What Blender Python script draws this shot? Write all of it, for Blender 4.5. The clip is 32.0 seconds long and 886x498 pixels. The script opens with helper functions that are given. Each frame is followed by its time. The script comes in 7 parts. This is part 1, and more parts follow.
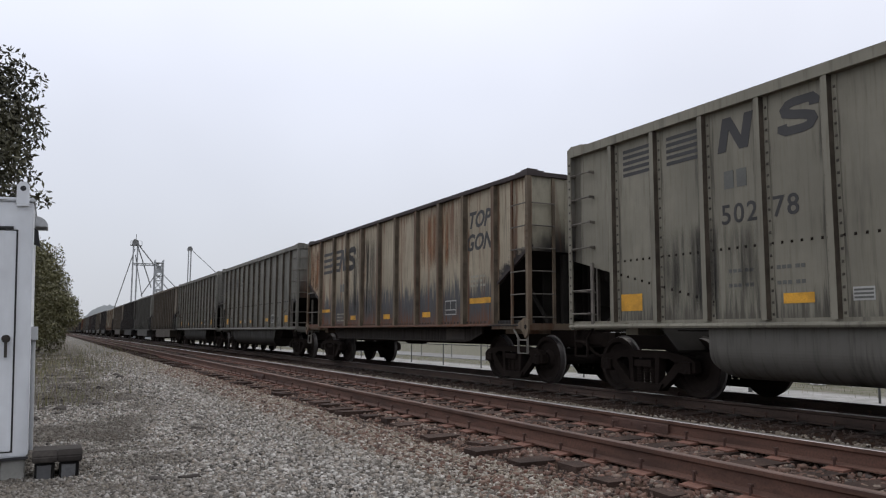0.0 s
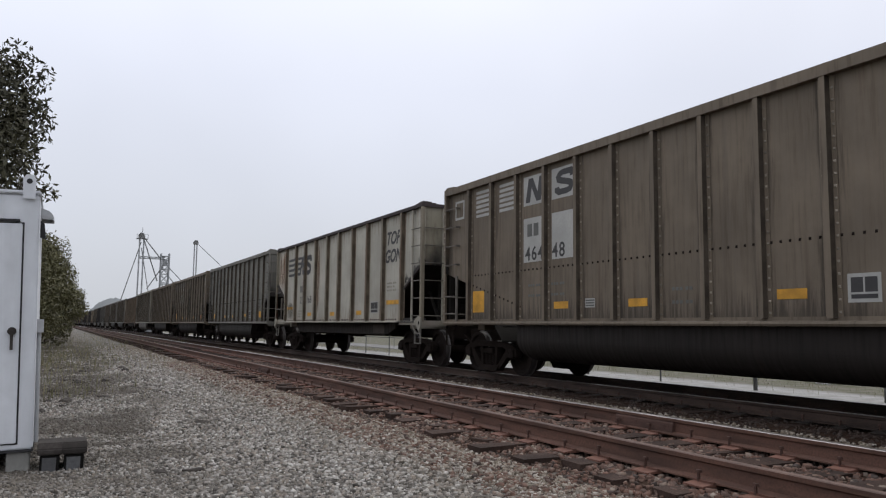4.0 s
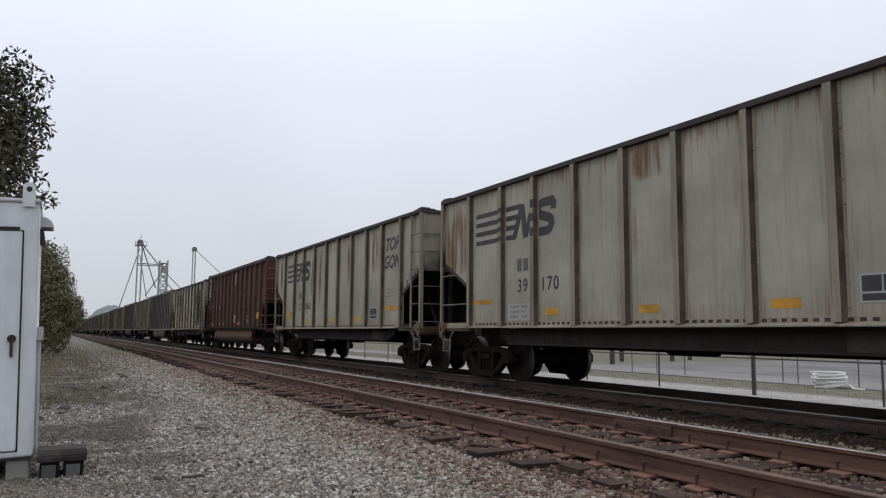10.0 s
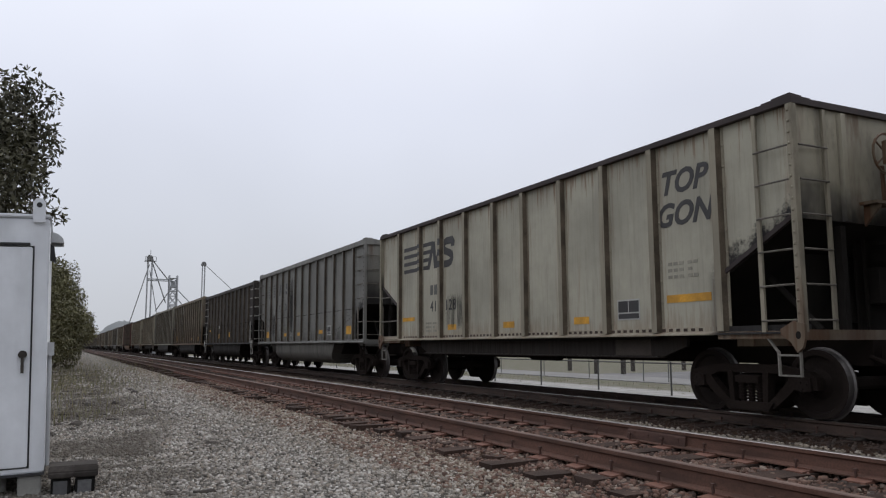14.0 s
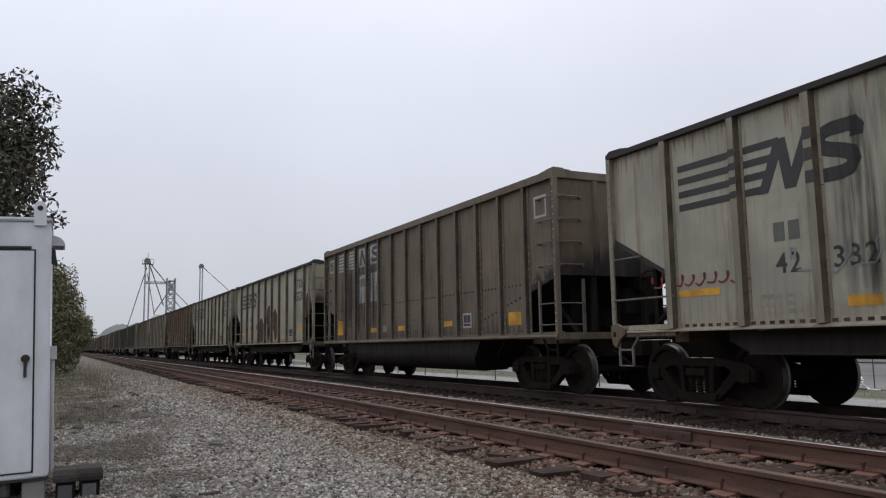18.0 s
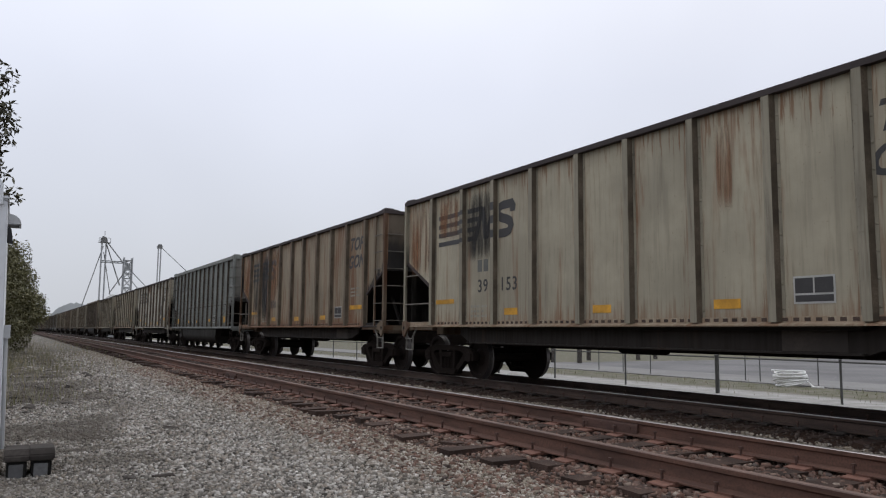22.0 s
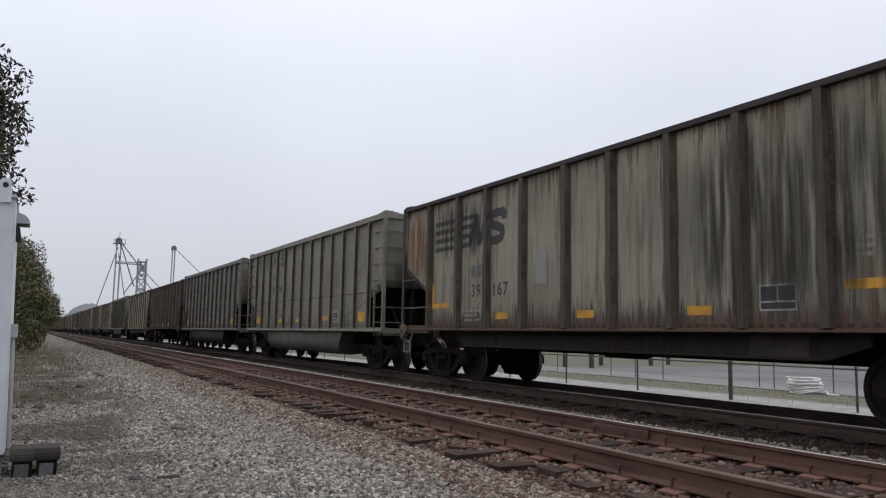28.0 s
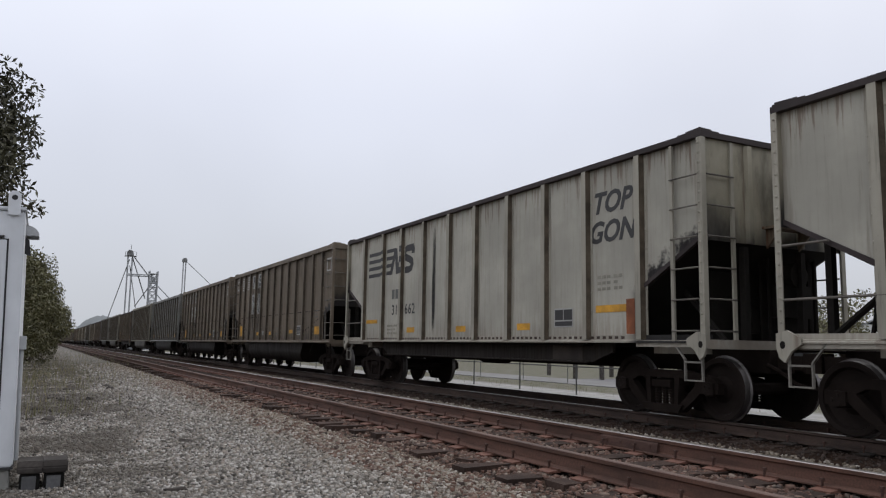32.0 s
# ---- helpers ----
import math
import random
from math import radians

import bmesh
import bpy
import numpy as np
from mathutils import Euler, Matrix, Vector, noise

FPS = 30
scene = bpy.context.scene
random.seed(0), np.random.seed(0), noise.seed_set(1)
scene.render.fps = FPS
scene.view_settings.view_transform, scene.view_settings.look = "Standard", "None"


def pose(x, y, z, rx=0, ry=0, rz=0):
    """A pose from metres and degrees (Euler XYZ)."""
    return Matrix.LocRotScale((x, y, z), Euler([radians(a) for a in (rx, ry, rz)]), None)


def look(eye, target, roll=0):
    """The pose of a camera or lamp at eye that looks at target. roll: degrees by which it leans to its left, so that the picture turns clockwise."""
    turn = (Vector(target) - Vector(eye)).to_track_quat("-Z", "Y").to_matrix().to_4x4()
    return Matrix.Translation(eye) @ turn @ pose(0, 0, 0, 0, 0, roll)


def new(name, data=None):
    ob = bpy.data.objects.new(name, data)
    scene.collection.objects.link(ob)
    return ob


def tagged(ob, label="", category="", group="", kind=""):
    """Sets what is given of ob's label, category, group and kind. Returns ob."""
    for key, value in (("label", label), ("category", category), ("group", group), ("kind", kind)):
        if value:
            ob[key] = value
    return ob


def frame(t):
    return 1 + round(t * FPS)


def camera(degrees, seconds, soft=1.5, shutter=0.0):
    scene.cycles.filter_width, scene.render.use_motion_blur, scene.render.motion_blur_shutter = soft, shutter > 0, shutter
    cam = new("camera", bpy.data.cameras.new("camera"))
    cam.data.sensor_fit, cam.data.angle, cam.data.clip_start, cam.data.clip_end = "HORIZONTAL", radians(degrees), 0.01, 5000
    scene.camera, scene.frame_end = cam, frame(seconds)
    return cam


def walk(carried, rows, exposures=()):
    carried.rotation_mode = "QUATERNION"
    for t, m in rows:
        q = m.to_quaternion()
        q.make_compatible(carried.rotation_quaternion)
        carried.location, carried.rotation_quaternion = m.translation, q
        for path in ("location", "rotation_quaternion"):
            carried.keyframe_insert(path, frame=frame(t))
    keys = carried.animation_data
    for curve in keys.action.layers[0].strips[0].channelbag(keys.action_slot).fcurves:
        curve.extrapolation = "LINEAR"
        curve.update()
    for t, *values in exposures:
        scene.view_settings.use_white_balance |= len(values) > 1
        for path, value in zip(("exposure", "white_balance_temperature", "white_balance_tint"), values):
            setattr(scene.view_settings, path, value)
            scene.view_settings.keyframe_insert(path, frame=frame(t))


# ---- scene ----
# the camera stands beside the track on an unsteady hand
cam = camera(59.8, 32.0, soft=1.2)
EYE = (0.0, 0.0, 0.968)
# seconds, shift in metres, then yaw, pitch and roll in degrees
PATH = """
0 0.006 0.018 -0.005 -26.945 6.123 0.201
0.5 0.009 0.017 -0.002 -26.840 6.136 0.404
1 0.015 0.018 -0.002 -26.762 6.081 0.707
1.5 0.011 0.020 -0.004 -26.835 6.117 0.794
2 0.013 0.019 0.002 -26.548 6.036 0.592
2.5 0.015 0.027 -0.000 -26.511 6.026 0.584
3 0.018 0.033 -0.000 -26.548 5.723 0.684
3.5 0.016 0.031 -0.005 -26.771 5.719 0.794
4 0.011 0.031 -0.001 -26.549 5.794 0.678
4.5 0.017 0.031 0.002 -26.480 5.912 0.496
6.5 0.007 0.019 -0.002 -26.637 6.233 -0.002
7 0.014 0.024 -0.005 -26.595 6.185 0.005
7.5 0.017 0.036 -0.001 -26.481 6.089 0.333
8 0.021 0.053 -0.004 -26.444 6.184 0.293
8.5 0.022 0.041 -0.004 -26.474 6.273 0.237
9 0.018 0.032 -0.007 -26.650 6.178 0.194
9.5 0.010 0.014 -0.002 -26.589 6.256 0.304
10 0.000 0.000 -0.001 -26.649 6.220 0.443
10.5 -0.003 -0.014 0.004 -26.432 6.055 0.561
11 -0.010 -0.008 0.005 -26.265 6.208 0.219
11.5 -0.011 0.019 0.002 -25.980 6.415 0.018
12 -0.009 0.012 -0.003 -25.812 6.971 0.240
12.5 0.006 0.024 -0.007 -25.372 7.222 0.051
13 0.009 0.023 -0.009 -25.362 7.177 0.039
13.5 0.004 0.031 -0.010 -25.577 7.076 -0.144
15.5 0.003 0.019 -0.004 -27.278 7.451 0.201
16 -0.003 0.006 0.000 -27.033 6.874 0.408
16.5 -0.002 0.026 -0.002 -26.700 6.669 0.420
17 -0.004 0.061 -0.001 -26.383 6.653 0.234
17.5 -0.017 0.051 -0.002 -26.157 6.783 0.184
18 -0.034 0.073 -0.014 -26.207 7.023 -0.977
18.5 -0.019 0.034 -0.013 -26.717 7.158 -0.788
19 0.022 -0.030 -0.001 -26.795 7.123 -0.054
19.5 0.054 -0.068 -0.010 -27.572 7.564 1.236
20 0.048 -0.111 -0.010 -28.784 7.599 0.368
20.5 0.006 -0.113 -0.012 -29.296 7.160 0.664
21 -0.045 -0.102 -0.009 -29.639 6.601 0.177
21.5 -0.069 -0.087 -0.005 -29.396 6.308 0.398
22 -0.062 -0.054 -0.000 -28.980 6.153 0.532
22.5 -0.042 -0.034 -0.009 -28.656 6.443 0.523
23 -0.012 -0.046 -0.005 -28.639 6.611 0.244
23.5 0.014 -0.044 -0.006 -28.578 6.457 0.597
24 0.045 -0.040 -0.009 -28.499 6.391 0.541
24.5 0.051 -0.078 -0.003 -28.687 6.293 0.118
26.5 -0.045 -0.024 -0.007 -28.482 6.839 0.304
27 -0.029 -0.011 -0.013 -28.249 7.011 0.515
27.5 -0.010 -0.033 -0.009 -28.237 6.763 0.693
28 0.006 -0.008 -0.005 -28.021 6.404 1.047
28.5 0.006 -0.010 -0.005 -27.776 6.128 1.306
29 -0.014 -0.003 -0.005 -27.709 6.411 0.996
29.5 -0.018 0.009 -0.007 -27.484 6.689 0.572
30 -0.012 0.004 -0.006 -27.338 6.884 0.790
30.5 0.010 -0.012 0.000 -27.291 6.797 1.020
31 0.041 -0.010 -0.001 -27.174 6.964 1.226
31.5 0.052 -0.020 -0.004 -27.270 7.128 1.358
32 0.037 -0.010 -0.006 -27.265 7.251 0.987
"""


def pose_of(x, y, z, yaw, pitch, roll):
    a, p = radians(yaw), radians(pitch)
    eye = Vector(EYE) + Vector((x, y, z))
    return look(eye, eye + Vector((-math.sin(a) * math.cos(p), math.cos(a) * math.cos(p), math.sin(p))) * 10, roll)


rows = [[float(v) for v in line.split()] for line in PATH.strip().splitlines()]
walk(cam, [(r[0], pose_of(*r[1:])) for r in rows], [(0, 0.05), (4, 0.03), (11.5, 0.01), (13, -0.06), (21, -0.08), (22, 0.0), (24, -0.05), (27, 0.0), (32, -0.05)])

# ---- plan, in metres: y runs along the tracks, z = 0 is the head of the main track's rails ----
XA, XB, ZN = 4.249, 5.759, 0.067      # rails of the siding and the height of their heads
XC = 9.786                            # middle of the main track
PITCH = 15.78                         # length of a car from coupler to coupler
BODY = 14.46                          # length of a car's body
LONG = 14.95                          # the same on the drawing that places along a car are given on
HALF = BODY / 2
HW = 1.544                            # half width of a car
SPEED = PITCH * 4 / 3
ZM = -0.05                            # head of the main track's rails as laid
LAND = -0.5                           # ground beyond the main track


# the train eases and pulls a little: metres behind or ahead of an even pace
SLACK_T = [0, 4, 8, 11, 12, 13, 16, 18, 19, 20, 21, 22, 24, 27, 28, 29, 30, 31, 32]
SLACK = [-0.05, -0.1, -0.08, 0.0, -0.12, -0.5, -0.55, -0.68, -0.6, -0.3, 0.0, 0.2, 0.4, 0.7, 0.95, 0.46, 0.3, 0.32, 0.5]


# play in the couplers: metres by which single cars run ahead
PLAY = {1: 0.16, 2: 0.1, 4: -0.06, 9: 0.08, 11: 0.1, 12: -0.18, 14: 0.3, 15: 0.15, 20: 0.0, 21: 0.08, 22: 0.2, 23: 0.14, 24: -0.13, 25: -0.08, 27: 0.05, 29: 0.15, 30: 0.0, 35: 0.18, 36: 0.0, 37: 0.12, 38: 0.18, 40: -0.08, 41: 0.04, 42: 0.03, 43: 0.15}


def y_of(k, t):
    """Middle of car k at t seconds."""
    return PLAY.get(k, 0.0) + 16.562 - HALF + SPEED * (t - 10) - (k - 13) * PITCH + float(np.interp(t, SLACK_T, SLACK))


# ---- sky and sun: an even overcast ----
world = bpy.data.worlds.new("overcast")
scene.world = world
world.use_nodes = True
wn, wl = world.node_tree.nodes, world.node_tree.links
sky = wn.new("ShaderNodeTexSky")
sky.sky_type, sky.sun_disc = "NISHITA", False
sky.sun_elevation, sky.sun_rotation = radians(56), radians(57)
sky.dust_density, sky.air_density = 4.0, 1.0
dim = wn.new("ShaderNodeMix")
dim.data_type, dim.blend_type = "RGBA", "MULTIPLY"
dim.inputs["Factor"].default_value = 1.0
dim.inputs["B"].default_value = (0.1, 0.1, 0.1, 1)
wl.new(sky.outputs[0], dim.inputs["A"])
coord = wn.new("ShaderNodeTexCoord")
split = wn.new("ShaderNodeSeparateXYZ")
wl.new(coord.outputs["Generated"], split.inputs[0])
grad = wn.new("ShaderNodeValToRGB")
el = grad.color_ramp.elements
el[0].position, el[0].color = 0.0, (0.58, 0.605, 0.655, 1)
el[1].position, el[1].color = 1.0, (1.25, 1.28, 1.36, 1)
for at, c in ((0.12, (0.66, 0.69, 0.765, 1)), (0.30, (0.785, 0.82, 0.935, 1)), (0.45, (0.95, 0.98, 1.09, 1))):
    e = el.new(at)
    e.color = c
wl.new(split.outputs["Z"], grad.inputs[0])
cloud = wn.new("ShaderNodeTexNoise")
cloud.inputs["Scale"].default_value, cloud.inputs["Detail"].default_value = 2.2, 3
wl.new(coord.outputs["Generated"], cloud.inputs["Vector"])
cr = wn.new("ShaderNodeMapRange")
cr.inputs["From Min"].default_value, cr.inputs["From Max"].default_value = 0.3, 0.7
cr.inputs["To Min"].default_value, cr.inputs["To Max"].default_value = 0.95, 1.06
wl.new(cloud.outputs["Fac"], cr.inputs["Value"])
cm = wn.new("ShaderNodeMix")
cm.data_type, cm.blend_type = "RGBA", "MULTIPLY"
cm.inputs["Factor"].default_value = 1.0
wl.new(grad.outputs[0], cm.inputs["A"])
wl.new(cr.outputs[0], cm.inputs["B"])
west = wn.new("ShaderNodeMapRange")
for key, v in (("From Min", -0.3), ("From Max", 0.9), ("To Min", 1.09), ("To Max", 0.97)):
    west.inputs[key].default_value = v
wl.new(split.outputs["X"], west.inputs["Value"])
cw = wn.new("ShaderNodeMix")
cw.data_type, cw.blend_type = "RGBA", "MULTIPLY"
cw.inputs["Factor"].default_value = 1.0
wl.new(cm.outputs["Result"], cw.inputs["A"])
wl.new(west.outputs[0], cw.inputs["B"])
mix = wn.new("ShaderNodeMix")
mix.data_type = "RGBA"
mix.inputs["Factor"].default_value = 0.92
wl.new(dim.outputs["Result"], mix.inputs["A"])
wl.new(cw.outputs["Result"], mix.inputs["B"])
wl.new(mix.outputs["Result"], wn["Background"].inputs["Color"])
wn["Background"].inputs["Strength"].default_value = 1.0

sun = new("sun", bpy.data.lights.new("sun", "SUN"))
sun.data.energy, sun.data.angle, sun.data.color = 0.9, radians(40), (1.0, 0.97, 0.93)
sun.matrix_world = look((34, 22, 60), (0, 0, 0))
scene.view_settings.exposure = 0.0


# ---- materials ----
def base_mat(name, rough=0.8, metal=0.0):
    m = bpy.data.materials.new(name)
    m.use_nodes = True
    b = m.node_tree.nodes["Principled BSDF"]
    b.inputs["Roughness"].default_value, b.inputs["Metallic"].default_value = rough, metal
    return m, m.node_tree.nodes, m.node_tree.links, b


def noise_node(n, l, vec, scale, detail=4, rough=0.55, dist=0.0):
    t = n.new("ShaderNodeTexNoise")
    t.inputs["Scale"].default_value, t.inputs["Detail"].default_value = scale, detail
    t.inputs["Roughness"].default_value, t.inputs["Distortion"].default_value = rough, dist
    if vec:
        l.new(vec, t.inputs["Vector"])
    return t.outputs["Fac"]


def ranged(n, l, fac, lo, hi, a=0.0, b=1.0):
    r = n.new("ShaderNodeMapRange")
    r.interpolation_type = "SMOOTHSTEP"
    for key, v in (("From Min", lo), ("From Max", hi), ("To Min", a), ("To Max", b)):
        r.inputs[key].default_value = v
    l.new(fac, r.inputs["Value"])
    return r.outputs[0]


def mixed(n, l, fac, a, b, blend="MIX"):
    x = n.new("ShaderNodeMix")
    x.data_type, x.blend_type = "RGBA", blend
    for key, v in (("Factor", fac), ("A", a), ("B", b)):
        if isinstance(v, (int, float)):
            x.inputs[key].default_value = v
        elif isinstance(v, tuple):
            x.inputs[key].default_value = (*v, 1)
        else:
            l.new(v, x.inputs[key])
    return x.outputs["Result"]


def bumped(n, l, b, fac, strength=0.3, dist=0.01):
    u = n.new("ShaderNodeBump")
    u.inputs["Strength"].default_value, u.inputs["Distance"].default_value = strength, dist
    l.new(fac, u.inputs["Height"])
    l.new(u.outputs[0], b.inputs["Normal"])


def placed(n, l, scale=(1, 1, 1), vary=0.0):
    """Object coordinates, stretched, and shifted from object to object."""
    c = n.new("ShaderNodeTexCoord")
    m = n.new("ShaderNodeMapping")
    m.inputs["Scale"].default_value = scale
    l.new(c.outputs["Object"], m.inputs["Vector"])
    if vary:
        o = n.new("ShaderNodeObjectInfo")
        x = n.new("ShaderNodeMath")
        x.operation = "MULTIPLY"
        x.inputs[1].default_value = vary
        l.new(o.outputs["Random"], x.inputs[0])
        l.new(x.outputs[0], m.inputs["Location"])
    return m.outputs[0]


def plain(name, col, rough=0.75, metal=0.0, var=0.25, scale=6.0, bump=0.15, vary=7.0, gloss=0.5):
    """A surface of one colour with mottling at two scales."""
    m, n, l, b = base_mat(name, rough, metal)
    b.inputs["Specular IOR Level"].default_value = gloss
    v = placed(n, l, (1, 1, 1), vary)
    big, small = noise_node(n, l, v, scale * 0.25), noise_node(n, l, v, scale * 5)
    dark = tuple(c * (1 - var) for c in col)
    light = tuple(min(1, c * (1 + var)) for c in col)
    c1 = mixed(n, l, ranged(n, l, big, 0.3, 0.7), dark, light)
    c2 = mixed(n, l, ranged(n, l, small, 0.35, 0.7, 0, 0.5), c1, dark)
    l.new(c2, b.inputs["Base Color"])
    bumped(n, l, b, small, bump)
    return m


def math_node(n, l, op, x, y=None):
    m = n.new("ShaderNodeMath")
    m.operation = op
    for i, v in enumerate((x, y)):
        if isinstance(v, (int, float)):
            m.inputs[i].default_value = v
        elif v is not None:
            l.new(v, m.inputs[i])
    return m.outputs[0]


# where the posts stand and where the side is cut away at its ends, for the two kinds of car
SEAM_T, SEAM_B = (1.42 * BODY / LONG, 1.3456 * BODY / LONG, 0.16, 0.12), (1.2 * BODY / LONG, 1.046 * BODY / LONG, 0.2, 0.07)
CUT_T, CUT_B = (HALF - 1.47, 1.9, 0.516), (HALF - 1.08, 1.95, 0.254)


def car_paint(name, col, rust=0.2, grime=0.3, rustcol=(0.14, 0.055, 0.025), grimecol=(0.035, 0.03, 0.026), low=None, seams=0.0, seam=None, cut=None, drips=0.0, gloss=0.35):
    """Weathered paint: faded patches, streaks of rust and soot that run down, rust or soot that creeps out from the post seams and the lower edge, soot round the cut ends."""
    m, n, l, b = base_mat(name, 0.62)
    b.inputs["Specular IOR Level"].default_value = gloss
    streak = noise_node(n, l, placed(n, l, (1.0, 1.9, 0.14), 37.0), 1.6, 5, 0.62, 0.3)
    fine = noise_node(n, l, placed(n, l, (1.0, 6.0, 0.4), 91.0), 2.5, 5, 0.65)
    patch = noise_node(n, l, placed(n, l, (1.0, 0.5, 0.6), 53.0), 1.2, 4)
    blot = noise_node(n, l, placed(n, l, (1, 1, 1), 19.0), 4.5, 5, 0.7)
    grain = noise_node(n, l, placed(n, l, (1, 1, 1), 3.0), 28.0, 3)
    co = n.new("ShaderNodeTexCoord")
    sep = n.new("ShaderNodeSeparateXYZ")
    l.new(co.outputs["Object"], sep.inputs[0])
    c = mixed(n, l, ranged(n, l, patch, 0.3, 0.7), tuple(x * 0.78 for x in col), tuple(x * 1.12 for x in col))
    c = mixed(n, l, ranged(n, l, blot, 0.3, 0.75, 0, 0.3), c, tuple(x * 0.74 for x in col))
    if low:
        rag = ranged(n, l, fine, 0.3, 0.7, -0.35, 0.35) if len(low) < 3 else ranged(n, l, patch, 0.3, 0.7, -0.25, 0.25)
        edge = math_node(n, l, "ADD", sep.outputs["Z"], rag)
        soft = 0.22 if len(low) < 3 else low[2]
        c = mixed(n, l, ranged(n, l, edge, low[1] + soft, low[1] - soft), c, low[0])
    c = mixed(n, l, ranged(n, l, fine, 0.5, 0.72, 0, grime * 0.8), c, grimecol)
    c = mixed(n, l, ranged(n, l, streak, 0.44, 0.3, 0, grime * 0.8), c, grimecol)
    if rust:
        lo = 0.64 - 0.2 * rust
        c = mixed(n, l, ranged(n, l, streak, lo, lo + 0.14, 0, min(0.9, 0.45 + 0.5 * rust)), c, rustcol)
        c = mixed(n, l, ranged(n, l, grain, 0.66, 0.76, 0, 0.5 * min(1, 2 * rust)), c, tuple(x * 0.7 for x in rustcol))
    if drips:
        edge = math_node(n, l, "ADD", sep.outputs["Z"], ranged(n, l, fine, 0.35, 0.7, -0.3, 0.75))
        c = mixed(n, l, ranged(n, l, edge, 4.05, 4.5, 0, drips), c, rustcol)
    if seams:
        # share of a panel's width to the nearest post seam
        start, step, wide, wild = seam or SEAM_T
        u = math_node(n, l, "DIVIDE", math_node(n, l, "SUBTRACT", HALF - start, sep.outputs["Y"]), step)
        d = math_node(n, l, "ABSOLUTE", math_node(n, l, "SUBTRACT", math_node(n, l, "FRACT", math_node(n, l, "ADD", u, 0.5)), 0.5))
        near = math_node(n, l, "ADD", d, ranged(n, l, fine, 0.3, 0.7, wild * 0.7, -wild * 0.9))
        creep = rustcol if seam is None else grimecol
        c = mixed(n, l, ranged(n, l, near, wide - 0.02, wide - 0.14, 0, 0.85 * seams), c, creep)
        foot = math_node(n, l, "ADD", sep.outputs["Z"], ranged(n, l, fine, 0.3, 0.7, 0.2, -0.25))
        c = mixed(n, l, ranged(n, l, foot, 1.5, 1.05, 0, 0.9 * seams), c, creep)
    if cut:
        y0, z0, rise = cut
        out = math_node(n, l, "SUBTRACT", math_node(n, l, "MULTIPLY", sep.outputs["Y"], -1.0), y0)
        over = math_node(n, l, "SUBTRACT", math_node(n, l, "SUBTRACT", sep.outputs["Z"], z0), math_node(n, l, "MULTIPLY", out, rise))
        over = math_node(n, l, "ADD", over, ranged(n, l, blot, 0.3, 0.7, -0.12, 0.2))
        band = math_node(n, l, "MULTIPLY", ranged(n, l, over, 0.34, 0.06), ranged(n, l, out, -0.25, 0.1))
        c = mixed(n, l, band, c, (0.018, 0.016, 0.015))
    l.new(c, b.inputs["Base Color"])
    l.new(ranged(n, l, fine, 0.3, 0.7, 0.55, 0.85), b.inputs["Roughness"])
    bumped(n, l, b, grain, 0.12, 0.004)
    return m


def wash(name, col, scale=(4.0, 0.22, 1.0), lo=0.40, hi=0.68, top=0.8):
    """A soft stain that lets the paint below show through."""
    m, n, l, b = base_mat(name, 0.85)
    f = noise_node(n, l, placed(n, l, scale, 17.0), 2.5, 5, 0.6)
    g = n.new("ShaderNodeTexCoord")
    s = n.new("ShaderNodeSeparateXYZ")
    l.new(g.outputs["Generated"], s.inputs[0])
    # fades out towards its own edges
    ex = math_node(n, l, "MULTIPLY", math_node(n, l, "MULTIPLY", s.outputs["X"], math_node(n, l, "SUBTRACT", 1.0, s.outputs["X"])), 4.0)
    ey = math_node(n, l, "MULTIPLY", math_node(n, l, "MULTIPLY", s.outputs["Y"], math_node(n, l, "SUBTRACT", 1.0, s.outputs["Y"])), 4.0)
    fade = ranged(n, l, math_node(n, l, "MULTIPLY", ex, ey), 0.0, 0.8)
    l.new(math_node(n, l, "MULTIPLY", ranged(n, l, f, lo, hi, 0, top), fade), b.inputs["Alpha"])
    l.new(mixed(n, l, f, tuple(x * 0.7 for x in col), tuple(x * 1.3 for x in col)), b.inputs["Base Color"])
    return m


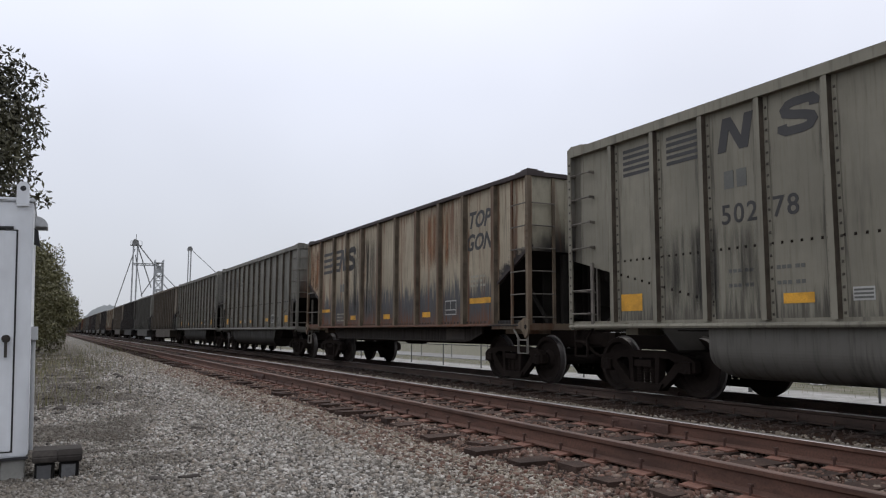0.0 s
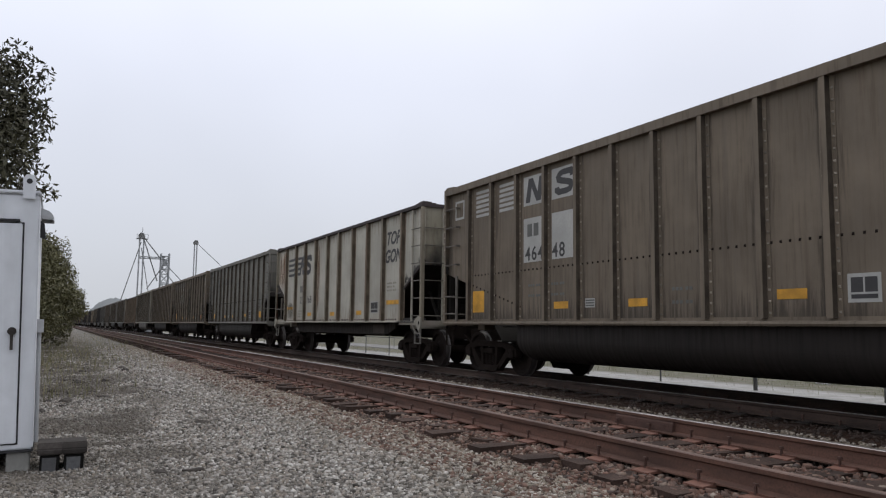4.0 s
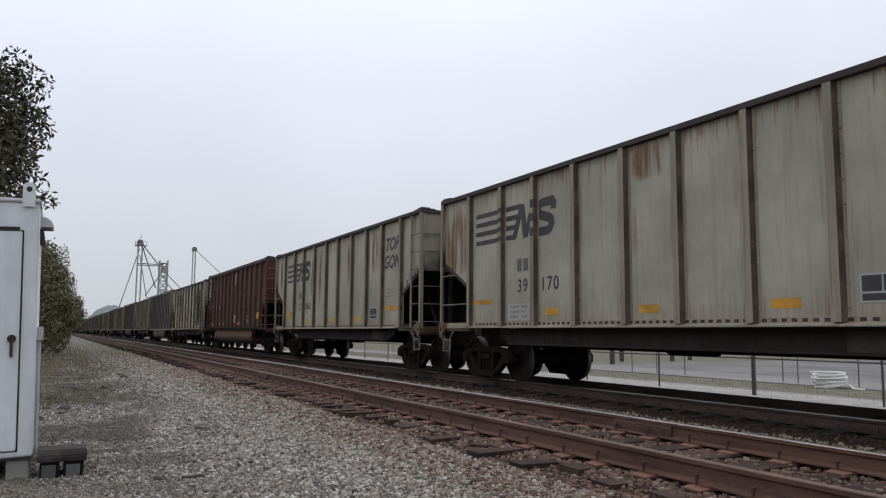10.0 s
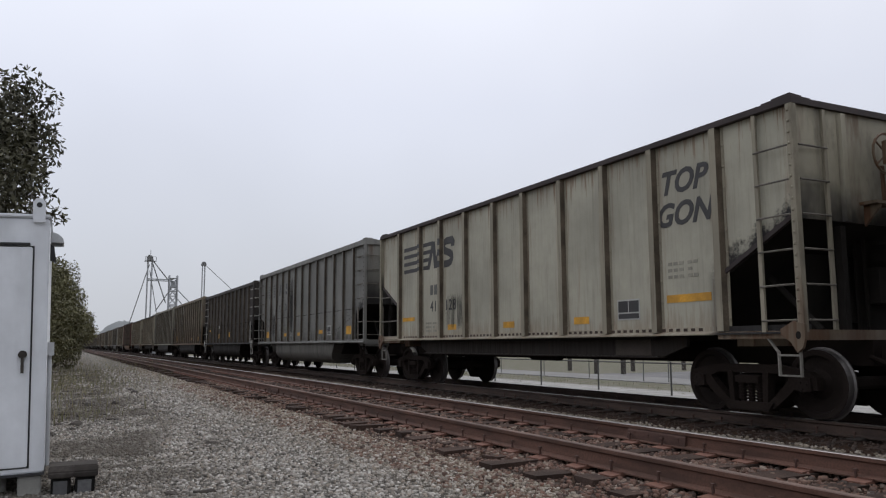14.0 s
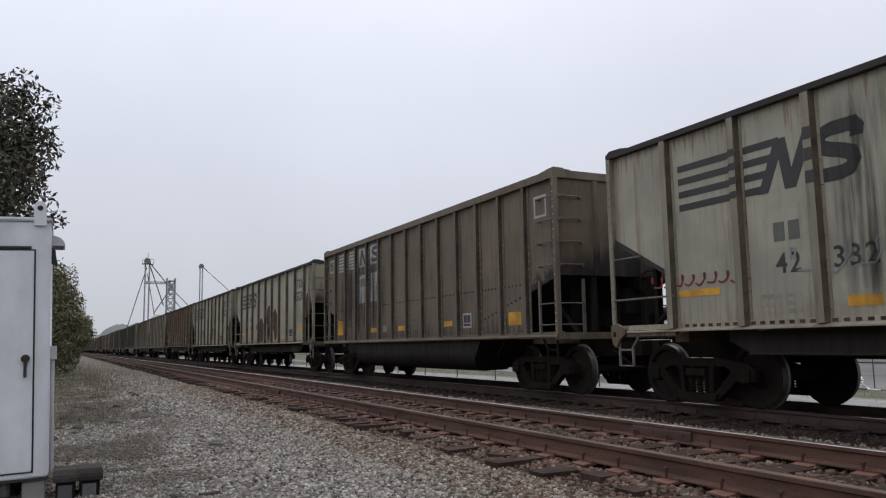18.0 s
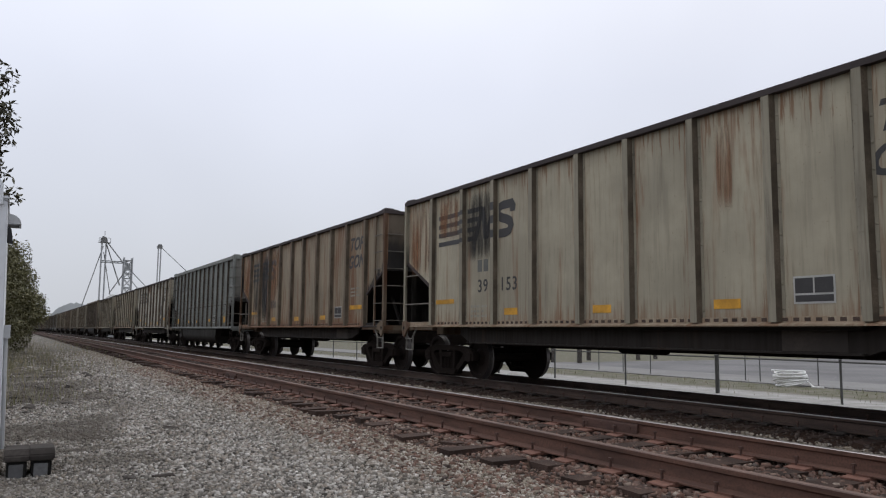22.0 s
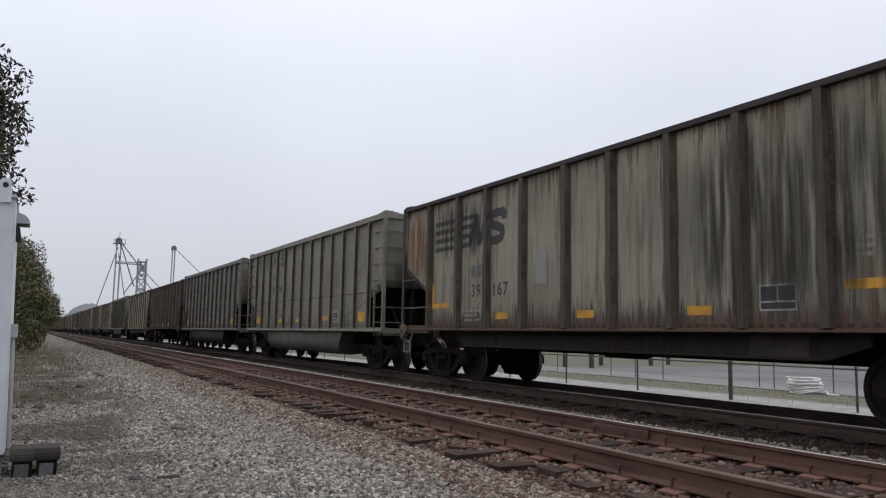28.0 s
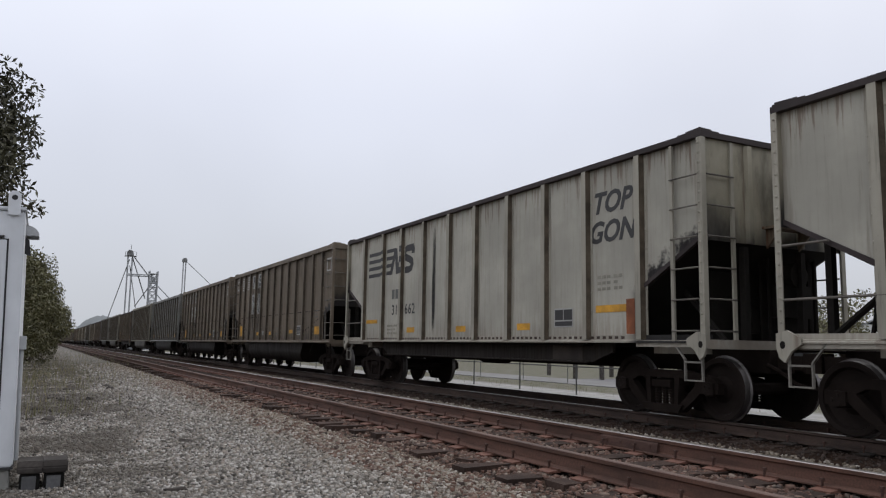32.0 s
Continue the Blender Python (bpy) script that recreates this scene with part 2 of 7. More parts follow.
CREAM = (0.352, 0.334, 0.265)
SOOT = (0.018, 0.016, 0.015)
PAINT = {
    "cream": car_paint("cream car paint", CREAM, 0.2, 0.17, (0.16, 0.066, 0.026), seams=0.3, cut=CUT_T, drips=0.5),
    "cream_rust": car_paint("rust-streaked cream car paint", (0.355, 0.318, 0.235), 0.45, 0.24, (0.17, 0.07, 0.028), seams=0.5, cut=CUT_T, drips=0.65),
    "white": car_paint("off-white car paint", (0.405, 0.385, 0.325), 0.1, 0.12, (0.11, 0.05, 0.026), seams=0.25, cut=CUT_T, drips=0.5),
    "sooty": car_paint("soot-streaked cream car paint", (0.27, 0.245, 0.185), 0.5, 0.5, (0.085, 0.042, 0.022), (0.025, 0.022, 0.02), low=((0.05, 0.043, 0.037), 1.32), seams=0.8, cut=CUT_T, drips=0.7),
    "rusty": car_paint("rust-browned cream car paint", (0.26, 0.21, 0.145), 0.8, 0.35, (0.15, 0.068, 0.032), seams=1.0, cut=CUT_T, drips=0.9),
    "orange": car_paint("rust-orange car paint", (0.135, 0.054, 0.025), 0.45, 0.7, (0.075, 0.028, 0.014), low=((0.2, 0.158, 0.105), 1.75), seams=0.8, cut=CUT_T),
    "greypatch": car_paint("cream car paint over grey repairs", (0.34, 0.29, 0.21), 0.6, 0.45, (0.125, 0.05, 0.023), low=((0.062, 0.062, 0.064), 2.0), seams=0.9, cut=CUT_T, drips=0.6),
}
# the rounded kind: colour, rust, grime, rust colour, grime colour, lower half
COAT_B = {
    "grey": ("grey", (0.176, 0.172, 0.157), 0.0, 0.3, (0.09, 0.06, 0.035), (0.04, 0.035, 0.03), None),
    "greyd": ("dark grey", (0.16, 0.152, 0.13), 0.15, 0.55, (0.07, 0.045, 0.03), (0.03, 0.027, 0.024), None),
    "olive": ("olive grey", (0.212, 0.196, 0.153), 0.08, 0.28, (0.09, 0.06, 0.035), (0.035, 0.031, 0.026), None),
    "green": ("green-grey", (0.185, 0.192, 0.176), 0.06, 0.3, (0.07, 0.05, 0.03), (0.035, 0.031, 0.026), None),
    "tan": ("tan grey", (0.205, 0.186, 0.147), 0.08, 0.3, (0.09, 0.06, 0.035), (0.035, 0.031, 0.026), None),
    "brown": ("taupe brown", (0.152, 0.121, 0.088), 0.1, 0.27, (0.065, 0.034, 0.018), (0.03, 0.024, 0.019), None),
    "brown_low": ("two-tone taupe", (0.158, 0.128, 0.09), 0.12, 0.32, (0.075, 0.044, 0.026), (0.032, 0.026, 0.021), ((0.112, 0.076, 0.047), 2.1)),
    "black": ("coal-black", (0.04, 0.031, 0.024), 0.2, 0.6, (0.04, 0.023, 0.015), (0.014, 0.012, 0.011), None),
    "red": ("oxide red", (0.09, 0.024, 0.019), 0.2, 0.7, (0.05, 0.018, 0.012), (0.03, 0.018, 0.016), None),
    "darkbrown": ("dark brown", (0.062, 0.034, 0.025), 0.25, 0.6, (0.04, 0.022, 0.014), (0.02, 0.016, 0.013), None),
}
POST_B = {}
for key, (word, c0, ru, gr, rc, gc, lw) in COAT_B.items():
    PAINT[key] = car_paint(word + " car paint", c0, ru, gr, rc, gc, lw, seams=0.75, seam=SEAM_B, cut=CUT_B if key != "darkbrown" else CUT_T)
    POST_B[key] = car_paint(word + " post paint", c0, ru, gr + 0.15, rc, gc, lw)
POST_B["black"] = car_paint("dust-greyed post paint", (0.085, 0.07, 0.055), 0.3, 0.4, (0.05, 0.03, 0.02))
LIGHT = ("cream", "rusty", "cream_rust", "white", "sooty", "orange", "greypatch")


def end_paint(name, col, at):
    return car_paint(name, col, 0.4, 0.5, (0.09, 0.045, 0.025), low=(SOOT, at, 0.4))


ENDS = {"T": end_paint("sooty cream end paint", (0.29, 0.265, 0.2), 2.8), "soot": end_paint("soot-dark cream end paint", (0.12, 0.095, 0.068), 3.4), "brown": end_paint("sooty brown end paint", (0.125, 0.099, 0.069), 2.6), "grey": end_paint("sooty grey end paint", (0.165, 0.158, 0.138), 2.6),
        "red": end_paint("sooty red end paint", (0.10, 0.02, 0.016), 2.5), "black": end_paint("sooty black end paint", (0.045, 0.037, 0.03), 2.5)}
END_OF = {"tan": "grey", "brown": "brown", "brown_low": "brown", "grey": "grey", "greyd": "grey", "olive": "grey", "green": "grey", "red": "red", "black": "black", "darkbrown": "black"}
M_POSTRUST = car_paint("rust-browned post paint", (0.15, 0.112, 0.075), 0.9, 0.55, (0.085, 0.038, 0.018))
M_POSTPALE = car_paint("off-white post paint", (0.335, 0.312, 0.255), 0.25, 0.35, (0.09, 0.045, 0.024))
M_POSTCREAM = car_paint("rust-edged cream post paint", (0.255, 0.228, 0.17), 0.4, 0.45, (0.085, 0.042, 0.022))
M_POSTMOTTLE = car_paint("rust-mottled post paint", (0.225, 0.195, 0.145), 0.85, 0.5, (0.09, 0.04, 0.02))
M_POSTSOOT = car_paint("soot-black post paint", (0.075, 0.062, 0.048), 0.5, 0.7, (0.05, 0.026, 0.015), (0.02, 0.017, 0.015))
M_BEAM = car_paint("dusty brown beam paint", (0.034, 0.028, 0.024), 0.3, 0.5, (0.05, 0.03, 0.02), (0.02, 0.017, 0.015), gloss=0.15)
M_REDTAG = plain("red spray paint", (0.22, 0.03, 0.025), 0.7)
M_STREAK = wash("soot streaks", (0.036, 0.032, 0.028), (2.6, 0.16, 1.0), 0.34, 0.72, 0.6)
M_SMEAR = wash("heavy soot smear", (0.026, 0.023, 0.021), (2.2, 0.2, 1.0), 0.26, 0.62, 0.82)
M_RUSTWASH = wash("rust wash", (0.23, 0.1, 0.042), (3.2, 0.16, 1.0), 0.38, 0.7, 0.7)
M_NEARBLACK = plain("near-black steel", (0.016, 0.014, 0.012), 0.9, gloss=0.15)
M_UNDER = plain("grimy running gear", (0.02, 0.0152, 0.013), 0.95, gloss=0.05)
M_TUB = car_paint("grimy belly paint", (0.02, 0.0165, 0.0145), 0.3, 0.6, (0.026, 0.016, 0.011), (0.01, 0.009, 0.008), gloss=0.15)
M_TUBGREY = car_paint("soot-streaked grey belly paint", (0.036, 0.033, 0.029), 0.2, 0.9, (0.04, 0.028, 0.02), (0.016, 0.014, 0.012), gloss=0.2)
M_TUBLIGHT = car_paint("dusty grey belly paint", (0.115, 0.108, 0.095), 0.15, 0.6, (0.06, 0.045, 0.034), (0.03, 0.026, 0.023), gloss=0.2)
M_TUBTAN = car_paint("tan belly paint", (0.2, 0.115, 0.06), 0.3, 0.35, (0.1, 0.05, 0.026), (0.06, 0.038, 0.025), low=((0.075, 0.048, 0.034), 0.72))
M_RIVET = plain("grimy rivet head", (0.07, 0.06, 0.048), 0.8, var=0.5, scale=20)
M_RIVETPALE = plain("dust-pale rivet head", (0.25, 0.22, 0.175), 0.8, var=0.55, scale=9)
M_POSTSIDE = plain("dark brown post flank", (0.095, 0.076, 0.055), 0.85, var=0.45, scale=10, gloss=0.2)
M_POSTSIDE_B = plain("dark brown rib flank", (0.07, 0.057, 0.044), 0.85, var=0.4, scale=10, gloss=0.2)
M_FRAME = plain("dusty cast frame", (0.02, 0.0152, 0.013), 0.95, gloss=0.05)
M_CHORD = plain("dark rusted chord", (0.038, 0.028, 0.027), 0.85)
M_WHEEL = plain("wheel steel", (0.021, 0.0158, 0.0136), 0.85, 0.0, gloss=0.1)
M_TREAD = plain("worn tread", (0.13, 0.12, 0.115), 0.45, 0.6, 0.2)
M_ORANGE = plain("orange rust panel", (0.23, 0.075, 0.03), 0.85, var=0.4, scale=10)
M_PLACARD = plain("faded tan placard", (0.3, 0.19, 0.1), 0.8)
M_IRON = plain("grey hand iron", (0.12, 0.105, 0.088), 0.7, var=0.4, scale=14)
M_SLOT = plain("dark slot with painted shade", (0.05, 0.032, 0.024), 0.9, var=0.5)
M_STEP = plain("worn grey step iron", (0.2, 0.185, 0.16), 0.7, var=0.4, scale=14)
M_IRONPALE = plain("pale hand iron", (0.34, 0.325, 0.295), 0.6, var=0.3, scale=14)
M_REPAIR = plain("dull repair plate", (0.052, 0.04, 0.032), 0.8, var=0.4)
M_YELLOW = plain("yellow reflective sheet", (0.56, 0.28, 0.022), 0.5, 0, 0.35, 12)
M_WHITE = plain("white marking paint", (0.36, 0.355, 0.33), 0.6, 0, 0.15)
M_MARK = plain("black marking paint", (0.033, 0.031, 0.031), 0.6, 0, 0.2)
M_PRINT = plain("worn small print", (0.25, 0.235, 0.19), 0.75, 0, 0.25, 14)
M_FAINT = plain("faded marking paint", (0.11, 0.11, 0.1), 0.7, 0, 0.2)


def spot(name, col, top):
    """A rounded stain with a ragged, thinning rim."""
    m, n, l, b = base_mat(name, 0.85)
    f = noise_node(n, l, placed(n, l, (1, 1, 1), 17.0), 5.0, 5, 0.65)
    g = n.new("ShaderNodeTexCoord")
    s = n.new("ShaderNodeSeparateXYZ")
    l.new(g.outputs["Generated"], s.inputs[0])
    sq = []
    for k in "XY":
        d = math_node(n, l, "SUBTRACT", s.outputs[k], 0.5)
        sq.append(math_node(n, l, "MULTIPLY", d, d))
    r = math_node(n, l, "MULTIPLY", math_node(n, l, "SQRT", math_node(n, l, "ADD", sq[0], sq[1])), 2.0)
    w = noise_node(n, l, placed(n, l, (1, 1, 1), 23.0), 1.4, 2, 0.4)
    r = math_node(n, l, "ADD", r, math_node(n, l, "ADD", ranged(n, l, w, 0.3, 0.7, -0.16, 0.16), ranged(n, l, f, 0.3, 0.7, -0.04, 0.04)))
    l.new(ranged(n, l, r, 0.95, 0.7, 0, top), b.inputs["Alpha"])
    core = mixed(n, l, f, tuple(x * 0.6 for x in col), tuple(x * 1.5 for x in col))
    l.new(mixed(n, l, ranged(n, l, r, 0.68, 0.9), core, (0.17, 0.08, 0.04)), b.inputs["Base Color"])
    return m


M_RUSTSPOT = spot("orange rust stain", (0.22, 0.095, 0.042), 0.85)
M_DARKSPOT = spot("dark brown stain", (0.05, 0.024, 0.016), 0.93)
M_PALE = plain("pale repaint", (0.25, 0.245, 0.225), 0.7, 0, 0.12)
M_PINK = plain("pink spray mark", (0.6, 0.2, 0.24), 0.7, 0, 0.2)
M_TAG = plain("grey spray paint", (0.24, 0.25, 0.25), 0.7, 0, 0.2)


# ---- mesh helpers ----
def box(bm, x0, x1, y0, y1, z0, z1):
    v = [bm.verts.new((x, y, z)) for x in (x0, x1) for y in (y0, y1) for z in (z0, z1)]
    for f in ((0, 1, 3, 2), (4, 6, 7, 5), (0, 4, 5, 1), (2, 3, 7, 6), (0, 2, 6, 4), (1, 5, 7, 3)):
        bm.faces.new([v[i] for i in f])
    return v


def prism(bm, poly, a, b, axis="x"):
    """A plate: the outline poly in the other two axes, from a to b along the axis."""
    def at(p, s):
        return {"x": (s, p[0], p[1]), "y": (p[0], s, p[1]), "z": (p[0], p[1], s)}[axis]
    lo, hi = [bm.verts.new(at(p, a)) for p in poly], [bm.verts.new(at(p, b)) for p in poly]
    n = len(poly)
    fs = [bm.faces.new(lo[::-1]), bm.faces.new(hi)]
    fs += [bm.faces.new((lo[i], lo[(i + 1) % n], hi[(i + 1) % n], hi[i])) for i in range(n)]
    bmesh.ops.recalc_face_normals(bm, faces=fs)


def rod(bm, p, q, r, n=6):
    p, q = Vector(p), Vector(q)
    d = (q - p).normalized()
    a = d.orthogonal().normalized()
    b = d.cross(a)
    lo, hi = [], []
    for i in range(n):
        o = (a * math.cos(2 * math.pi * i / n) + b * math.sin(2 * math.pi * i / n)) * r
        lo.append(bm.verts.new(p + o))
        hi.append(bm.verts.new(q + o))
    for i in range(n):
        bm.faces.new((lo[i], lo[(i + 1) % n], hi[(i + 1) % n], hi[i]))
    bm.faces.new(lo[::-1])
    bm.faces.new(hi)


def lathe(bm, profile, n=28, mats=None):
    """Turns (x, r) pairs round the x axis."""
    rings = [[bm.verts.new((x, r * math.cos(2 * math.pi * i / n), r * math.sin(2 * math.pi * i / n))) for i in range(n)] for x, r in profile]
    for j in range(len(rings) - 1):
        for i in range(n):
            f = bm.faces.new((rings[j][i], rings[j][(i + 1) % n], rings[j + 1][(i + 1) % n], rings[j + 1][i]))
            if mats:
                f.material_index = mats[j]
    bm.faces.new(rings[0][::-1])
    bm.faces.new(rings[-1])


def mesh_of(name, bm, *mats, smooth=False):
    bmesh.ops.recalc_face_normals(bm, faces=bm.faces[:])
    me = bpy.data.meshes.new(name)
    bm.to_mesh(me)
    bm.free()
    for m in mats:
        me.materials.append(m)
    if smooth:
        for p in me.polygons:
            p.use_smooth = True
    return me


def put(name, me, parent, label="", m=None, paint=None, heads=None):
    """An object on a shared mesh, as a part of parent."""
    ob = new(name, me)
    ob.parent = parent
    if m is not None:
        ob.matrix_basis = m
    if paint:
        ob.material_slots[0].link = "OBJECT"
        ob.material_slots[0].material = paint
    if heads:                          # rivet heads in their own tone
        ob.material_slots[-1].link = "OBJECT"
        ob.material_slots[-1].material = heads
    if label:
        tagged(ob, label)
    return ob


def part(name, bm, material, parent, label="", smooth=False):
    return put(name, mesh_of(name, bm, material, smooth=smooth), parent, label)


def lettering(text, size, mat, slant=0.0, weight=0.011):
    """Flat lettering as a mesh, 3 mm thick, its middle at the origin."""
    c = bpy.data.curves.new(text, "FONT")
    c.body, c.size, c.align_x, c.align_y, c.extrude, c.shear, c.resolution_u = text, size, "CENTER", "CENTER", 0.0015, slant, 3
    c.offset = weight * size
    ob = bpy.data.objects.new("lettering", c)
    me = bpy.data.meshes.new_from_object(ob)
    bpy.data.objects.remove(ob)
    me.materials.clear()
    me.materials.append(mat)
    return me


# ---- the train's cars: meshes shared by all cars of a kind ----
WX = HW - 0.10                         # outer face of the side sheets, behind the posts
TOP_T, TOP_B = 4.13, 4.24             # tops of the two kinds
TOP = {"T": TOP_T, "B": TOP_B, "D": 4.1}
R_WHEEL = 0.465
POSTS_T = [1.42, 2.84, 4.11, 5.48, 6.88, 8.14, 9.52, 10.85, 12.13, 13.53]
POSTS_B = [1.2 + 1.046 * i for i in range(13)]
POSTS = {"T": POSTS_T, "B": POSTS_B, "D": [1.34 + 1.115 * i for i in range(12)]}


def along(u):
    """y of a place that lies u from a car's leading end on the drawing."""
    return HALF - u * BODY / LONG


def side_wall(kind):
    bm = bmesh.new()
    if kind == "T":
        poly = [(0.04, 2.62), (0.04, TOP_T - 0.05), (LONG - 0.04, TOP_T - 0.05), (LONG - 0.04, 2.62), (13.5, 1.9), (13.5, 1.14), (1.45, 1.14), (1.45, 1.9)]
    else:
        poly = [(0.04, 2.22), (0.04, TOP[kind] - 0.08), (LONG - 0.04, TOP[kind] - 0.08), (LONG - 0.04, 2.22), (13.85, 1.95), (13.85, 1.1), (1.1, 1.1), (1.1, 1.95)]
    prism(bm, [(along(u), z) for u, z in poly], WX - 0.025, WX)
    return mesh_of("side_wall", bm, M_NEARBLACK)


def end_wall(kind):
    bm = bmesh.new()
    lo, hi = (2.55, TOP_T - 0.05) if kind == "T" else (2.22, TOP[kind] - 0.08)
    box(bm, -HW + 0.024, HW - 0.024, HALF - 0.08, HALF - 0.055, lo, hi)
    return mesh_of("end_wall", bm, M_NEARBLACK)


def end_stiffener(kind):
    bm = bmesh.new()
    lo, hi = (2.55, TOP_T - 0.05) if kind == "T" else (2.22, TOP[kind] - 0.08)
    prism(bm, [(-0.07, HALF - 0.055), (0.07, HALF - 0.055), (0.045, HALF), (-0.045, HALF)], lo, hi - 0.06, "z")
    return mesh_of("end_stiffener", bm, M_NEARBLACK)


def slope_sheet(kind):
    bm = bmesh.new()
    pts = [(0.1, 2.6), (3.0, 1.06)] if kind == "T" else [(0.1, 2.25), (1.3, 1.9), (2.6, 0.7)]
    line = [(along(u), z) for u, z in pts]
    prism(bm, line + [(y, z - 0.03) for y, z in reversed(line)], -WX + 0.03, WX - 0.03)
    return mesh_of("slope_sheet", bm, M_NEARBLACK)


def end_brace(kind):
    bm = bmesh.new()
    rod(bm, (0.9, along(0.25), 1.12), (0.75, along(1.2), 1.9 if kind == "T" else 1.75), 0.045)
    return mesh_of("end_brace", bm, M_NEARBLACK)


def gear_plate():
    """Upright plate below an end that carries the brake gear."""
    bm = bmesh.new()
    box(bm, -0.6, 0.7, along(0.78), along(0.74), 1.1, 2.2)
    box(bm, -0.35, 0.05, along(0.74), along(0.5), 1.25, 1.6)
    rod(bm, (-0.55, along(0.6), 1.15), (-0.3, along(0.6), 1.9), 0.03)
    return mesh_of("brake_gear", bm, M_NEARBLACK)


def end_panel():
    """Brake panel that closes the far half of the trailing end, with its cylinder and pipes."""
    bm = bmesh.new()
    box(bm, 0.1, 1.4, -HALF + 0.42, -HALF + 0.46, 1.1, 2.58)
    box(bm, 0.25, 0.95, -HALF + 0.2, -HALF + 0.43, 1.5, 2.0)
    rod(bm, (0.6, -HALF + 0.12, 2.15), (0.6, -HALF + 0.42, 2.15), 0.2, 12)
    for x in (0.2, 1.1, 1.25):
        rod(bm, (x, -HALF + 0.36, 1.1), (x, -HALF + 0.36, 2.5), 0.03)
    return mesh_of("end_panel", bm, M_NEARBLACK)


def brake_step():
    """Small footboard on brackets below the brake wheel."""
    bm = bmesh.new()
    box(bm, -0.35, 0.55, -HALF - 0.26, -HALF - 0.01, 2.78, 2.82)
    for x in (-0.25, 0.45):
        prism(bm, [(-HALF - 0.01, 2.5), (-HALF - 0.01, 2.78), (-HALF - 0.24, 2.78), (-HALF - 0.24, 2.74)], x - 0.02, x + 0.02)
    rod(bm, (0.1, -HALF - 0.06, 2.82), (0.1, -HALF - 0.06, 3.35), 0.03)
    return mesh_of("brake_step", bm, M_NEARBLACK)


def end_strut(kind):
    bm = bmesh.new()
    box(bm, 0.57, 0.67, along(0.16), along(0.06), 1.12, 2.5 if kind == "T" else 2.2)
    return mesh_of("end_strut", bm, M_NEARBLACK)


def top_chord(kind):
    bm = bmesh.new()
    h, t, z = (0.085, 0.11, TOP_T) if kind == "T" else (0.15, 0.13, TOP[kind])
    for s in (-1, 1):
        xa, xb = sorted((s * HW, s * (HW - t)))
        box(bm, xa, xb, -HALF, HALF, z - h, z)
        ya, yb = sorted((s * HALF, s * (HALF - t)))
        box(bm, -HW + t, HW - t, ya, yb, z - h, z)
        for q in (-1, 1):              # corner gussets on top
            prism(bm, [(s * (HW - 0.02), q * (HALF - 0.02)), (s * (HW - 0.42), q * (HALF - 0.04)), (s * (HW - 0.3), q * (HALF - 0.3)), (s * (HW - 0.04), q * (HALF - 0.5))], z, z + 0.03, "z")
            prism(bm, [(s * (HW - 0.04), q * (HALF - 0.04)), (s * (HW - 0.3), q * (HALF - 0.07)), (s * (HW - 0.22), q * (HALF - 0.22)), (s * (HW - 0.07), q * (HALF - 0.36))], z + 0.03, z + 0.06, "z")
    return mesh_of("top_chord", bm, M_CHORD)


def side_sill(kind):
    bm = bmesh.new()
    if kind == "T":
        prism(bm, [(WX - 0.06, 1.08), (HW - 0.0, 1.08), (HW - 0.0, 1.1), (WX + 0.012, 1.13), (WX + 0.012, 1.2), (WX - 0.06, 1.2)], -HALF + 0.02, HALF - 0.02, "y")
        for i in range(int(11.6 / 0.16)):   # tie-down slots along the flange, their shade painted as dark boxes
            y = along(1.7 + i * 0.16)
            n0 = len(bm.faces)
            box(bm, WX + 0.012, WX + 0.016, y - 0.04, y + 0.04, 1.14, 1.185)
            bm.faces.ensure_lookup_table()
            for f in bm.faces[n0:]:
                f.material_index = 1
    else:
        prism(bm, [(WX - 0.06, 1.03), (HW + 0.01, 1.03), (HW + 0.025, 1.06), (HW + 0.01, 1.09), (WX + 0.012, 1.1), (WX + 0.012, 1.15), (WX - 0.06, 1.15)], -HALF + 0.02, HALF - 0.02, "y")
    return mesh_of("side_sill", bm, M_UNDER, M_SLOT)


def stud(bm, x, y, z, r=0.016, h=0.014):
    v = [bm.verts.new((x, y + a * r, z + b * r)) for a, b in ((-1, -1), (1, -1), (1, 1), (-1, 1))]
    t = [bm.verts.new((x + h, y + a * r * 0.5, z + b * r * 0.5)) for a, b in ((-1, -1), (1, -1), (1, 1), (-1, 1))]
    for i in range(4):
        bm.faces.new((v[i], v[(i + 1) % 4], t[(i + 1) % 4], t[i]))
    bm.faces.new(t)


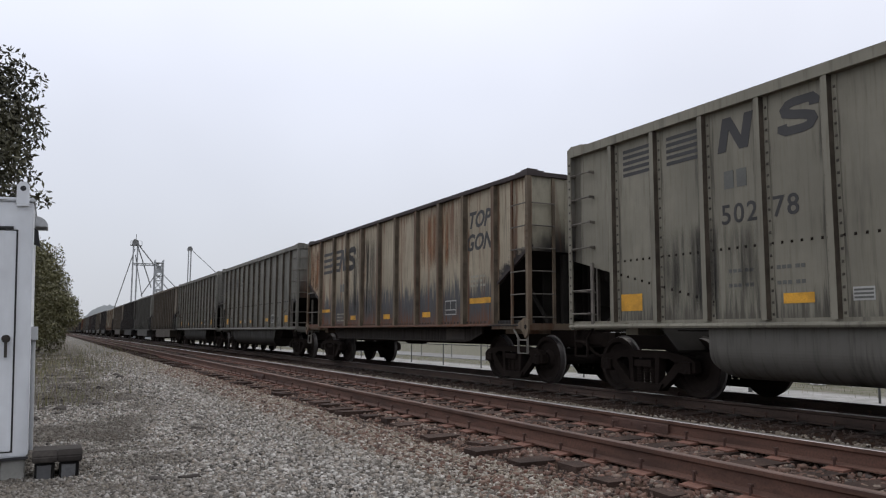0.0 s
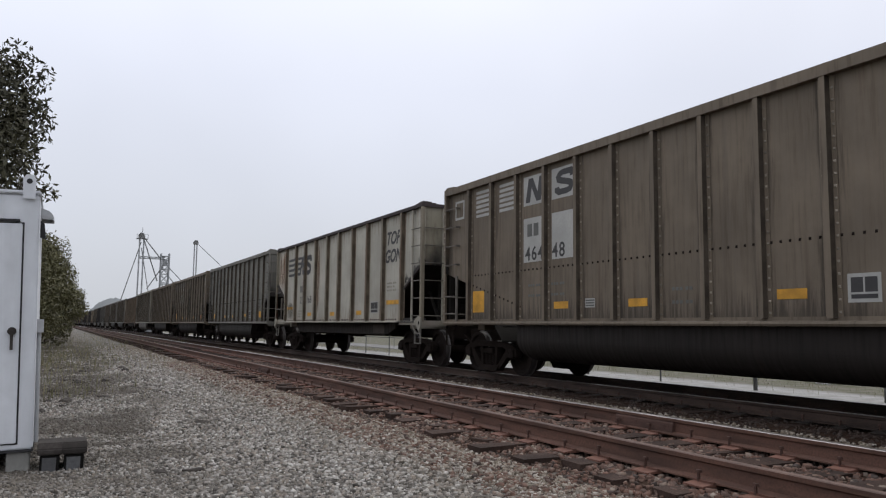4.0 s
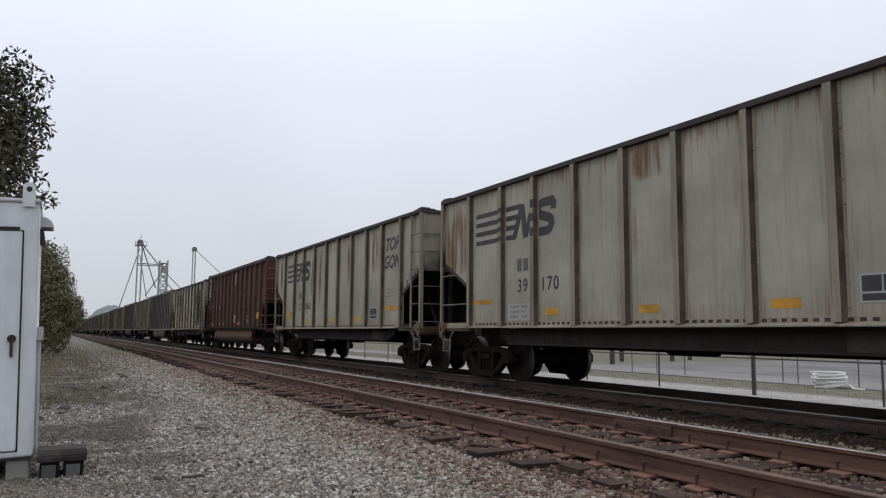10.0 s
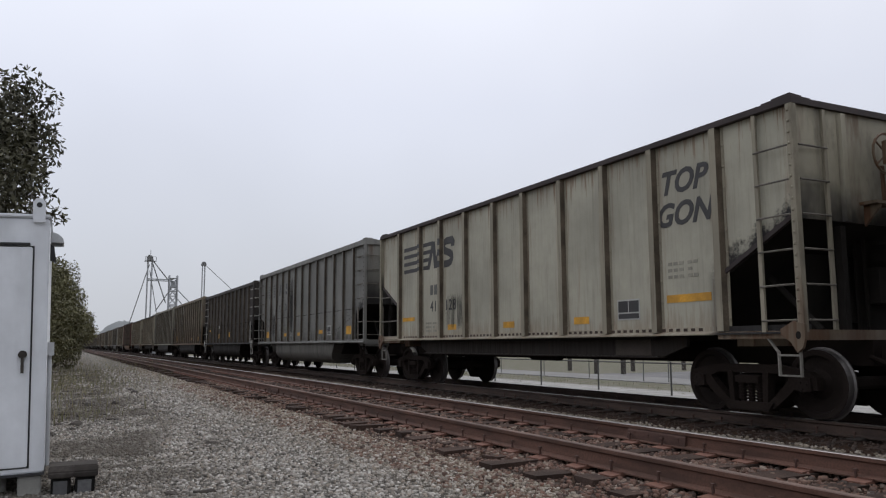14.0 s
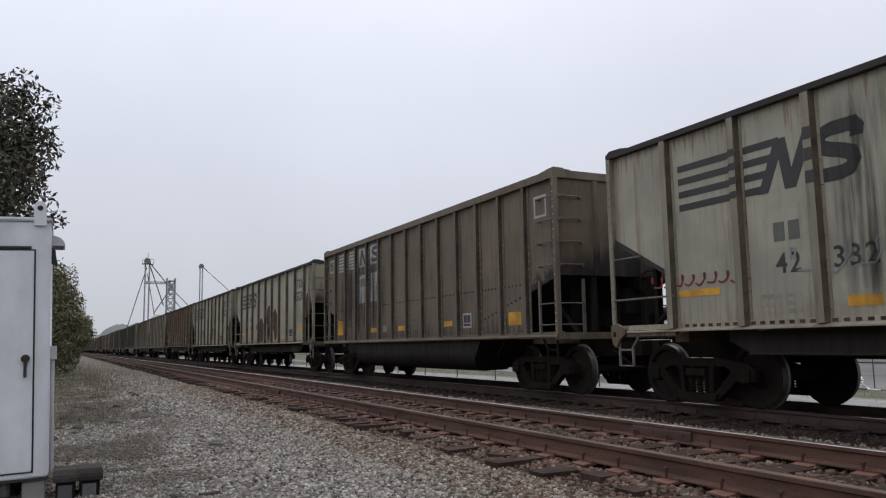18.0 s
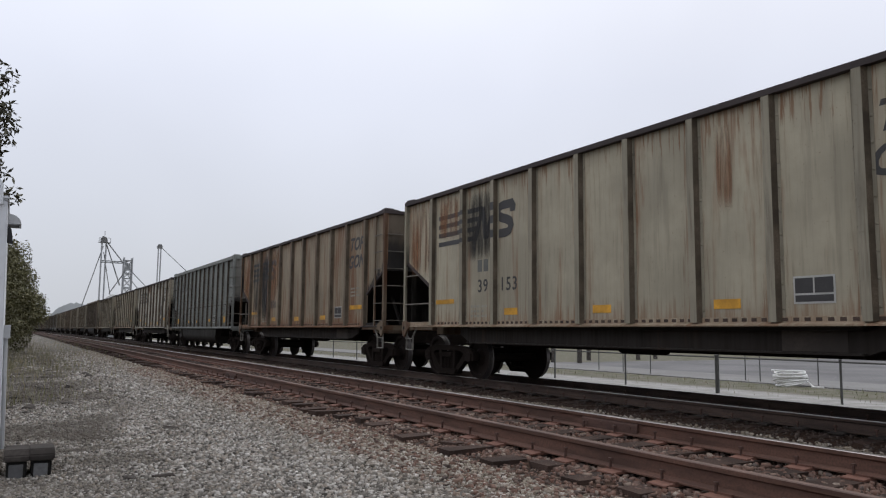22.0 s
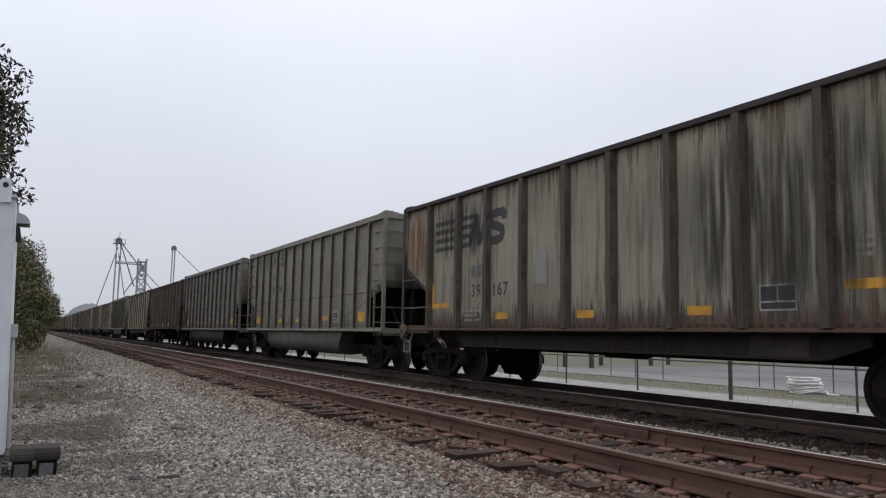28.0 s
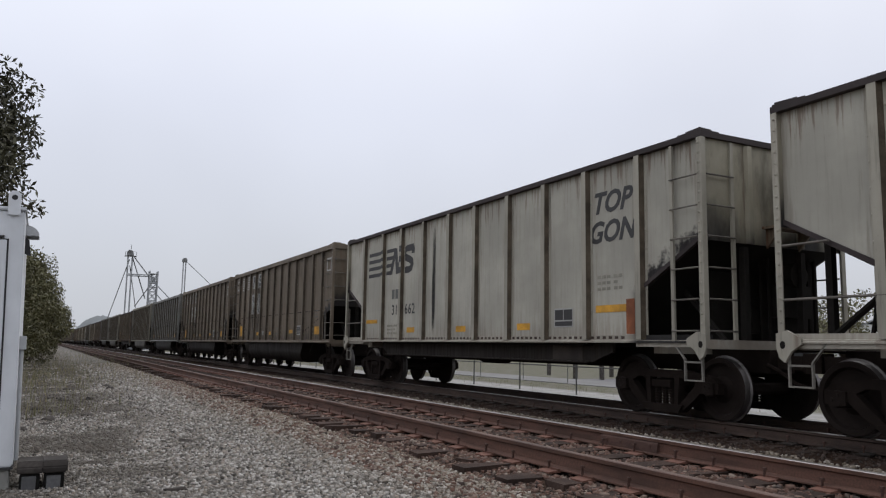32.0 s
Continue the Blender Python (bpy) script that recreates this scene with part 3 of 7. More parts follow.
def side_post(kind):
    bm = bmesh.new()
    if kind == "T":                    # pressed hat section
        z0, z1 = 1.13, TOP_T - 0.08
        prism(bm, [(WX, -0.13), (WX + 0.008, -0.13), (WX + 0.008, -0.085), (HW - 0.005, -0.06), (HW - 0.005, 0.06), (WX + 0.008, 0.085), (WX + 0.008, 0.13), (WX, 0.13)], z0, z1, "z")
        for i in range(9):
            for s in (-1, 1):
                stud(bm, WX + 0.008, s * 0.108, 1.3 + i * 0.31, 0.02)
    else:                              # narrow rib on a riveted flange
        z0, z1 = 1.1, TOP[kind] - 0.14
        box(bm, WX, WX + 0.01, -0.115, 0.115, z0, z1)
        prism(bm, [(WX + 0.01, -0.05), (HW - 0.01, -0.042), (HW - 0.01, 0.042), (WX + 0.01, 0.05)], z0 + 0.03, z1, "z")
        for i in range(19):
            for s in (-1, 1):
                stud(bm, WX + 0.01, s * 0.085, 1.2 + i * 0.152, 0.017)
    bm.normal_update()
    for f in bm.faces:                 # flanks of the rib take a darker brown than its face
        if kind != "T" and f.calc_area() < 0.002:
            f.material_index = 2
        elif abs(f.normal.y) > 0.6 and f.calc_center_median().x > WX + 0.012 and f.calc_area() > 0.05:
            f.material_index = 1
    return mesh_of("side_post", bm, M_NEARBLACK, M_POSTSIDE if kind == "T" else M_POSTSIDE_B, M_RIVET)


def cut_flange():
    """Dark rim along the slanting edge of the side sheet at an end."""
    bm = bmesh.new()
    prism(bm, [(along(0.04), 2.6), (along(1.45), 1.88), (along(1.45), 1.95), (along(0.04), 2.67)], WX - 0.05, WX + 0.03)
    return mesh_of("edge_flange", bm, M_CHORD)


def corner_post(kind):
    bm = bmesh.new()
    z1 = (TOP_T - 0.09) if kind == "T" else (TOP[kind] - 0.15)
    # an angle: one leg along the side, one across the end
    prism(bm, [(HW, 0), (HW, -0.09), (HW - 0.02, -0.09), (HW - 0.02, -0.02), (HW - 0.09, -0.02), (HW - 0.09, 0)], 1.1, z1, "z")
    for i in range(20):
        stud(bm, HW, -0.055, 1.2 + i * 0.145, 0.018, 0.016)
    bm.normal_update()
    for f in bm.faces:
        if f.calc_area() < 0.0018:
            f.material_index = 1
    return mesh_of("corner_post", bm, M_NEARBLACK, M_RIVET)


def stile(kind):
    """Uprights of one corner's side ladder and end ladder."""
    top = TOP_T - 0.1 if kind == "T" else 2.15
    side, end = bmesh.new(), bmesh.new()
    box(side, HW - 0.05, HW - 0.012, -0.66, -0.60, 1.1, top)
    box(end, HW - 0.66, HW - 0.6, -0.05, -0.012, 1.1, top)
    return mesh_of("ladder", side, M_IRON), mesh_of("ladder", end, M_IRON)


def grab_rail(z, u1):
    """A bar across the open corner at the leading end."""
    bm = bmesh.new()
    rod(bm, (HW - 0.02, -0.05, z), (HW - 0.02, -u1, z), 0.018, 6)
    return mesh_of("grab_rail", bm, M_IRON)


def rungs(kind):
    """Side and end rungs, each with its height."""
    out = []
    for z in [1.25 + 0.45 * i for i in range(6)] if kind == "T" else [1.28, 1.68, 2.42, 2.86, 3.3, 3.74]:
        for side in (True, False):
            bm = bmesh.new()
            if side:
                rod(bm, (HW, -0.1, z), (HW, -0.64, z), 0.014, 5)
            else:
                rod(bm, (HW - 0.1, 0.0, z), (HW - 0.64, 0.0, z), 0.014, 5)
            if z > 2.2 and kind != "T":
                for q in (0.1, 0.62):
                    if side:
                        box(bm, WX, HW + 0.008, -q - 0.016, -q + 0.016, z - 0.02, z + 0.02)
                    else:
                        box(bm, HW - q - 0.025, HW - q + 0.025, -0.055, 0.012, z - 0.03, z + 0.03)
            out.append(mesh_of("rung", bm, M_IRON))
    return out


def stirrup():
    bm = bmesh.new()
    x0, x1 = HW - 0.07, HW - 0.03
    prism(bm, [(-0.1, 1.08), (-0.1, 0.54), (-0.45, 0.54), (-0.45, 0.84), (-0.66, 1.08), (-0.635, 1.08), (-0.43, 0.845), (-0.43, 0.56), (-0.12, 0.56), (-0.12, 1.08)], x0, x1)
    box(bm, x0, x1, -0.44, -0.12, 0.795, 0.82)
    return mesh_of("step", bm, M_IRON)


def ladder(kind):
    """Both ladders of a far corner in one piece."""
    bm = bmesh.new()
    top = TOP_T - 0.1 if kind == "T" else 2.15
    box(bm, HW - 0.05, HW - 0.012, -0.66, -0.60, 1.1, top)
    for z in [1.25 + 0.45 * i for i in range(6)] if kind == "T" else [1.28, 1.68]:
        box(bm, HW - 0.04, HW - 0.015, -0.6, -0.1, z - 0.012, z + 0.012)
    return mesh_of("ladder", bm, M_IRON)


def pull_bracket():
    """Cast roping bracket below a corner."""
    bm = bmesh.new()
    out = [(0.02, 1.2), (0.02, 1.02), (-0.02, 0.9), (-0.1, 0.84), (-0.2, 0.98), (-0.34, 1.06), (-0.34, 1.14), (-0.14, 1.24)]
    prism(bm, out, HW - 0.02, HW + 0.02)
    # the hole is a near-black disc laid on, its shade painted
    hole = [(-0.075 + 0.04 * math.cos(a), 1.06 + 0.05 * math.sin(a)) for a in [i * math.pi / 5 for i in range(10)]]
    for f in bm.faces:
        f.material_index = 0
    n0 = len(bm.faces)
    prism(bm, hole, HW + 0.02, HW + 0.022)
    bm.faces.ensure_lookup_table()
    for f in bm.faces[n0:]:
        f.material_index = 1
    return mesh_of("pull_bracket", bm, M_IRON, M_NEARBLACK)


def platform():
    bm = bmesh.new()
    box(bm, -HW + 0.03, HW - 0.03, HALF - 0.16, HALF - 0.01, 1.0, 1.13)
    box(bm, -HW + 0.03, -HW + 0.12, HALF - 1.45, HALF - 0.16, 1.02, 1.12)
    box(bm, HW - 0.12, HW - 0.03, HALF - 1.45, HALF - 0.16, 1.02, 1.12)
    box(bm, -1.2, 1.2, HALF - 1.4, HALF - 1.1, 0.92, 1.1)
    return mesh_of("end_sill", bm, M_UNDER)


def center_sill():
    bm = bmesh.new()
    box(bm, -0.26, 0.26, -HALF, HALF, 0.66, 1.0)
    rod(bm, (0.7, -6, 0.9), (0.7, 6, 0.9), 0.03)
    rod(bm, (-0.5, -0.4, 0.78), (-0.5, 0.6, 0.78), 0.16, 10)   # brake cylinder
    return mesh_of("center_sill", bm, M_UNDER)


def coupler():
    bm = bmesh.new()
    box(bm, -0.1, 0.1, HALF - 0.02, HALF + 0.46, 0.72, 0.92)
    prism(bm, [(-0.16, HALF + 0.44), (0.12, HALF + 0.44), (0.2, HALF + 0.54), (0.14, HALF + 0.655), (-0.02, HALF + 0.6), (-0.14, HALF + 0.65)], 0.68, 0.96, "z")
    hose = [(0.3, HALF - 0.02, 0.78), (0.27, HALF + 0.16, 0.7), (0.22, HALF + 0.36, 0.54), (0.16, HALF + 0.54, 0.47), (0.1, HALF + 0.655, 0.46)]
    for p, q in zip(hose, hose[1:]):
        rod(bm, p, q, 0.03)
    rod(bm, (-0.2, HALF + 0.01, 0.98), (-1.3, HALF + 0.01, 1.0), 0.018)
    return mesh_of("coupler", bm, M_UNDER)


def floor_pan(kind):
    bm = bmesh.new()
    if kind == "T":
        box(bm, -WX + 0.03, WX - 0.03, along(11.95), along(3.0), 1.03, 1.06)
    else:
        box(bm, -WX + 0.03, WX - 0.03, along(12.3), along(2.6), 0.98, 1.0)
    return mesh_of("floor_pan", bm, M_NEARBLACK)


def under_beam():
    """Deep beam below the sill of the flat-bottomed kind, with a pale plate."""
    bm = bmesh.new()
    prism(bm, [(along(2.3), 1.08), (along(2.3), 0.92), (along(2.7), 0.75), (along(11.9), 0.74), (along(12.5), 0.92), (along(12.5), 1.08)], 1.16, 1.22)
    box(bm, 1.1, 1.3, along(11.9), along(2.7), 0.735, 0.76)
    return mesh_of("under_beam", bm, M_UNDER)


def tub(u0=3.28, u1=11.7, low=0.32):
    """One of the two rounded bellies that hang below the floor."""
    bm = bmesh.new()
    ring = [(1.46, 1.06)]
    for i in range(17):
        a = math.pi / 2 * i / 16
        ring.append((1.02 + 0.44 * math.cos(a), low + 0.42 - 0.42 * math.sin(a)))
    ring += [(0.42, low + 0.02), (0.3, 1.06)]
    prism(bm, ring, along(u1), along(u0), "y")
    bm.verts.ensure_lookup_table()
    for v in bm.verts:                 # the trailing end slopes up
        if v.co.y < 0 and v.co.z < 0.9:
            v.co.y += (0.95 - v.co.z) * 1.0
        elif v.co.z < 0.62:            # the leading end is rounded below
            v.co.y -= (0.62 - v.co.z) ** 2 * 2.6
    return mesh_of("belly", bm, M_TUB)


def hopper_chute():
    bm = bmesh.new()
    v = [bm.verts.new((x, y, z)) for z, hx, hy in ((1.08, 1.25, 1.6), (0.4, 0.5, 0.25)) for x, y in ((-hx, -hy), (hx, -hy), (hx, hy), (-hx, hy))]
    for i in range(4):
        bm.faces.new((v[i], v[(i + 1) % 4], v[4 + (i + 1) % 4], v[4 + i]))
    bm.faces.new(v[3::-1])
    bm.faces.new(v[4:])
    return mesh_of("hopper_chute", bm, M_UNDER)


def rivet_lines():
    """Rows of rivets across the near side sheet: one level, one raking down at either end."""
    bm = bmesh.new()
    for i in range(int(12.4 / 0.15)):
        stud(bm, WX, along(1.3 + i * 0.15), 2.12, 0.018)
    for i in range(13):
        for e in (0, 1):
            u = 1.35 + i * 0.17
            stud(bm, WX, along(LONG - u if e else u), 1.9 - 0.042 * i, 0.02)
    return mesh_of("rivet_line", bm, M_NEARBLACK)


def side_frame():
    """Cast frame of a truck, in the truck's own space, on the side of positive x."""
    bm = bmesh.new()
    x0, x1 = 0.94, 1.06
    top = [(-1.12, 0.40), (-1.12, 0.56), (-1.0, 0.64), (-0.82, 0.67), (-0.5, 0.72), (0.5, 0.72), (0.82, 0.67), (1.0, 0.64), (1.12, 0.56), (1.12, 0.40)]
    under = [(1.03, 0.40), (1.03, 0.52), (0.74, 0.52), (0.56, 0.6), (-0.56, 0.6), (-0.74, 0.52), (-1.03, 0.52), (-1.03, 0.40)]
    prism(bm, top + under, x0, x1)
    for s in (-1, 1):
        prism(bm, [(s * 0.72, 0.56), (s * 0.90, 0.52), (s * 0.66, 0.3), (s * 0.42, 0.12), (s * 0.26, 0.14), (s * 0.5, 0.34)], x0, x1)
        prism(bm, [(s * 0.27, 0.62), (s * 0.37, 0.62), (s * 0.33, 0.2), (s * 0.25, 0.2)], x0 - 0.01, x1 + 0.015)
        box(bm, x0 - 0.02, x1 + 0.04, s * 0.93 - 0.12, s * 0.93 + 0.12, 0.39, 0.56)
    prism(bm, [(-0.44, 0.2), (0.44, 0.2), (0.36, 0.085), (-0.36, 0.085)], x0 - 0.04, x1 + 0.04)
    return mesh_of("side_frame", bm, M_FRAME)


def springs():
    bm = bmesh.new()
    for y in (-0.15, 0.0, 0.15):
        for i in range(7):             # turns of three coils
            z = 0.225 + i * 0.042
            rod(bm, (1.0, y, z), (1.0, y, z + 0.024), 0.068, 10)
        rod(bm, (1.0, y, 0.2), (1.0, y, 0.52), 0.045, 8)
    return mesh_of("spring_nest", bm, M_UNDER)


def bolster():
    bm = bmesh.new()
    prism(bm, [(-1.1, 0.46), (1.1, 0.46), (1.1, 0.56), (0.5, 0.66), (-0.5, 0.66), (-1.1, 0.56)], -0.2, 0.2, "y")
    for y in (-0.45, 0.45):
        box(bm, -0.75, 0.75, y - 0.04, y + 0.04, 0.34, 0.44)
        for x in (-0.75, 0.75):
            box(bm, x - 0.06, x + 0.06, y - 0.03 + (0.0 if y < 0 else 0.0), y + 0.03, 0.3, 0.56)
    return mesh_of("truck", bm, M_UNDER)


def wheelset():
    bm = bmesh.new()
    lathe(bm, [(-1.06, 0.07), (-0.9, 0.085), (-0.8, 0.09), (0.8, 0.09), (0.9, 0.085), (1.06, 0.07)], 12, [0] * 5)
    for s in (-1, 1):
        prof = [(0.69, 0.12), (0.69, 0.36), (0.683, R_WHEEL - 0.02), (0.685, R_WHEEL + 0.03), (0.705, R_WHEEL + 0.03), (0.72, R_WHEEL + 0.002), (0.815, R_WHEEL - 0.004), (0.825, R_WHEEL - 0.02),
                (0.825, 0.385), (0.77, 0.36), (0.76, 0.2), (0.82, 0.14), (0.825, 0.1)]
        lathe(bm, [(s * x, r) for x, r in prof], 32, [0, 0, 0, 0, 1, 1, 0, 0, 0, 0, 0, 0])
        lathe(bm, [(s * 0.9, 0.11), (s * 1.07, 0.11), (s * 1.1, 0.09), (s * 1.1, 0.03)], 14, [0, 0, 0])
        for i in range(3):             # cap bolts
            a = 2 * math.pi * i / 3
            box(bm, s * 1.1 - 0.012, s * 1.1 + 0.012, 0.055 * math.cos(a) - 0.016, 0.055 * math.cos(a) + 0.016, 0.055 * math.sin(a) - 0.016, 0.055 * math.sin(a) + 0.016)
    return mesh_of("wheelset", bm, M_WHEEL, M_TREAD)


def brake_wheel():
    bm = bmesh.new()
    for i in range(18):
        a, b = 2 * math.pi * i / 18, 2 * math.pi * (i + 1) / 18
        rod(bm, (0.28 * math.cos(a), 0, 0.28 * math.sin(a)), (0.28 * math.cos(b), 0, 0.28 * math.sin(b)), 0.018, 5)
    for i in range(5):
        a = 2 * math.pi * i / 5
        rod(bm, (0, 0, 0), (0.28 * math.cos(a), 0, 0.28 * math.sin(a)), 0.014, 5)
    box(bm, -0.12, 0.12, -0.14, -0.02, -0.16, 0.16)
    return mesh_of("brake_wheel", bm, M_UNDER)


KIT = {}
for kind in "TBD":
    KIT[kind] = {"side_wall": side_wall(kind), "end_wall": end_wall(kind), "end_stiffener": end_stiffener(kind), "end_brace": end_brace(kind), "end_strut": end_strut(kind), "stile": stile(kind), "rungs": rungs(kind), "slope_sheet": slope_sheet(kind), "top_chord": top_chord(kind), "side_sill": side_sill(kind), "side_post": side_post(kind), "corner_post": corner_post(kind), "ladder": ladder(kind), "floor_pan": floor_pan(kind)}
KIT["all"] = {"pull_bracket": pull_bracket(), "platform": platform(), "center_sill": center_sill(), "coupler": coupler(), "under_beam": under_beam(), "tub": tub(), "hopper_chute": hopper_chute(), "rivet_lines": rivet_lines(), "side_frame": side_frame(), "springs": springs(), "bolster": bolster(), "wheelset": wheelset(), "brake_wheel": brake_wheel(), "stirrup": stirrup()}
KIT["all"]["gear_plate"] = gear_plate()
KIT["all"]["end_panel"] = end_panel()
KIT["all"]["brake_step"] = brake_step()
KIT["all"]["cut_flange"] = cut_flange()
KIT["all"]["tub_short"] = tub(2.6, 12.2, 0.36)
ALL = KIT["all"]
GRABS = [grab_rail(1.62, 1.46), grab_rail(2.3, 0.75)]
FLIP = Matrix.Rotation(math.pi, 4, "Z")       # to the other end or side
MIRX, MIRY = Matrix.Diagonal((-1, 1, 1, 1)), Matrix.Diagonal((1, -1, 1, 1))
# lettering and markings lie on the near side, read from negative x
FACE = Matrix(((0, 0, -1, 0), (-1, 0, 0, 0), (0, 1, 0, 0), (0, 0, 0, 1)))


def on_side(u, z, proud=0.004):
    return Matrix.Translation((-WX - proud, along(u), z)) @ FACE


def patch_mesh(name, w, h, mat):
    bm = bmesh.new()
    box(bm, -w / 2, w / 2, -h / 2, h / 2, -0.0015, 0.0015)
    return mesh_of(name, bm, mat)


def bars_mesh(name, rects, mat):
    bm = bmesh.new()
    for x0, x1, y0, y1 in rects:
        box(bm, x0, x1, y0, y1, -0.0015, 0.0015)
    return mesh_of(name, bm, mat)


def shape_mesh(name, polys, mat, slant=0.0):
    bm = bmesh.new()
    for poly in polys:
        prism(bm, [(x + slant * y, y) for x, y in poly], -0.0015, 0.0015, "z")
    return mesh_of(name, bm, mat)


def rects(*rs):
    return [[(a, c), (b, c), (b, d), (a, d)] for a, b, c, d in rs]


# emblem pieces, one unit high: a leaning zigzag, a stepped ribbon, stripes
ZIGZAG = [[(0, 0), (0.24, 0), (0.24, 0.62), (0.62, 0), (0.86, 0), (0.86, 1), (0.62, 1), (0.62, 0.38), (0.24, 1), (0, 1)]]


def ribbon(way, half):
    """A band of even width along a line of points, as one outline."""
    pts = [Vector(p) for p in way]
    sides = []
    for i, p in enumerate(pts):
        a = (p - pts[i - 1]).normalized() if i else (pts[1] - p).normalized()
        c = (pts[i + 1] - p).normalized() if i + 1 < len(pts) else a
        m = Vector((-(a.y + c.y), a.x + c.x)).normalized()
        w = half / max(0.5, m.dot(Vector((-a.y, a.x))))
        sides.append((p + m * w, p - m * w))
    return [[tuple(a) for a, c in sides] + [tuple(c) for a, c in reversed(sides)]]


RIBBON = ribbon([(0.86, 0.66), (0.86, 0.78), (0.76, 0.88), (0.34, 0.88), (0.2, 0.84), (0.13, 0.73), (0.18, 0.61), (0.34, 0.55), (0.64, 0.47), (0.81, 0.4), (0.87, 0.28), (0.81, 0.16), (0.66, 0.12), (0.26, 0.12), (0.13, 0.2), (0.12, 0.32)], 0.118)


def scaled(polys, k, kx=None):
    return [[(x * (kx or k), y * k) for x, y in p] for p in polys]


DECAL = {
    "stripes_T": [shape_mesh("emblem_stripe", [[(0, z), (1.53 + 0.1 * i, z), (1.58 + 0.1 * i, z + 0.1), (0, z + 0.1)]], M_MARK) for i, z in enumerate((0.0, 0.2, 0.4, 0.6))],
    "zig_T": shape_mesh("emblem_zigzag", scaled(ZIGZAG, 0.69, 0.70), M_MARK, 0.46),
    "rib_T": shape_mesh("emblem_ribbon", scaled(RIBBON, 0.74, 0.72), M_MARK, 0.2),
    "zig_s": patch_mesh("mark_bar", 0.17, 0.25, M_FAINT),
    "rib_s": patch_mesh("mark_bar", 0.17, 0.25, M_FAINT),
    "bars_B": [shape_mesh("emblem_stripe", rects((0, 0.75, 0.097 * i, 0.097 * i + 0.056)), M_MARK) for i in range(5)],
    "bars_cut": [shape_mesh("emblem_stripe", [[(0.02 * i, 0.12 * i), (0.30 + 0.11 * i, 0.12 * i), (0.36 + 0.11 * i, 0.12 * i + 0.06), (0.02 * i, 0.12 * i + 0.06)]], M_MARK) for i in range(5)],
    "bars_W": [shape_mesh("emblem_stripe", rects((0, 0.77, 0.105 * i, 0.105 * i + 0.062)), M_WHITE) for i in range(6)],
    "zig_B": shape_mesh("emblem_zigzag", scaled(ZIGZAG, 0.48, 0.62), M_MARK, 0.22),
    "rib_B": shape_mesh("emblem_ribbon", scaled(RIBBON, 0.48, 0.6), M_MARK, 0.18),
    "patch_up": patch_mesh("white_panel", 0.76, 0.585, M_WHITE),
    "patch_dn": patch_mesh("white_panel", 0.76, 0.88, M_WHITE),
    "over_post": patch_mesh("emblem_stripe", 0.115, 0.1, M_MARK),
    "yellow": patch_mesh("reflector", 0.45, 0.13, M_YELLOW),
    "yellow_big": patch_mesh("reflector", 0.5, 0.27, M_YELLOW),
    "yellow_tall": patch_mesh("reflector", 0.5, 0.47, M_YELLOW),
    "yellow_low": patch_mesh("reflector", 0.85, 0.1, M_YELLOW),
    "yellow_long": patch_mesh("reflector", 0.92, 0.12, M_YELLOW),
    "frame": shape_mesh("square_mark", [[(-0.22, -0.22), (0.22, -0.22), (0.22, 0.22), (-0.22, 0.22), (-0.22, -0.218), (-0.17, -0.168), (-0.17, 0.17), (0.17, 0.17), (0.17, -0.17), (-0.17, -0.17)]], M_WHITE),
    "label": patch_mesh("notice_plate", 0.27, 0.16, M_WHITE),
    "lines": bars_mesh("notice_line", [(-0.12, 0.12, y - 0.012, y + 0.012) for y in (-0.045, 0.0, 0.045)], M_FAINT),
    "plate_w": patch_mesh("notice_plate", 0.56, 0.34, M_WHITE),
    "plate_b": patch_mesh("notice_plate", 0.42, 0.34, M_WHITE),
    "plate_p": [shape_mesh("plate_panel", rects(r), M_MARK) for r in ((-0.165, -0.012, -0.05, 0.125), (0.012, 0.165, -0.05, 0.125), (-0.165, 0.165, -0.125, -0.075))],
    "plate_k": [shape_mesh("plate_panel", rects(r), M_MARK) for r in ((-0.255, -0.012, -0.04, 0.145), (0.012, 0.255, -0.04, 0.145), (-0.255, 0.255, -0.145, -0.065))],
    "small": bars_mesh("small_print", [(x, x + 0.09, y, y + 0.05) for y in (0.0, 0.1, 0.2) for x in (0.0, 0.12, 0.24, 0.42, 0.54) if (x, y) != (0.54, 0.1)], M_FAINT),
    "small_low": bars_mesh("small_print", [(x, x + 0.06, y, y + 0.05) for y in (0.0, 0.2) for x in (0.0, 0.08, 0.16, 0.28, 0.36)], M_FAINT),
    "small_T": bars_mesh("small_print", [(x, x + 0.09, y, y + 0.05) for y in (0.0, 0.1, 0.2) for x in (0.0, 0.12, 0.24, 0.42, 0.54) if (x, y) != (0.54, 0.1)], M_PRINT),
    "pink": patch_mesh("spray_mark", 0.14, 0.1, M_PINK),
    "pale": patch_mesh("repaint_patch", 0.74, 0.5, M_PALE),
    "topword": lettering("TOP", 0.5, M_MARK, 0.3, 0.03),
    "gonword": lettering("GON", 0.5, M_MARK, 0.3, 0.03),
}


def stain_mesh(name, w, h, mat):
    return patch_mesh(name, 2.3 * w, 2.3 * h, mat)


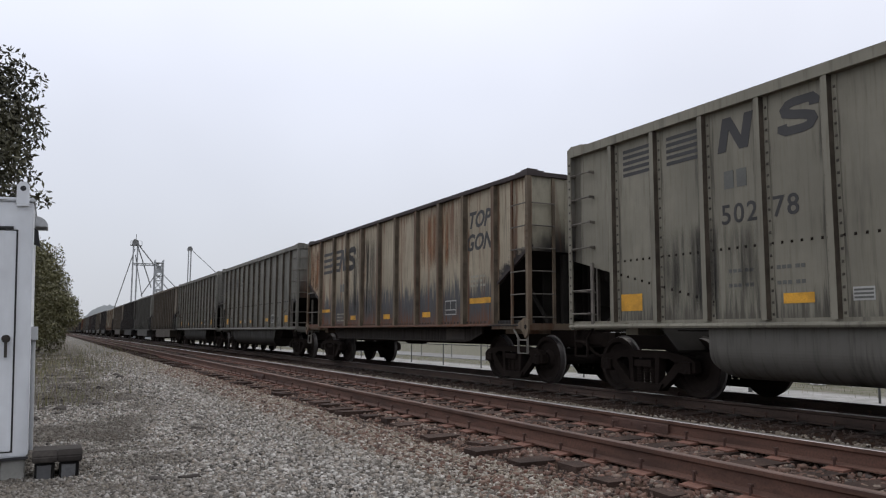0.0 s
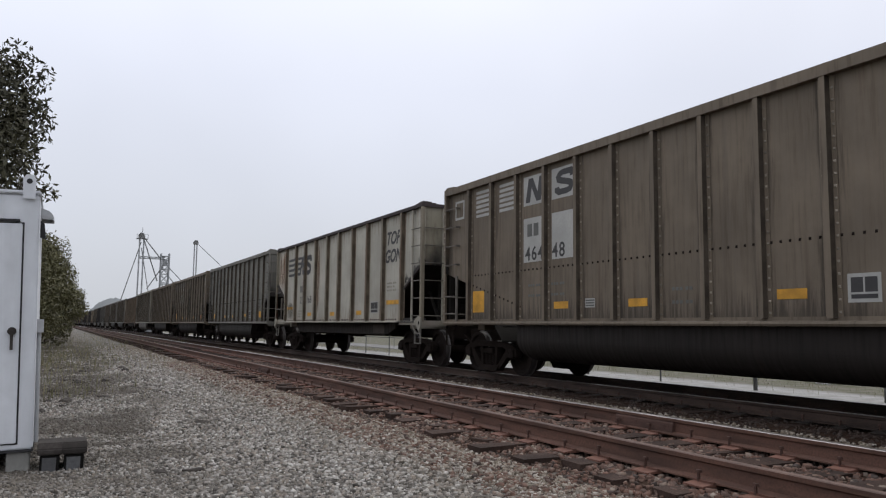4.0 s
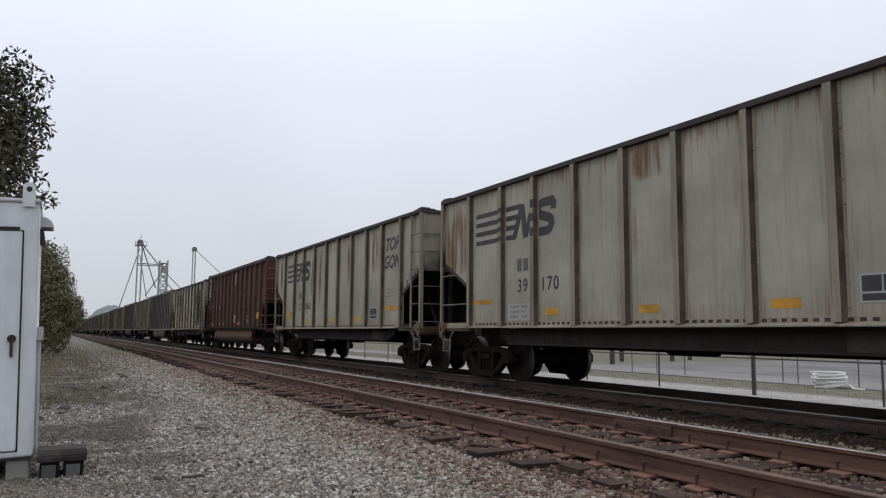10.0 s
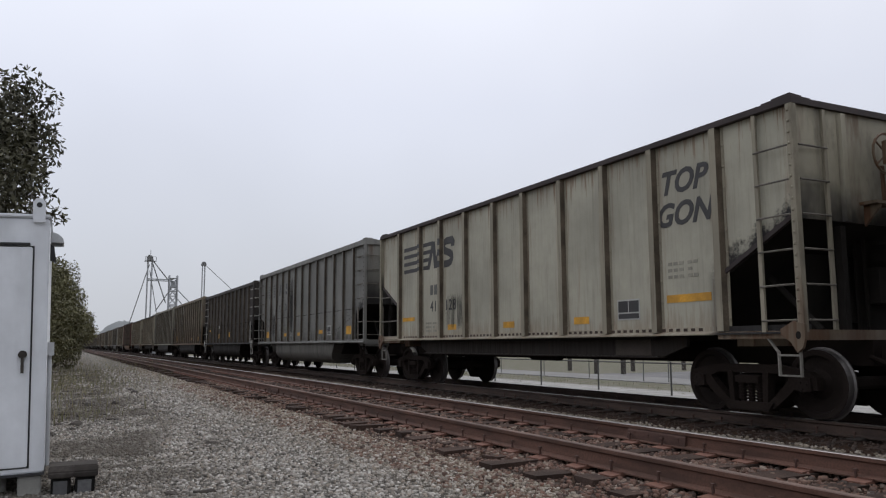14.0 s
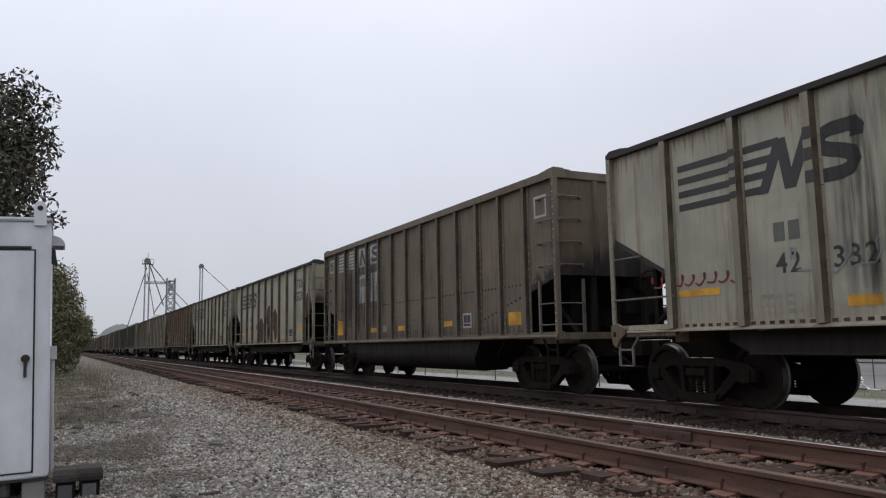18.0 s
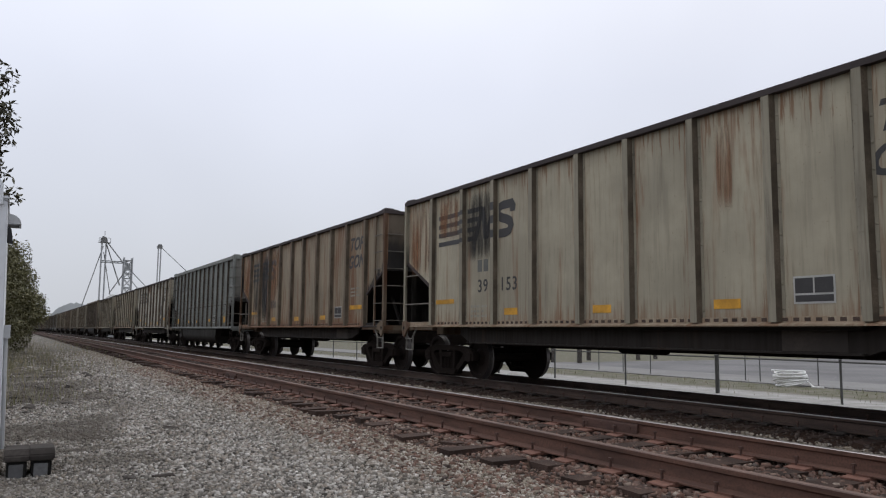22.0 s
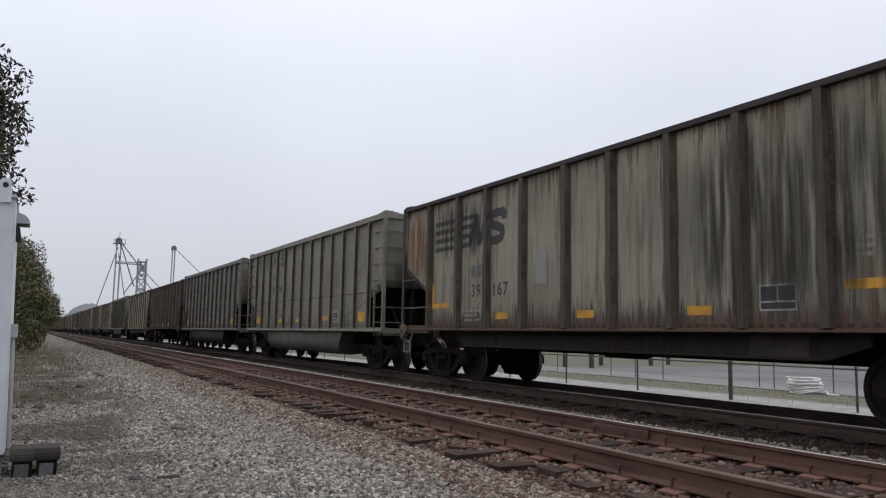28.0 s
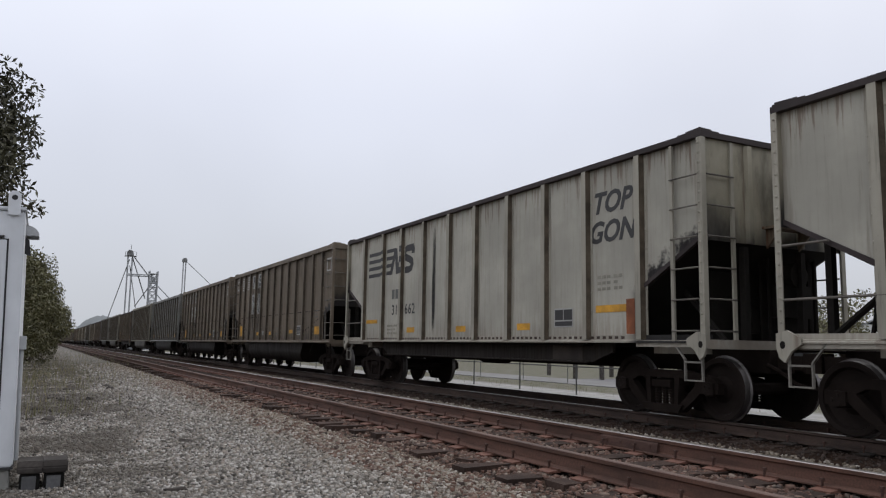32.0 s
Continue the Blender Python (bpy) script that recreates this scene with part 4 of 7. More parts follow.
def scrawl_mesh(name, w, h, mat, seed, n=9):
    """A spray-painted scrawl: a run of loops without words."""
    r = random.Random(seed)
    bm = bmesh.new()
    last = None
    for i in range(n * 8):
        a = i / 8 * 2 * math.pi
        p = (w * i / (n * 8) + 0.10 * math.cos(a) * h / 0.4, h * 0.5 + h * 0.45 * math.sin(a) * r.uniform(0.6, 1.0))
        if last and i % 8 != 5:
            d = Vector((p[0] - last[0], p[1] - last[1]))
            if d.length > 1e-4:
                s = Vector((-d.y, d.x)).normalized() * 0.013
                prism(bm, [(last[0] - s.x, last[1] - s.y), (p[0] - s.x, p[1] - s.y), (p[0] + s.x, p[1] + s.y), (last[0] + s.x, last[1] + s.y)], -0.0015, 0.0015, "z")
        last = p
    return mesh_of(name, bm, mat)


NUMBERS = {}


def digit_mesh(ch, size):
    if (ch, size) not in NUMBERS:
        NUMBERS[ch, size] = lettering(ch, size, M_MARK)
    return NUMBERS[ch, size]


def truck_of(car, y, near_end, wheels):
    t = put("truck", ALL["bolster"], car, m=Matrix.Translation((0, y, ZM)))
    for m in (Matrix.Identity(4), FLIP):
        put("side_frame", ALL["side_frame"], t, m=m)
        tagged(put("spring_nest", ALL["springs"], t, m=m), kind="stuff")
    for dy in (-0.93, 0.93):
        w = put("wheelset", ALL["wheelset"], t, "steel wheelset with a polished tread", Matrix.Translation((0, dy, R_WHEEL)))
        wheels.append((w, dy))


KINDS = {
    "T": "{} gondola car with hat-section posts and sooty ends",
    "B": "{} bathtub gondola car with narrow ribs and rounded belly",
    "C": "{} gondola car with short tan belly and white emblem",
    "H": "{} hopper car with sloping chutes below the sill",
}
COLOUR = {"cream": "cream", "cream_rust": "rust-streaked cream", "white": "off-white", "sooty": "soot-stained cream", "rusty": "rust-browned cream", "orange": "rust-orange", "greypatch": "rusty grey-patched cream", "grey": "grey",
          "greyd": "dark grey", "olive": "olive-grey", "green": "green-grey", "tan": "tan-grey", "brown": "taupe-brown", "brown_low": "taupe and rust-brown", "black": "coal-black", "red": "oxide-red", "darkbrown": "dark brown"}
CARS = []


def build_car(k, kind, paint, first="", last="", extra=""):
    car = new("gondola_car" if kind != "H" else "hopper_car")
    car.location = (XC, y_of(k, 0), 0)
    tagged(car, KINDS[kind].format(COLOUR[paint]), "freight car", "cars of the coal train")
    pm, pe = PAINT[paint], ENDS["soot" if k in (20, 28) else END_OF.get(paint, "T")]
    pp = {"white": M_POSTPALE, "cream": M_POSTCREAM, "cream_rust": M_POSTCREAM, "sooty": M_POSTSOOT}.get(paint, M_POSTRUST) if paint in LIGHT else POST_B[paint]
    if k in (4, 26):                   # rust-mottled posts on pale sides
        pp = M_POSTMOTTLE
    pq = pm if paint == "black" else pp
    iron = {"white": M_POSTPALE, "cream": M_POSTCREAM, "cream_rust": M_POSTCREAM}.get(paint, M_POSTRUST) if paint in LIGHT else pm if paint == "red" else None
    g = "T" if kind in "TH" else "D" if paint == "black" else "B"
    kit = KIT[g]
    heads = M_RIVETPALE if paint in ("brown", "brown_low") else pp if paint in LIGHT else None
    for m in (Matrix.Identity(4), MIRX):
        put("side_wall", kit["side_wall"], car, m=m, paint=pm)
        put("side_sill", kit["side_sill"], car, m=m, paint=pq if kind == "B" else pm if kind != "C" else M_UNDER)
    for m in (Matrix.Identity(4), FLIP):
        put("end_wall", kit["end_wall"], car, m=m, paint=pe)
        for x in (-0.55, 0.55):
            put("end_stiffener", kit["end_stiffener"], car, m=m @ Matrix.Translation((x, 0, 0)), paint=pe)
        for q in (Matrix.Identity(4), MIRX):
            put("end_brace", kit["end_brace"], car, m=m @ q)
            put("end_strut", kit["end_strut"], car, m=m @ q)
        put("slope_sheet", kit["slope_sheet"], car, "near-black sloping end sheet", m)
        put("end_sill", ALL["platform"], car, m=m, paint=pm if paint == "white" else M_POSTRUST if paint in LIGHT else pq)
        put("coupler", ALL["coupler"], car, m=m)
        put("brake_gear", ALL["gear_plate"], car, m=m)
    put("floor_pan", kit["floor_pan"], car)
    put("end_panel", ALL["end_panel"], car)
    put("center_sill", ALL["center_sill"], car)
    chord = pq if kind == "B" else M_CHORD
    put("top_chord", kit["top_chord"], car, m=Matrix.Identity(4), paint=chord)
    for u in POSTS[g]:
        for m in (Matrix.Identity(4), MIRX):
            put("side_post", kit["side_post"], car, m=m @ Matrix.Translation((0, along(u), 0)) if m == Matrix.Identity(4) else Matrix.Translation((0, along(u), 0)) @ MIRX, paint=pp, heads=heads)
    for sx in (Matrix.Identity(4), MIRX):
        for sy in (Matrix.Identity(4), MIRY):
            m = sx @ sy @ Matrix.Translation((0, HALF, 0))
            put("corner_post", kit["corner_post"], car, m=m, paint=pq, heads=heads)
            if sx is MIRX:
                if g == "T" and sy is not MIRY:
                    for me in GRABS:
                        put("grab_rail", me, car, m=m)
                else:
                    pale = M_IRONPALE if paint == "black" else None
                    for j in (0, 1):
                        up = put("ladder", kit["stile"][j], car, "steel ladder with round rungs", m, pale or iron)
                        for me in kit["rungs"][j::2]:
                            put("rung", me, up, paint=pale)
                put("step", ALL["stirrup"], car, m=m, paint=M_IRONPALE if paint == "black" else M_STEP if paint in LIGHT else M_UNDER)
                if paint == "black":
                    put("pull_bracket", ALL["pull_bracket"], car, "pale cast bracket", m, M_IRONPALE)
            else:
                put("ladder", kit["ladder"], car, "steel ladder with round rungs", m)
            if g == "T":
                put("edge_flange", ALL["cut_flange"], car, m=sx @ sy)
                put("pull_bracket", ALL["pull_bracket"], car, m=m, paint=M_POSTPALE if paint == "white" else M_POSTRUST)
    put("brake_wheel", ALL["brake_wheel"], car, "rust-brown brake wheel" if g == "T" else "", Matrix.Translation((0.1, -HALF + 0.02 - 0.16, 3.5)) if g == "T" else Matrix.Translation((0.62, -HALF + 0.02 - 0.14, 2.05)), M_POSTRUST if g == "T" else None)
    if g == "T":
        put("brake_step", ALL["brake_step"], car, paint=M_POSTRUST)
    wheels = []
    for y, e in ((HALF - 1.37, 0), (-HALF + 1.37, 1)):
        truck_of(car, y, e, wheels)
    if kind == "B":
        for m in (Matrix.Identity(4), MIRX):
            put("belly", ALL["tub"], car, "grimy rounded belly", m, M_TUB if paint in ("brown", "brown_low", "black") else M_TUBLIGHT if k in (0, 9, 17, 36, 38) else M_TUBGREY)
        tagged(put("rivet_line", ALL["rivet_lines"], car, m=MIRX, paint=M_UNDER), kind="stuff")
    elif kind == "C":
        for m in (Matrix.Identity(4), MIRX):
            put("belly", ALL["tub_short"], car, "tan rounded belly", m, M_TUBTAN)
    elif kind == "T":
        for m in (Matrix.Identity(4), MIRX):
            put("under_beam", ALL["under_beam"], car, m=m, paint=M_BEAM)
        put("repair_plate", patch_mesh("repair_plate", 0.9, 0.26, M_REPAIR), car, m=Matrix.Translation((-1.225, along(11.2), 0.9)) @ FACE)
    else:
        for u in (3.6, 7.475, 11.35):
            put("hopper_chute", ALL["hopper_chute"], car, m=Matrix.Translation((0, along(u), 0)))
    mark(car, kind, paint, first, last, extra, k)
    CARS.append((k, car, wheels))


def mark(car, kind, paint, first, last, extra, k):
    """Emblem, numbers, reflectors and notices on the near side."""
    def d(name, key, u, z, proud=0.004, label=""):
        me = DECAL[key] if isinstance(key, str) else key
        if isinstance(me, list):
            for piece in me:
                put("emblem_stripe" if name == "emblem" else name, piece, car, label, on_side(u, z, proud))
            return None
        ob = put(name, me, car, label, on_side(u, z, proud))
        if name in ("small_print", "notice_line", "graffiti", "emblem_word"):
            tagged(ob, kind="stuff")
        return ob

    def digits(text, size, u, z, proud=0.004):
        for i, ch in enumerate(text):
            d("digit", digit_mesh(ch, size), u + (i - (len(text) - 1) / 2) * 0.6 * size, z, proud)
    if kind == "T":
        d("emblem", "stripes_T", 1.66, 2.89)
        d("emblem_zigzag", "zig_T", 3.2, 2.88)
        for i in range(4):
            put("emblem_stripe", DECAL["over_post"], car, m=Matrix.Translation((-HW + 0.003, along(2.84), 2.94 + 0.2 * i)) @ FACE)
        for z in (2.95, 3.24, 3.51):
            put("emblem_ribbon", DECAL["over_post"], car, m=Matrix.Translation((-HW + 0.003, along(4.11), z)) @ Matrix.Diagonal((1, 1, 1.6, 1)) @ FACE)
        d("emblem", "rib_T", 4.0, 2.85, 0.0055)
        d("mark", "zig_s", 3.5, 2.34)
        d("mark", "rib_s", 3.74, 2.34)
        if first:
            digits(first, 0.37, 3.62, 1.91)
        if last:
            digits(last, 0.37, 4.6, 1.91)
        if "notop" not in extra:
            d("lettering", "topword", 12.76, 3.42)
            d("lettering", "gonword", 12.76, 2.92)
        for u, z, key in ((1.96, 1.64, "yellow_low"), (4.68, 1.38, "yellow"), (7.42, 1.37, "yellow"), (10.05, 1.38, "yellow"), (12.82, 1.64, "yellow_long")):
            d("reflector", key, u, z, label="yellow reflective strip")
        d("notice_plate", "plate_w", 11.4, 1.52)
        d("plate_panel", "plate_k", 11.4, 1.52, 0.0075)
        d("small_print", "small_T", 12.4, 1.95)
        d("small_print", "small_T", 3.14, 1.28)
    elif kind == "H":
        for u in (2.1, 4.75, 7.35, 9.95):
            d("reflector", "yellow", u, 1.36)
    elif kind == "C":
        ring = [[(r * math.cos(a), r * math.sin(a)) for r, a in ((0.42, a0), (0.42, a0 + 0.26), (0.28, a0 + 0.26), (0.28, a0))] for a0 in [0.26 * i for i in range(19)]]
        d("emblem", shape_mesh("emblem_ring", ring, M_WHITE), 0.55, 3.36)
        d("emblem", shape_mesh("emblem_ring", scaled(ring, 0.5), M_WHITE), 0.59, 3.36, 0.012)
        d("emblem", shape_mesh("emblem_stripe", rects((0, 0.5, 0, 0.09), (0, 0.6, 0.16, 0.25)), M_WHITE), 0.1, 3.0, 0.008)
        d("emblem", bars_mesh("emblem_word", [(0.16 * i, 0.16 * i + 0.11, 0, 0.2) for i in range(6)], M_WHITE), 0.1, 3.86)
        for i, c in enumerate("507501"):
            d("number", lettering(c, 0.34, M_WHITE), 1.5 + [0, 0.42, 1.05, 1.47, 2.1, 2.52][i], 2.3)
        d("placard", patch_mesh("placard", 0.66, 0.56, M_PLACARD), 7.95, 3.68)
        d("placard", patch_mesh("placard", 0.5, 0.38, M_WHITE), 7.95, 1.6)
        for u in (0.85 + 0.6, 3.8, 5.0, 8.9):
            d("reflector", "yellow", u, 1.36)
        d("reflector", "yellow_big", 13.1, 1.7)
        d("notice_plate", "plate_w", 11.0, 1.55)
        d("plate_panel", "plate_k", 11.0, 1.55, 0.0075)
        d("small_print", "small", 12.8, 2.1)
    else:
        if paint in ("brown", "brown_low"):
            d("square_mark", "frame", 0.65, 3.69)
            d("emblem", "bars_W", 1.47, 3.41)
            d("emblem", "bars_W", 2.52, 3.41)
            for u, a, b in ((3.9, "zig_B", first), (4.92, "rib_B", last)):
                d("white_panel", "patch_up", u, 3.695)
                d("emblem", a, u - 0.31, 3.46, 0.008)
                d("white_panel", "patch_dn", u, 2.705)
                if b:
                    digits(b, 0.385, u - (0.17 if a == "rib_B" else 0), 2.42, 0.008)
            d("mark", "zig_s", 3.74, 2.9, 0.008)
            d("mark", "rib_s", 3.97, 2.9, 0.008)
            d("square_mark", "frame", 14.3, 3.62)
        elif paint == "olive" or "old" in extra:
            d("emblem", "bars_B", 1.46, 3.5)
            d("emblem", "bars_B", 2.5, 3.5)
            d("emblem", "zig_B", 3.55, 3.48)
            d("emblem", "rib_B", 4.58, 3.48)
            d("mark", "zig_s", 3.74, 3.08)
            d("mark", "rib_s", 3.97, 3.08)
            if first:
                digits(first, 0.385, 3.9, 2.58)
            if last:
                digits(last, 0.385, 4.68, 2.58)
        elif paint not in ("black",):
            d("emblem", "bars_cut", 1.6, 3.09)
            d("emblem", "bars_cut", 2.55, 3.09)
            d("emblem", "zig_B", 3.6, 3.1)
            d("emblem", "rib_B", 4.66, 3.1)
            d("mark", "zig_s", 2.98, 2.56)
            d("mark", "rib_s", 3.2, 2.56)
            if first:
                digits(first, 0.4, 3.98, 2.53)
            if last:
                digits(last, 0.4, 4.88, 2.55)
        if paint == "black":
            for u, z, key in ((1.7, 1.9, "yellow"), (4.8, 1.52, "yellow_big"), (8.2, 1.58, "yellow_big")):
                d("reflector", key, u, z, label="yellow reflective patch")
        else:
            d("reflector", "yellow_tall" if paint in ("brown", "brown_low") else "yellow_big", 1.6, 1.535 if paint in ("brown", "brown_low") else 1.44, label="yellow reflective patch")
            for u in (4.82, 7.0, 10.0):
                d("reflector", "yellow", u, 1.4 if u < 9 else 1.44, label="yellow reflective strip")
            d("reflector", "yellow_big", 13.2, 1.45)
            d("notice_plate", "label", 5.72, 1.42)
            d("notice_line", "lines", 5.72, 1.42, 0.008)
            d("notice_plate", "plate_b", 11.02, 1.48)
            d("plate_panel", "plate_p", 11.02, 1.48, 0.0075)
        if paint == "black":
            d("placard", patch_mesh("placard", 0.6, 0.15, M_WHITE), 4.84, 2.05)
            d("placard", patch_mesh("placard", 0.2, 0.18, M_FAINT), 3.6, 1.62)
        else:
            d("small_print", "small_low", 3.68, 1.58)
            d("small_print", "small_low", 4.5, 1.58)
            d("small_print", "small_low", 7.8, 1.36)
            d("small_print", "small", 12.6, 1.9)
    for u0, u1, z0, z1, how in WASHES.get(k, ()):
        me = patch_mesh("stain", u1 - u0, z1 - z0, {"s": M_STREAK, "m": M_SMEAR, "r": M_RUSTWASH}[how])
        d("rust_stain" if how == "r" else "soot_stain", me, (u0 + u1) / 2, (z0 + z1) / 2, 0.0085, "rust-brown stain" if how == "r" else "black soot stain")
    if k in (12, 21, 25, 13):          # pale notice panel under the small print, a square patch
        d("notice_plate", patch_mesh("notice_plate", 0.82, 0.34, M_WHITE), 3.47, 1.4, 0.0025, "white notice panel")
    if k == 12:
        d("reflector", patch_mesh("reflector", 0.42, 0.28, M_YELLOW), 2.2, 1.62, 0.006, "yellow reflective patch")
    if k == 25:
        d("notice_plate", "frame", 7.5, 1.98, 0.006, "white square outline")
    if k == 26:
        d("notice_plate", patch_mesh("notice_plate", 0.66, 0.56, M_MARK), 11.45, 2.2)
        d("reflector", patch_mesh("reflector", 0.2, 0.6, M_YELLOW), 13.3, 2.2)
        d("repaint_patch", patch_mesh("repaint_patch", 1.0, 0.2, M_PALE), 12.8, 1.86)
    if k == 37:
        d("reflector", patch_mesh("reflector", 0.09, 0.5, M_YELLOW), 1.6, 1.9, 0.005, "yellow sprayed bar")
        d("repaint_patch", patch_mesh("repaint_patch", 0.36, 0.62, M_PALE), 6.1, 2.25, 0.0095, "pale repainted rectangle")
    if k == 42:
        d("rust_stain", patch_mesh("stain", 0.2, 0.56, M_ORANGE), 13.25, 1.5, 0.007, "orange rust panel")
    if "orangespots" in extra:
        for i, (u, z, w, h) in enumerate(((3.62, 1.75, 0.18, 0.19), (4.55, 1.82, 0.25, 0.19), (6.95, 1.85, 0.5, 0.26), (7.75, 1.9, 0.17, 0.18), (9.35, 2.0, 0.42, 0.25), (10.45, 2.1, 0.14, 0.18))):
            d("rust_stain", stain_mesh("rust_stain", w, h, M_RUSTSPOT), u, z, 0.007, "round orange rust stain")
    if "darkspots" in extra:
        for i, (u, z, w, h) in enumerate(((6.0, 1.66, 0.46, 0.62), (7.5, 2.15, 0.4, 0.62), (7.45, 1.5, 0.26, 0.4), (8.7, 2.0, 0.38, 0.68), (14.0, 2.55, 0.34, 0.56), (4.9, 1.9, 0.07, 0.16))):
            d("dark_stain", stain_mesh("dark_stain", w, h, M_DARKSPOT), u, z, 0.007, "dark brown stain")
    if "scrawl" in extra:
        d("graffiti", scrawl_mesh("graffiti", 5.5, 0.5, M_TAG, k, 14), 3.6, 1.7, 0.008, "grey sprayed scrawl")
        d("graffiti", scrawl_mesh("graffiti", 2.0, 0.24, M_REDTAG, k + 1, 9), 0.9, 1.72, 0.008, "red sprayed scrawl")
    if k == 1:
        hoop = [[(r * math.cos(q), r * math.sin(q)) for r, q in ((0.2, q0), (0.2, q0 + 0.4), (0.15, q0 + 0.4), (0.15, q0))] for q0 in [0.4 * i for i in range(15)]]
        d("spray_mark", shape_mesh("spray_mark", hoop, M_WHITE), 6.9, 1.6, 0.009, "white sprayed ring")
    if "tag" in extra:
        d("graffiti", scrawl_mesh("graffiti", 1.1, 0.45, M_TAG, k, 6), 9.3, 1.5, 0.008, "grey sprayed scrawl")
    if "pale" in extra:
        for u in (1.72, 2.77, 3.82, 4.86, 5.9, 9.05, 10.1, 12.2, 13.25):
            d("repaint_patch", "pale", u, 2.05 - 0.28, 0.0015, "pale repainted rectangle")
    if "bars3" in extra:
        for z in (1.35, 1.72, 1.98, 2.24)[1:]:
            d("reflector", "yellow", 13.25, z)
    if "pink" in extra:
        d("spray_mark", "pink", 12.85, 1.45)


# stains that set single cars apart: from and to along the side, from and to in height, streaks, smear or rust
WASHES = {
    -1: [(4.3, 6.7, 1.2, 3.9, "s"), (0.1, 1.4, 2.2, 3.9, "r"), (9.5, 12.0, 2.4, 4.0, "r")],
    0: [(2.3, 4.3, 1.2, 2.6, "s")],
    1: [(5.4, 6.6, 1.2, 3.9, "s")],
    2: [(7.5, 8.1, 1.2, 3.8, "m")],
    6: [(0.1, 1.4, 2.2, 4.0, "r"), (1.6, 2.8, 1.2, 2.6, "s")],
    8: [(7.0, 8.8, 1.3, 3.9, "s"), (10.8, 13.3, 1.3, 3.9, "s"), (2.9, 4.1, 1.2, 3.2, "s")],
    10: [(10.9, 12.1, 1.3, 3.9, "s"), (12.2, 13.4, 1.25, 3.9, "m"), (10.9, 13.4, 1.25, 2.4, "s"), (4.3, 5.4, 1.6, 3.7, "s")],
    12: [(0.5, 0.9, 2.6, 4.0, "r"), (4.95, 5.3, 2.2, 3.7, "r"), (5.9, 6.4, 1.8, 4.0, "r"), (9.0, 9.4, 2.4, 4.0, "r"), (11.2, 11.8, 2.6, 4.0, "r")],
    13: [(0.1, 1.3, 2.2, 4.0, "r"), (7.0, 7.9, 3.4, 4.05, "r")],
    4: [(0.1, 1.3, 2.4, 4.0, "r"), (1.6, 2.5, 1.2, 1.9, "s"), (5.6, 5.9, 1.3, 4.0, "r")],
    15: [(3.3, 5.4, 1.2, 3.6, "s")],
    17: [(2.3, 3.2, 1.2, 2.4, "s"), (3.9, 4.3, 1.2, 3.9, "s"), (5.5, 6.0, 1.2, 3.9, "m")],
    18: [(4.3, 5.4, 1.3, 2.2, "s")],
    20: [(5.5, 9.3, 2.0, 4.0, "r"), (0.1, 2.6, 2.2, 4.0, "s")],
    21: [(8.35, 9.1, 1.5, 3.9, "s"), (0.45, 0.62, 2.5, 3.9, "m"), (8.0, 9.3, 1.4, 2.3, "r")],
    23: [(1.3, 6.0, 1.2, 3.8, "s")],
    24: [(4.3, 5.5, 1.2, 4.0, "s"), (5.6, 6.8, 1.6, 4.0, "m")],
    25: [(0.1, 1.4, 2.2, 4.0, "r"), (6.2, 6.6, 2.4, 3.7, "r"), (7.4, 8.0, 2.1, 4.0, "r"), (5.0, 5.3, 2.6, 3.9, "r"), (10.2, 10.6, 2.9, 4.0, "r"), (11.5, 11.7, 2.3, 3.8, "s")],
    26: [(13.5, 14.8, 2.4, 4.0, "r"), (5.5, 6.8, 3.5, 4.05, "r"), (9.0, 11.9, 3.6, 4.05, "s")],
    28: [(1.6, 2.8, 1.3, 4.0, "s"), (2.9, 4.1, 1.2, 4.0, "m"), (0.1, 1.4, 2.2, 4.0, "r"), (4.3, 5.4, 2.0, 4.0, "r")],
    29: [(0.1, 1.4, 2.2, 4.0, "r"), (1.6, 2.7, 3.0, 4.0, "r"), (2.9, 4.1, 2.4, 4.0, "m"), (9.9, 10.3, 2.6, 4.0, "r"), (12.4, 12.7, 2.8, 4.0, "r")],
    30: [(7.0, 7.3, 1.2, 3.2, "m"), (13.5, 14.9, 2.2, 4.0, "r"), (0.1, 1.3, 2.3, 4.0, "r")],
    31: [(4.4, 5.3, 1.25, 2.1, "m"), (9.7, 10.7, 2.4, 3.9, "r")],
    37: [(1.6, 4.1, 2.6, 4.0, "s"), (9.6, 13.4, 1.2, 4.0, "s"), (0.1, 1.4, 2.2, 4.0, "r")],
    38: [(12.2, 13.6, 2.2, 3.9, "s"), (3.9, 4.3, 1.2, 2.9, "m")],
    40: [(3.3, 5.4, 1.2, 2.4, "s")],
    41: [(3.3, 5.4, 1.2, 3.8, "s")],
    42: [(5.9, 6.1, 1.2, 4.0, "m")],
}

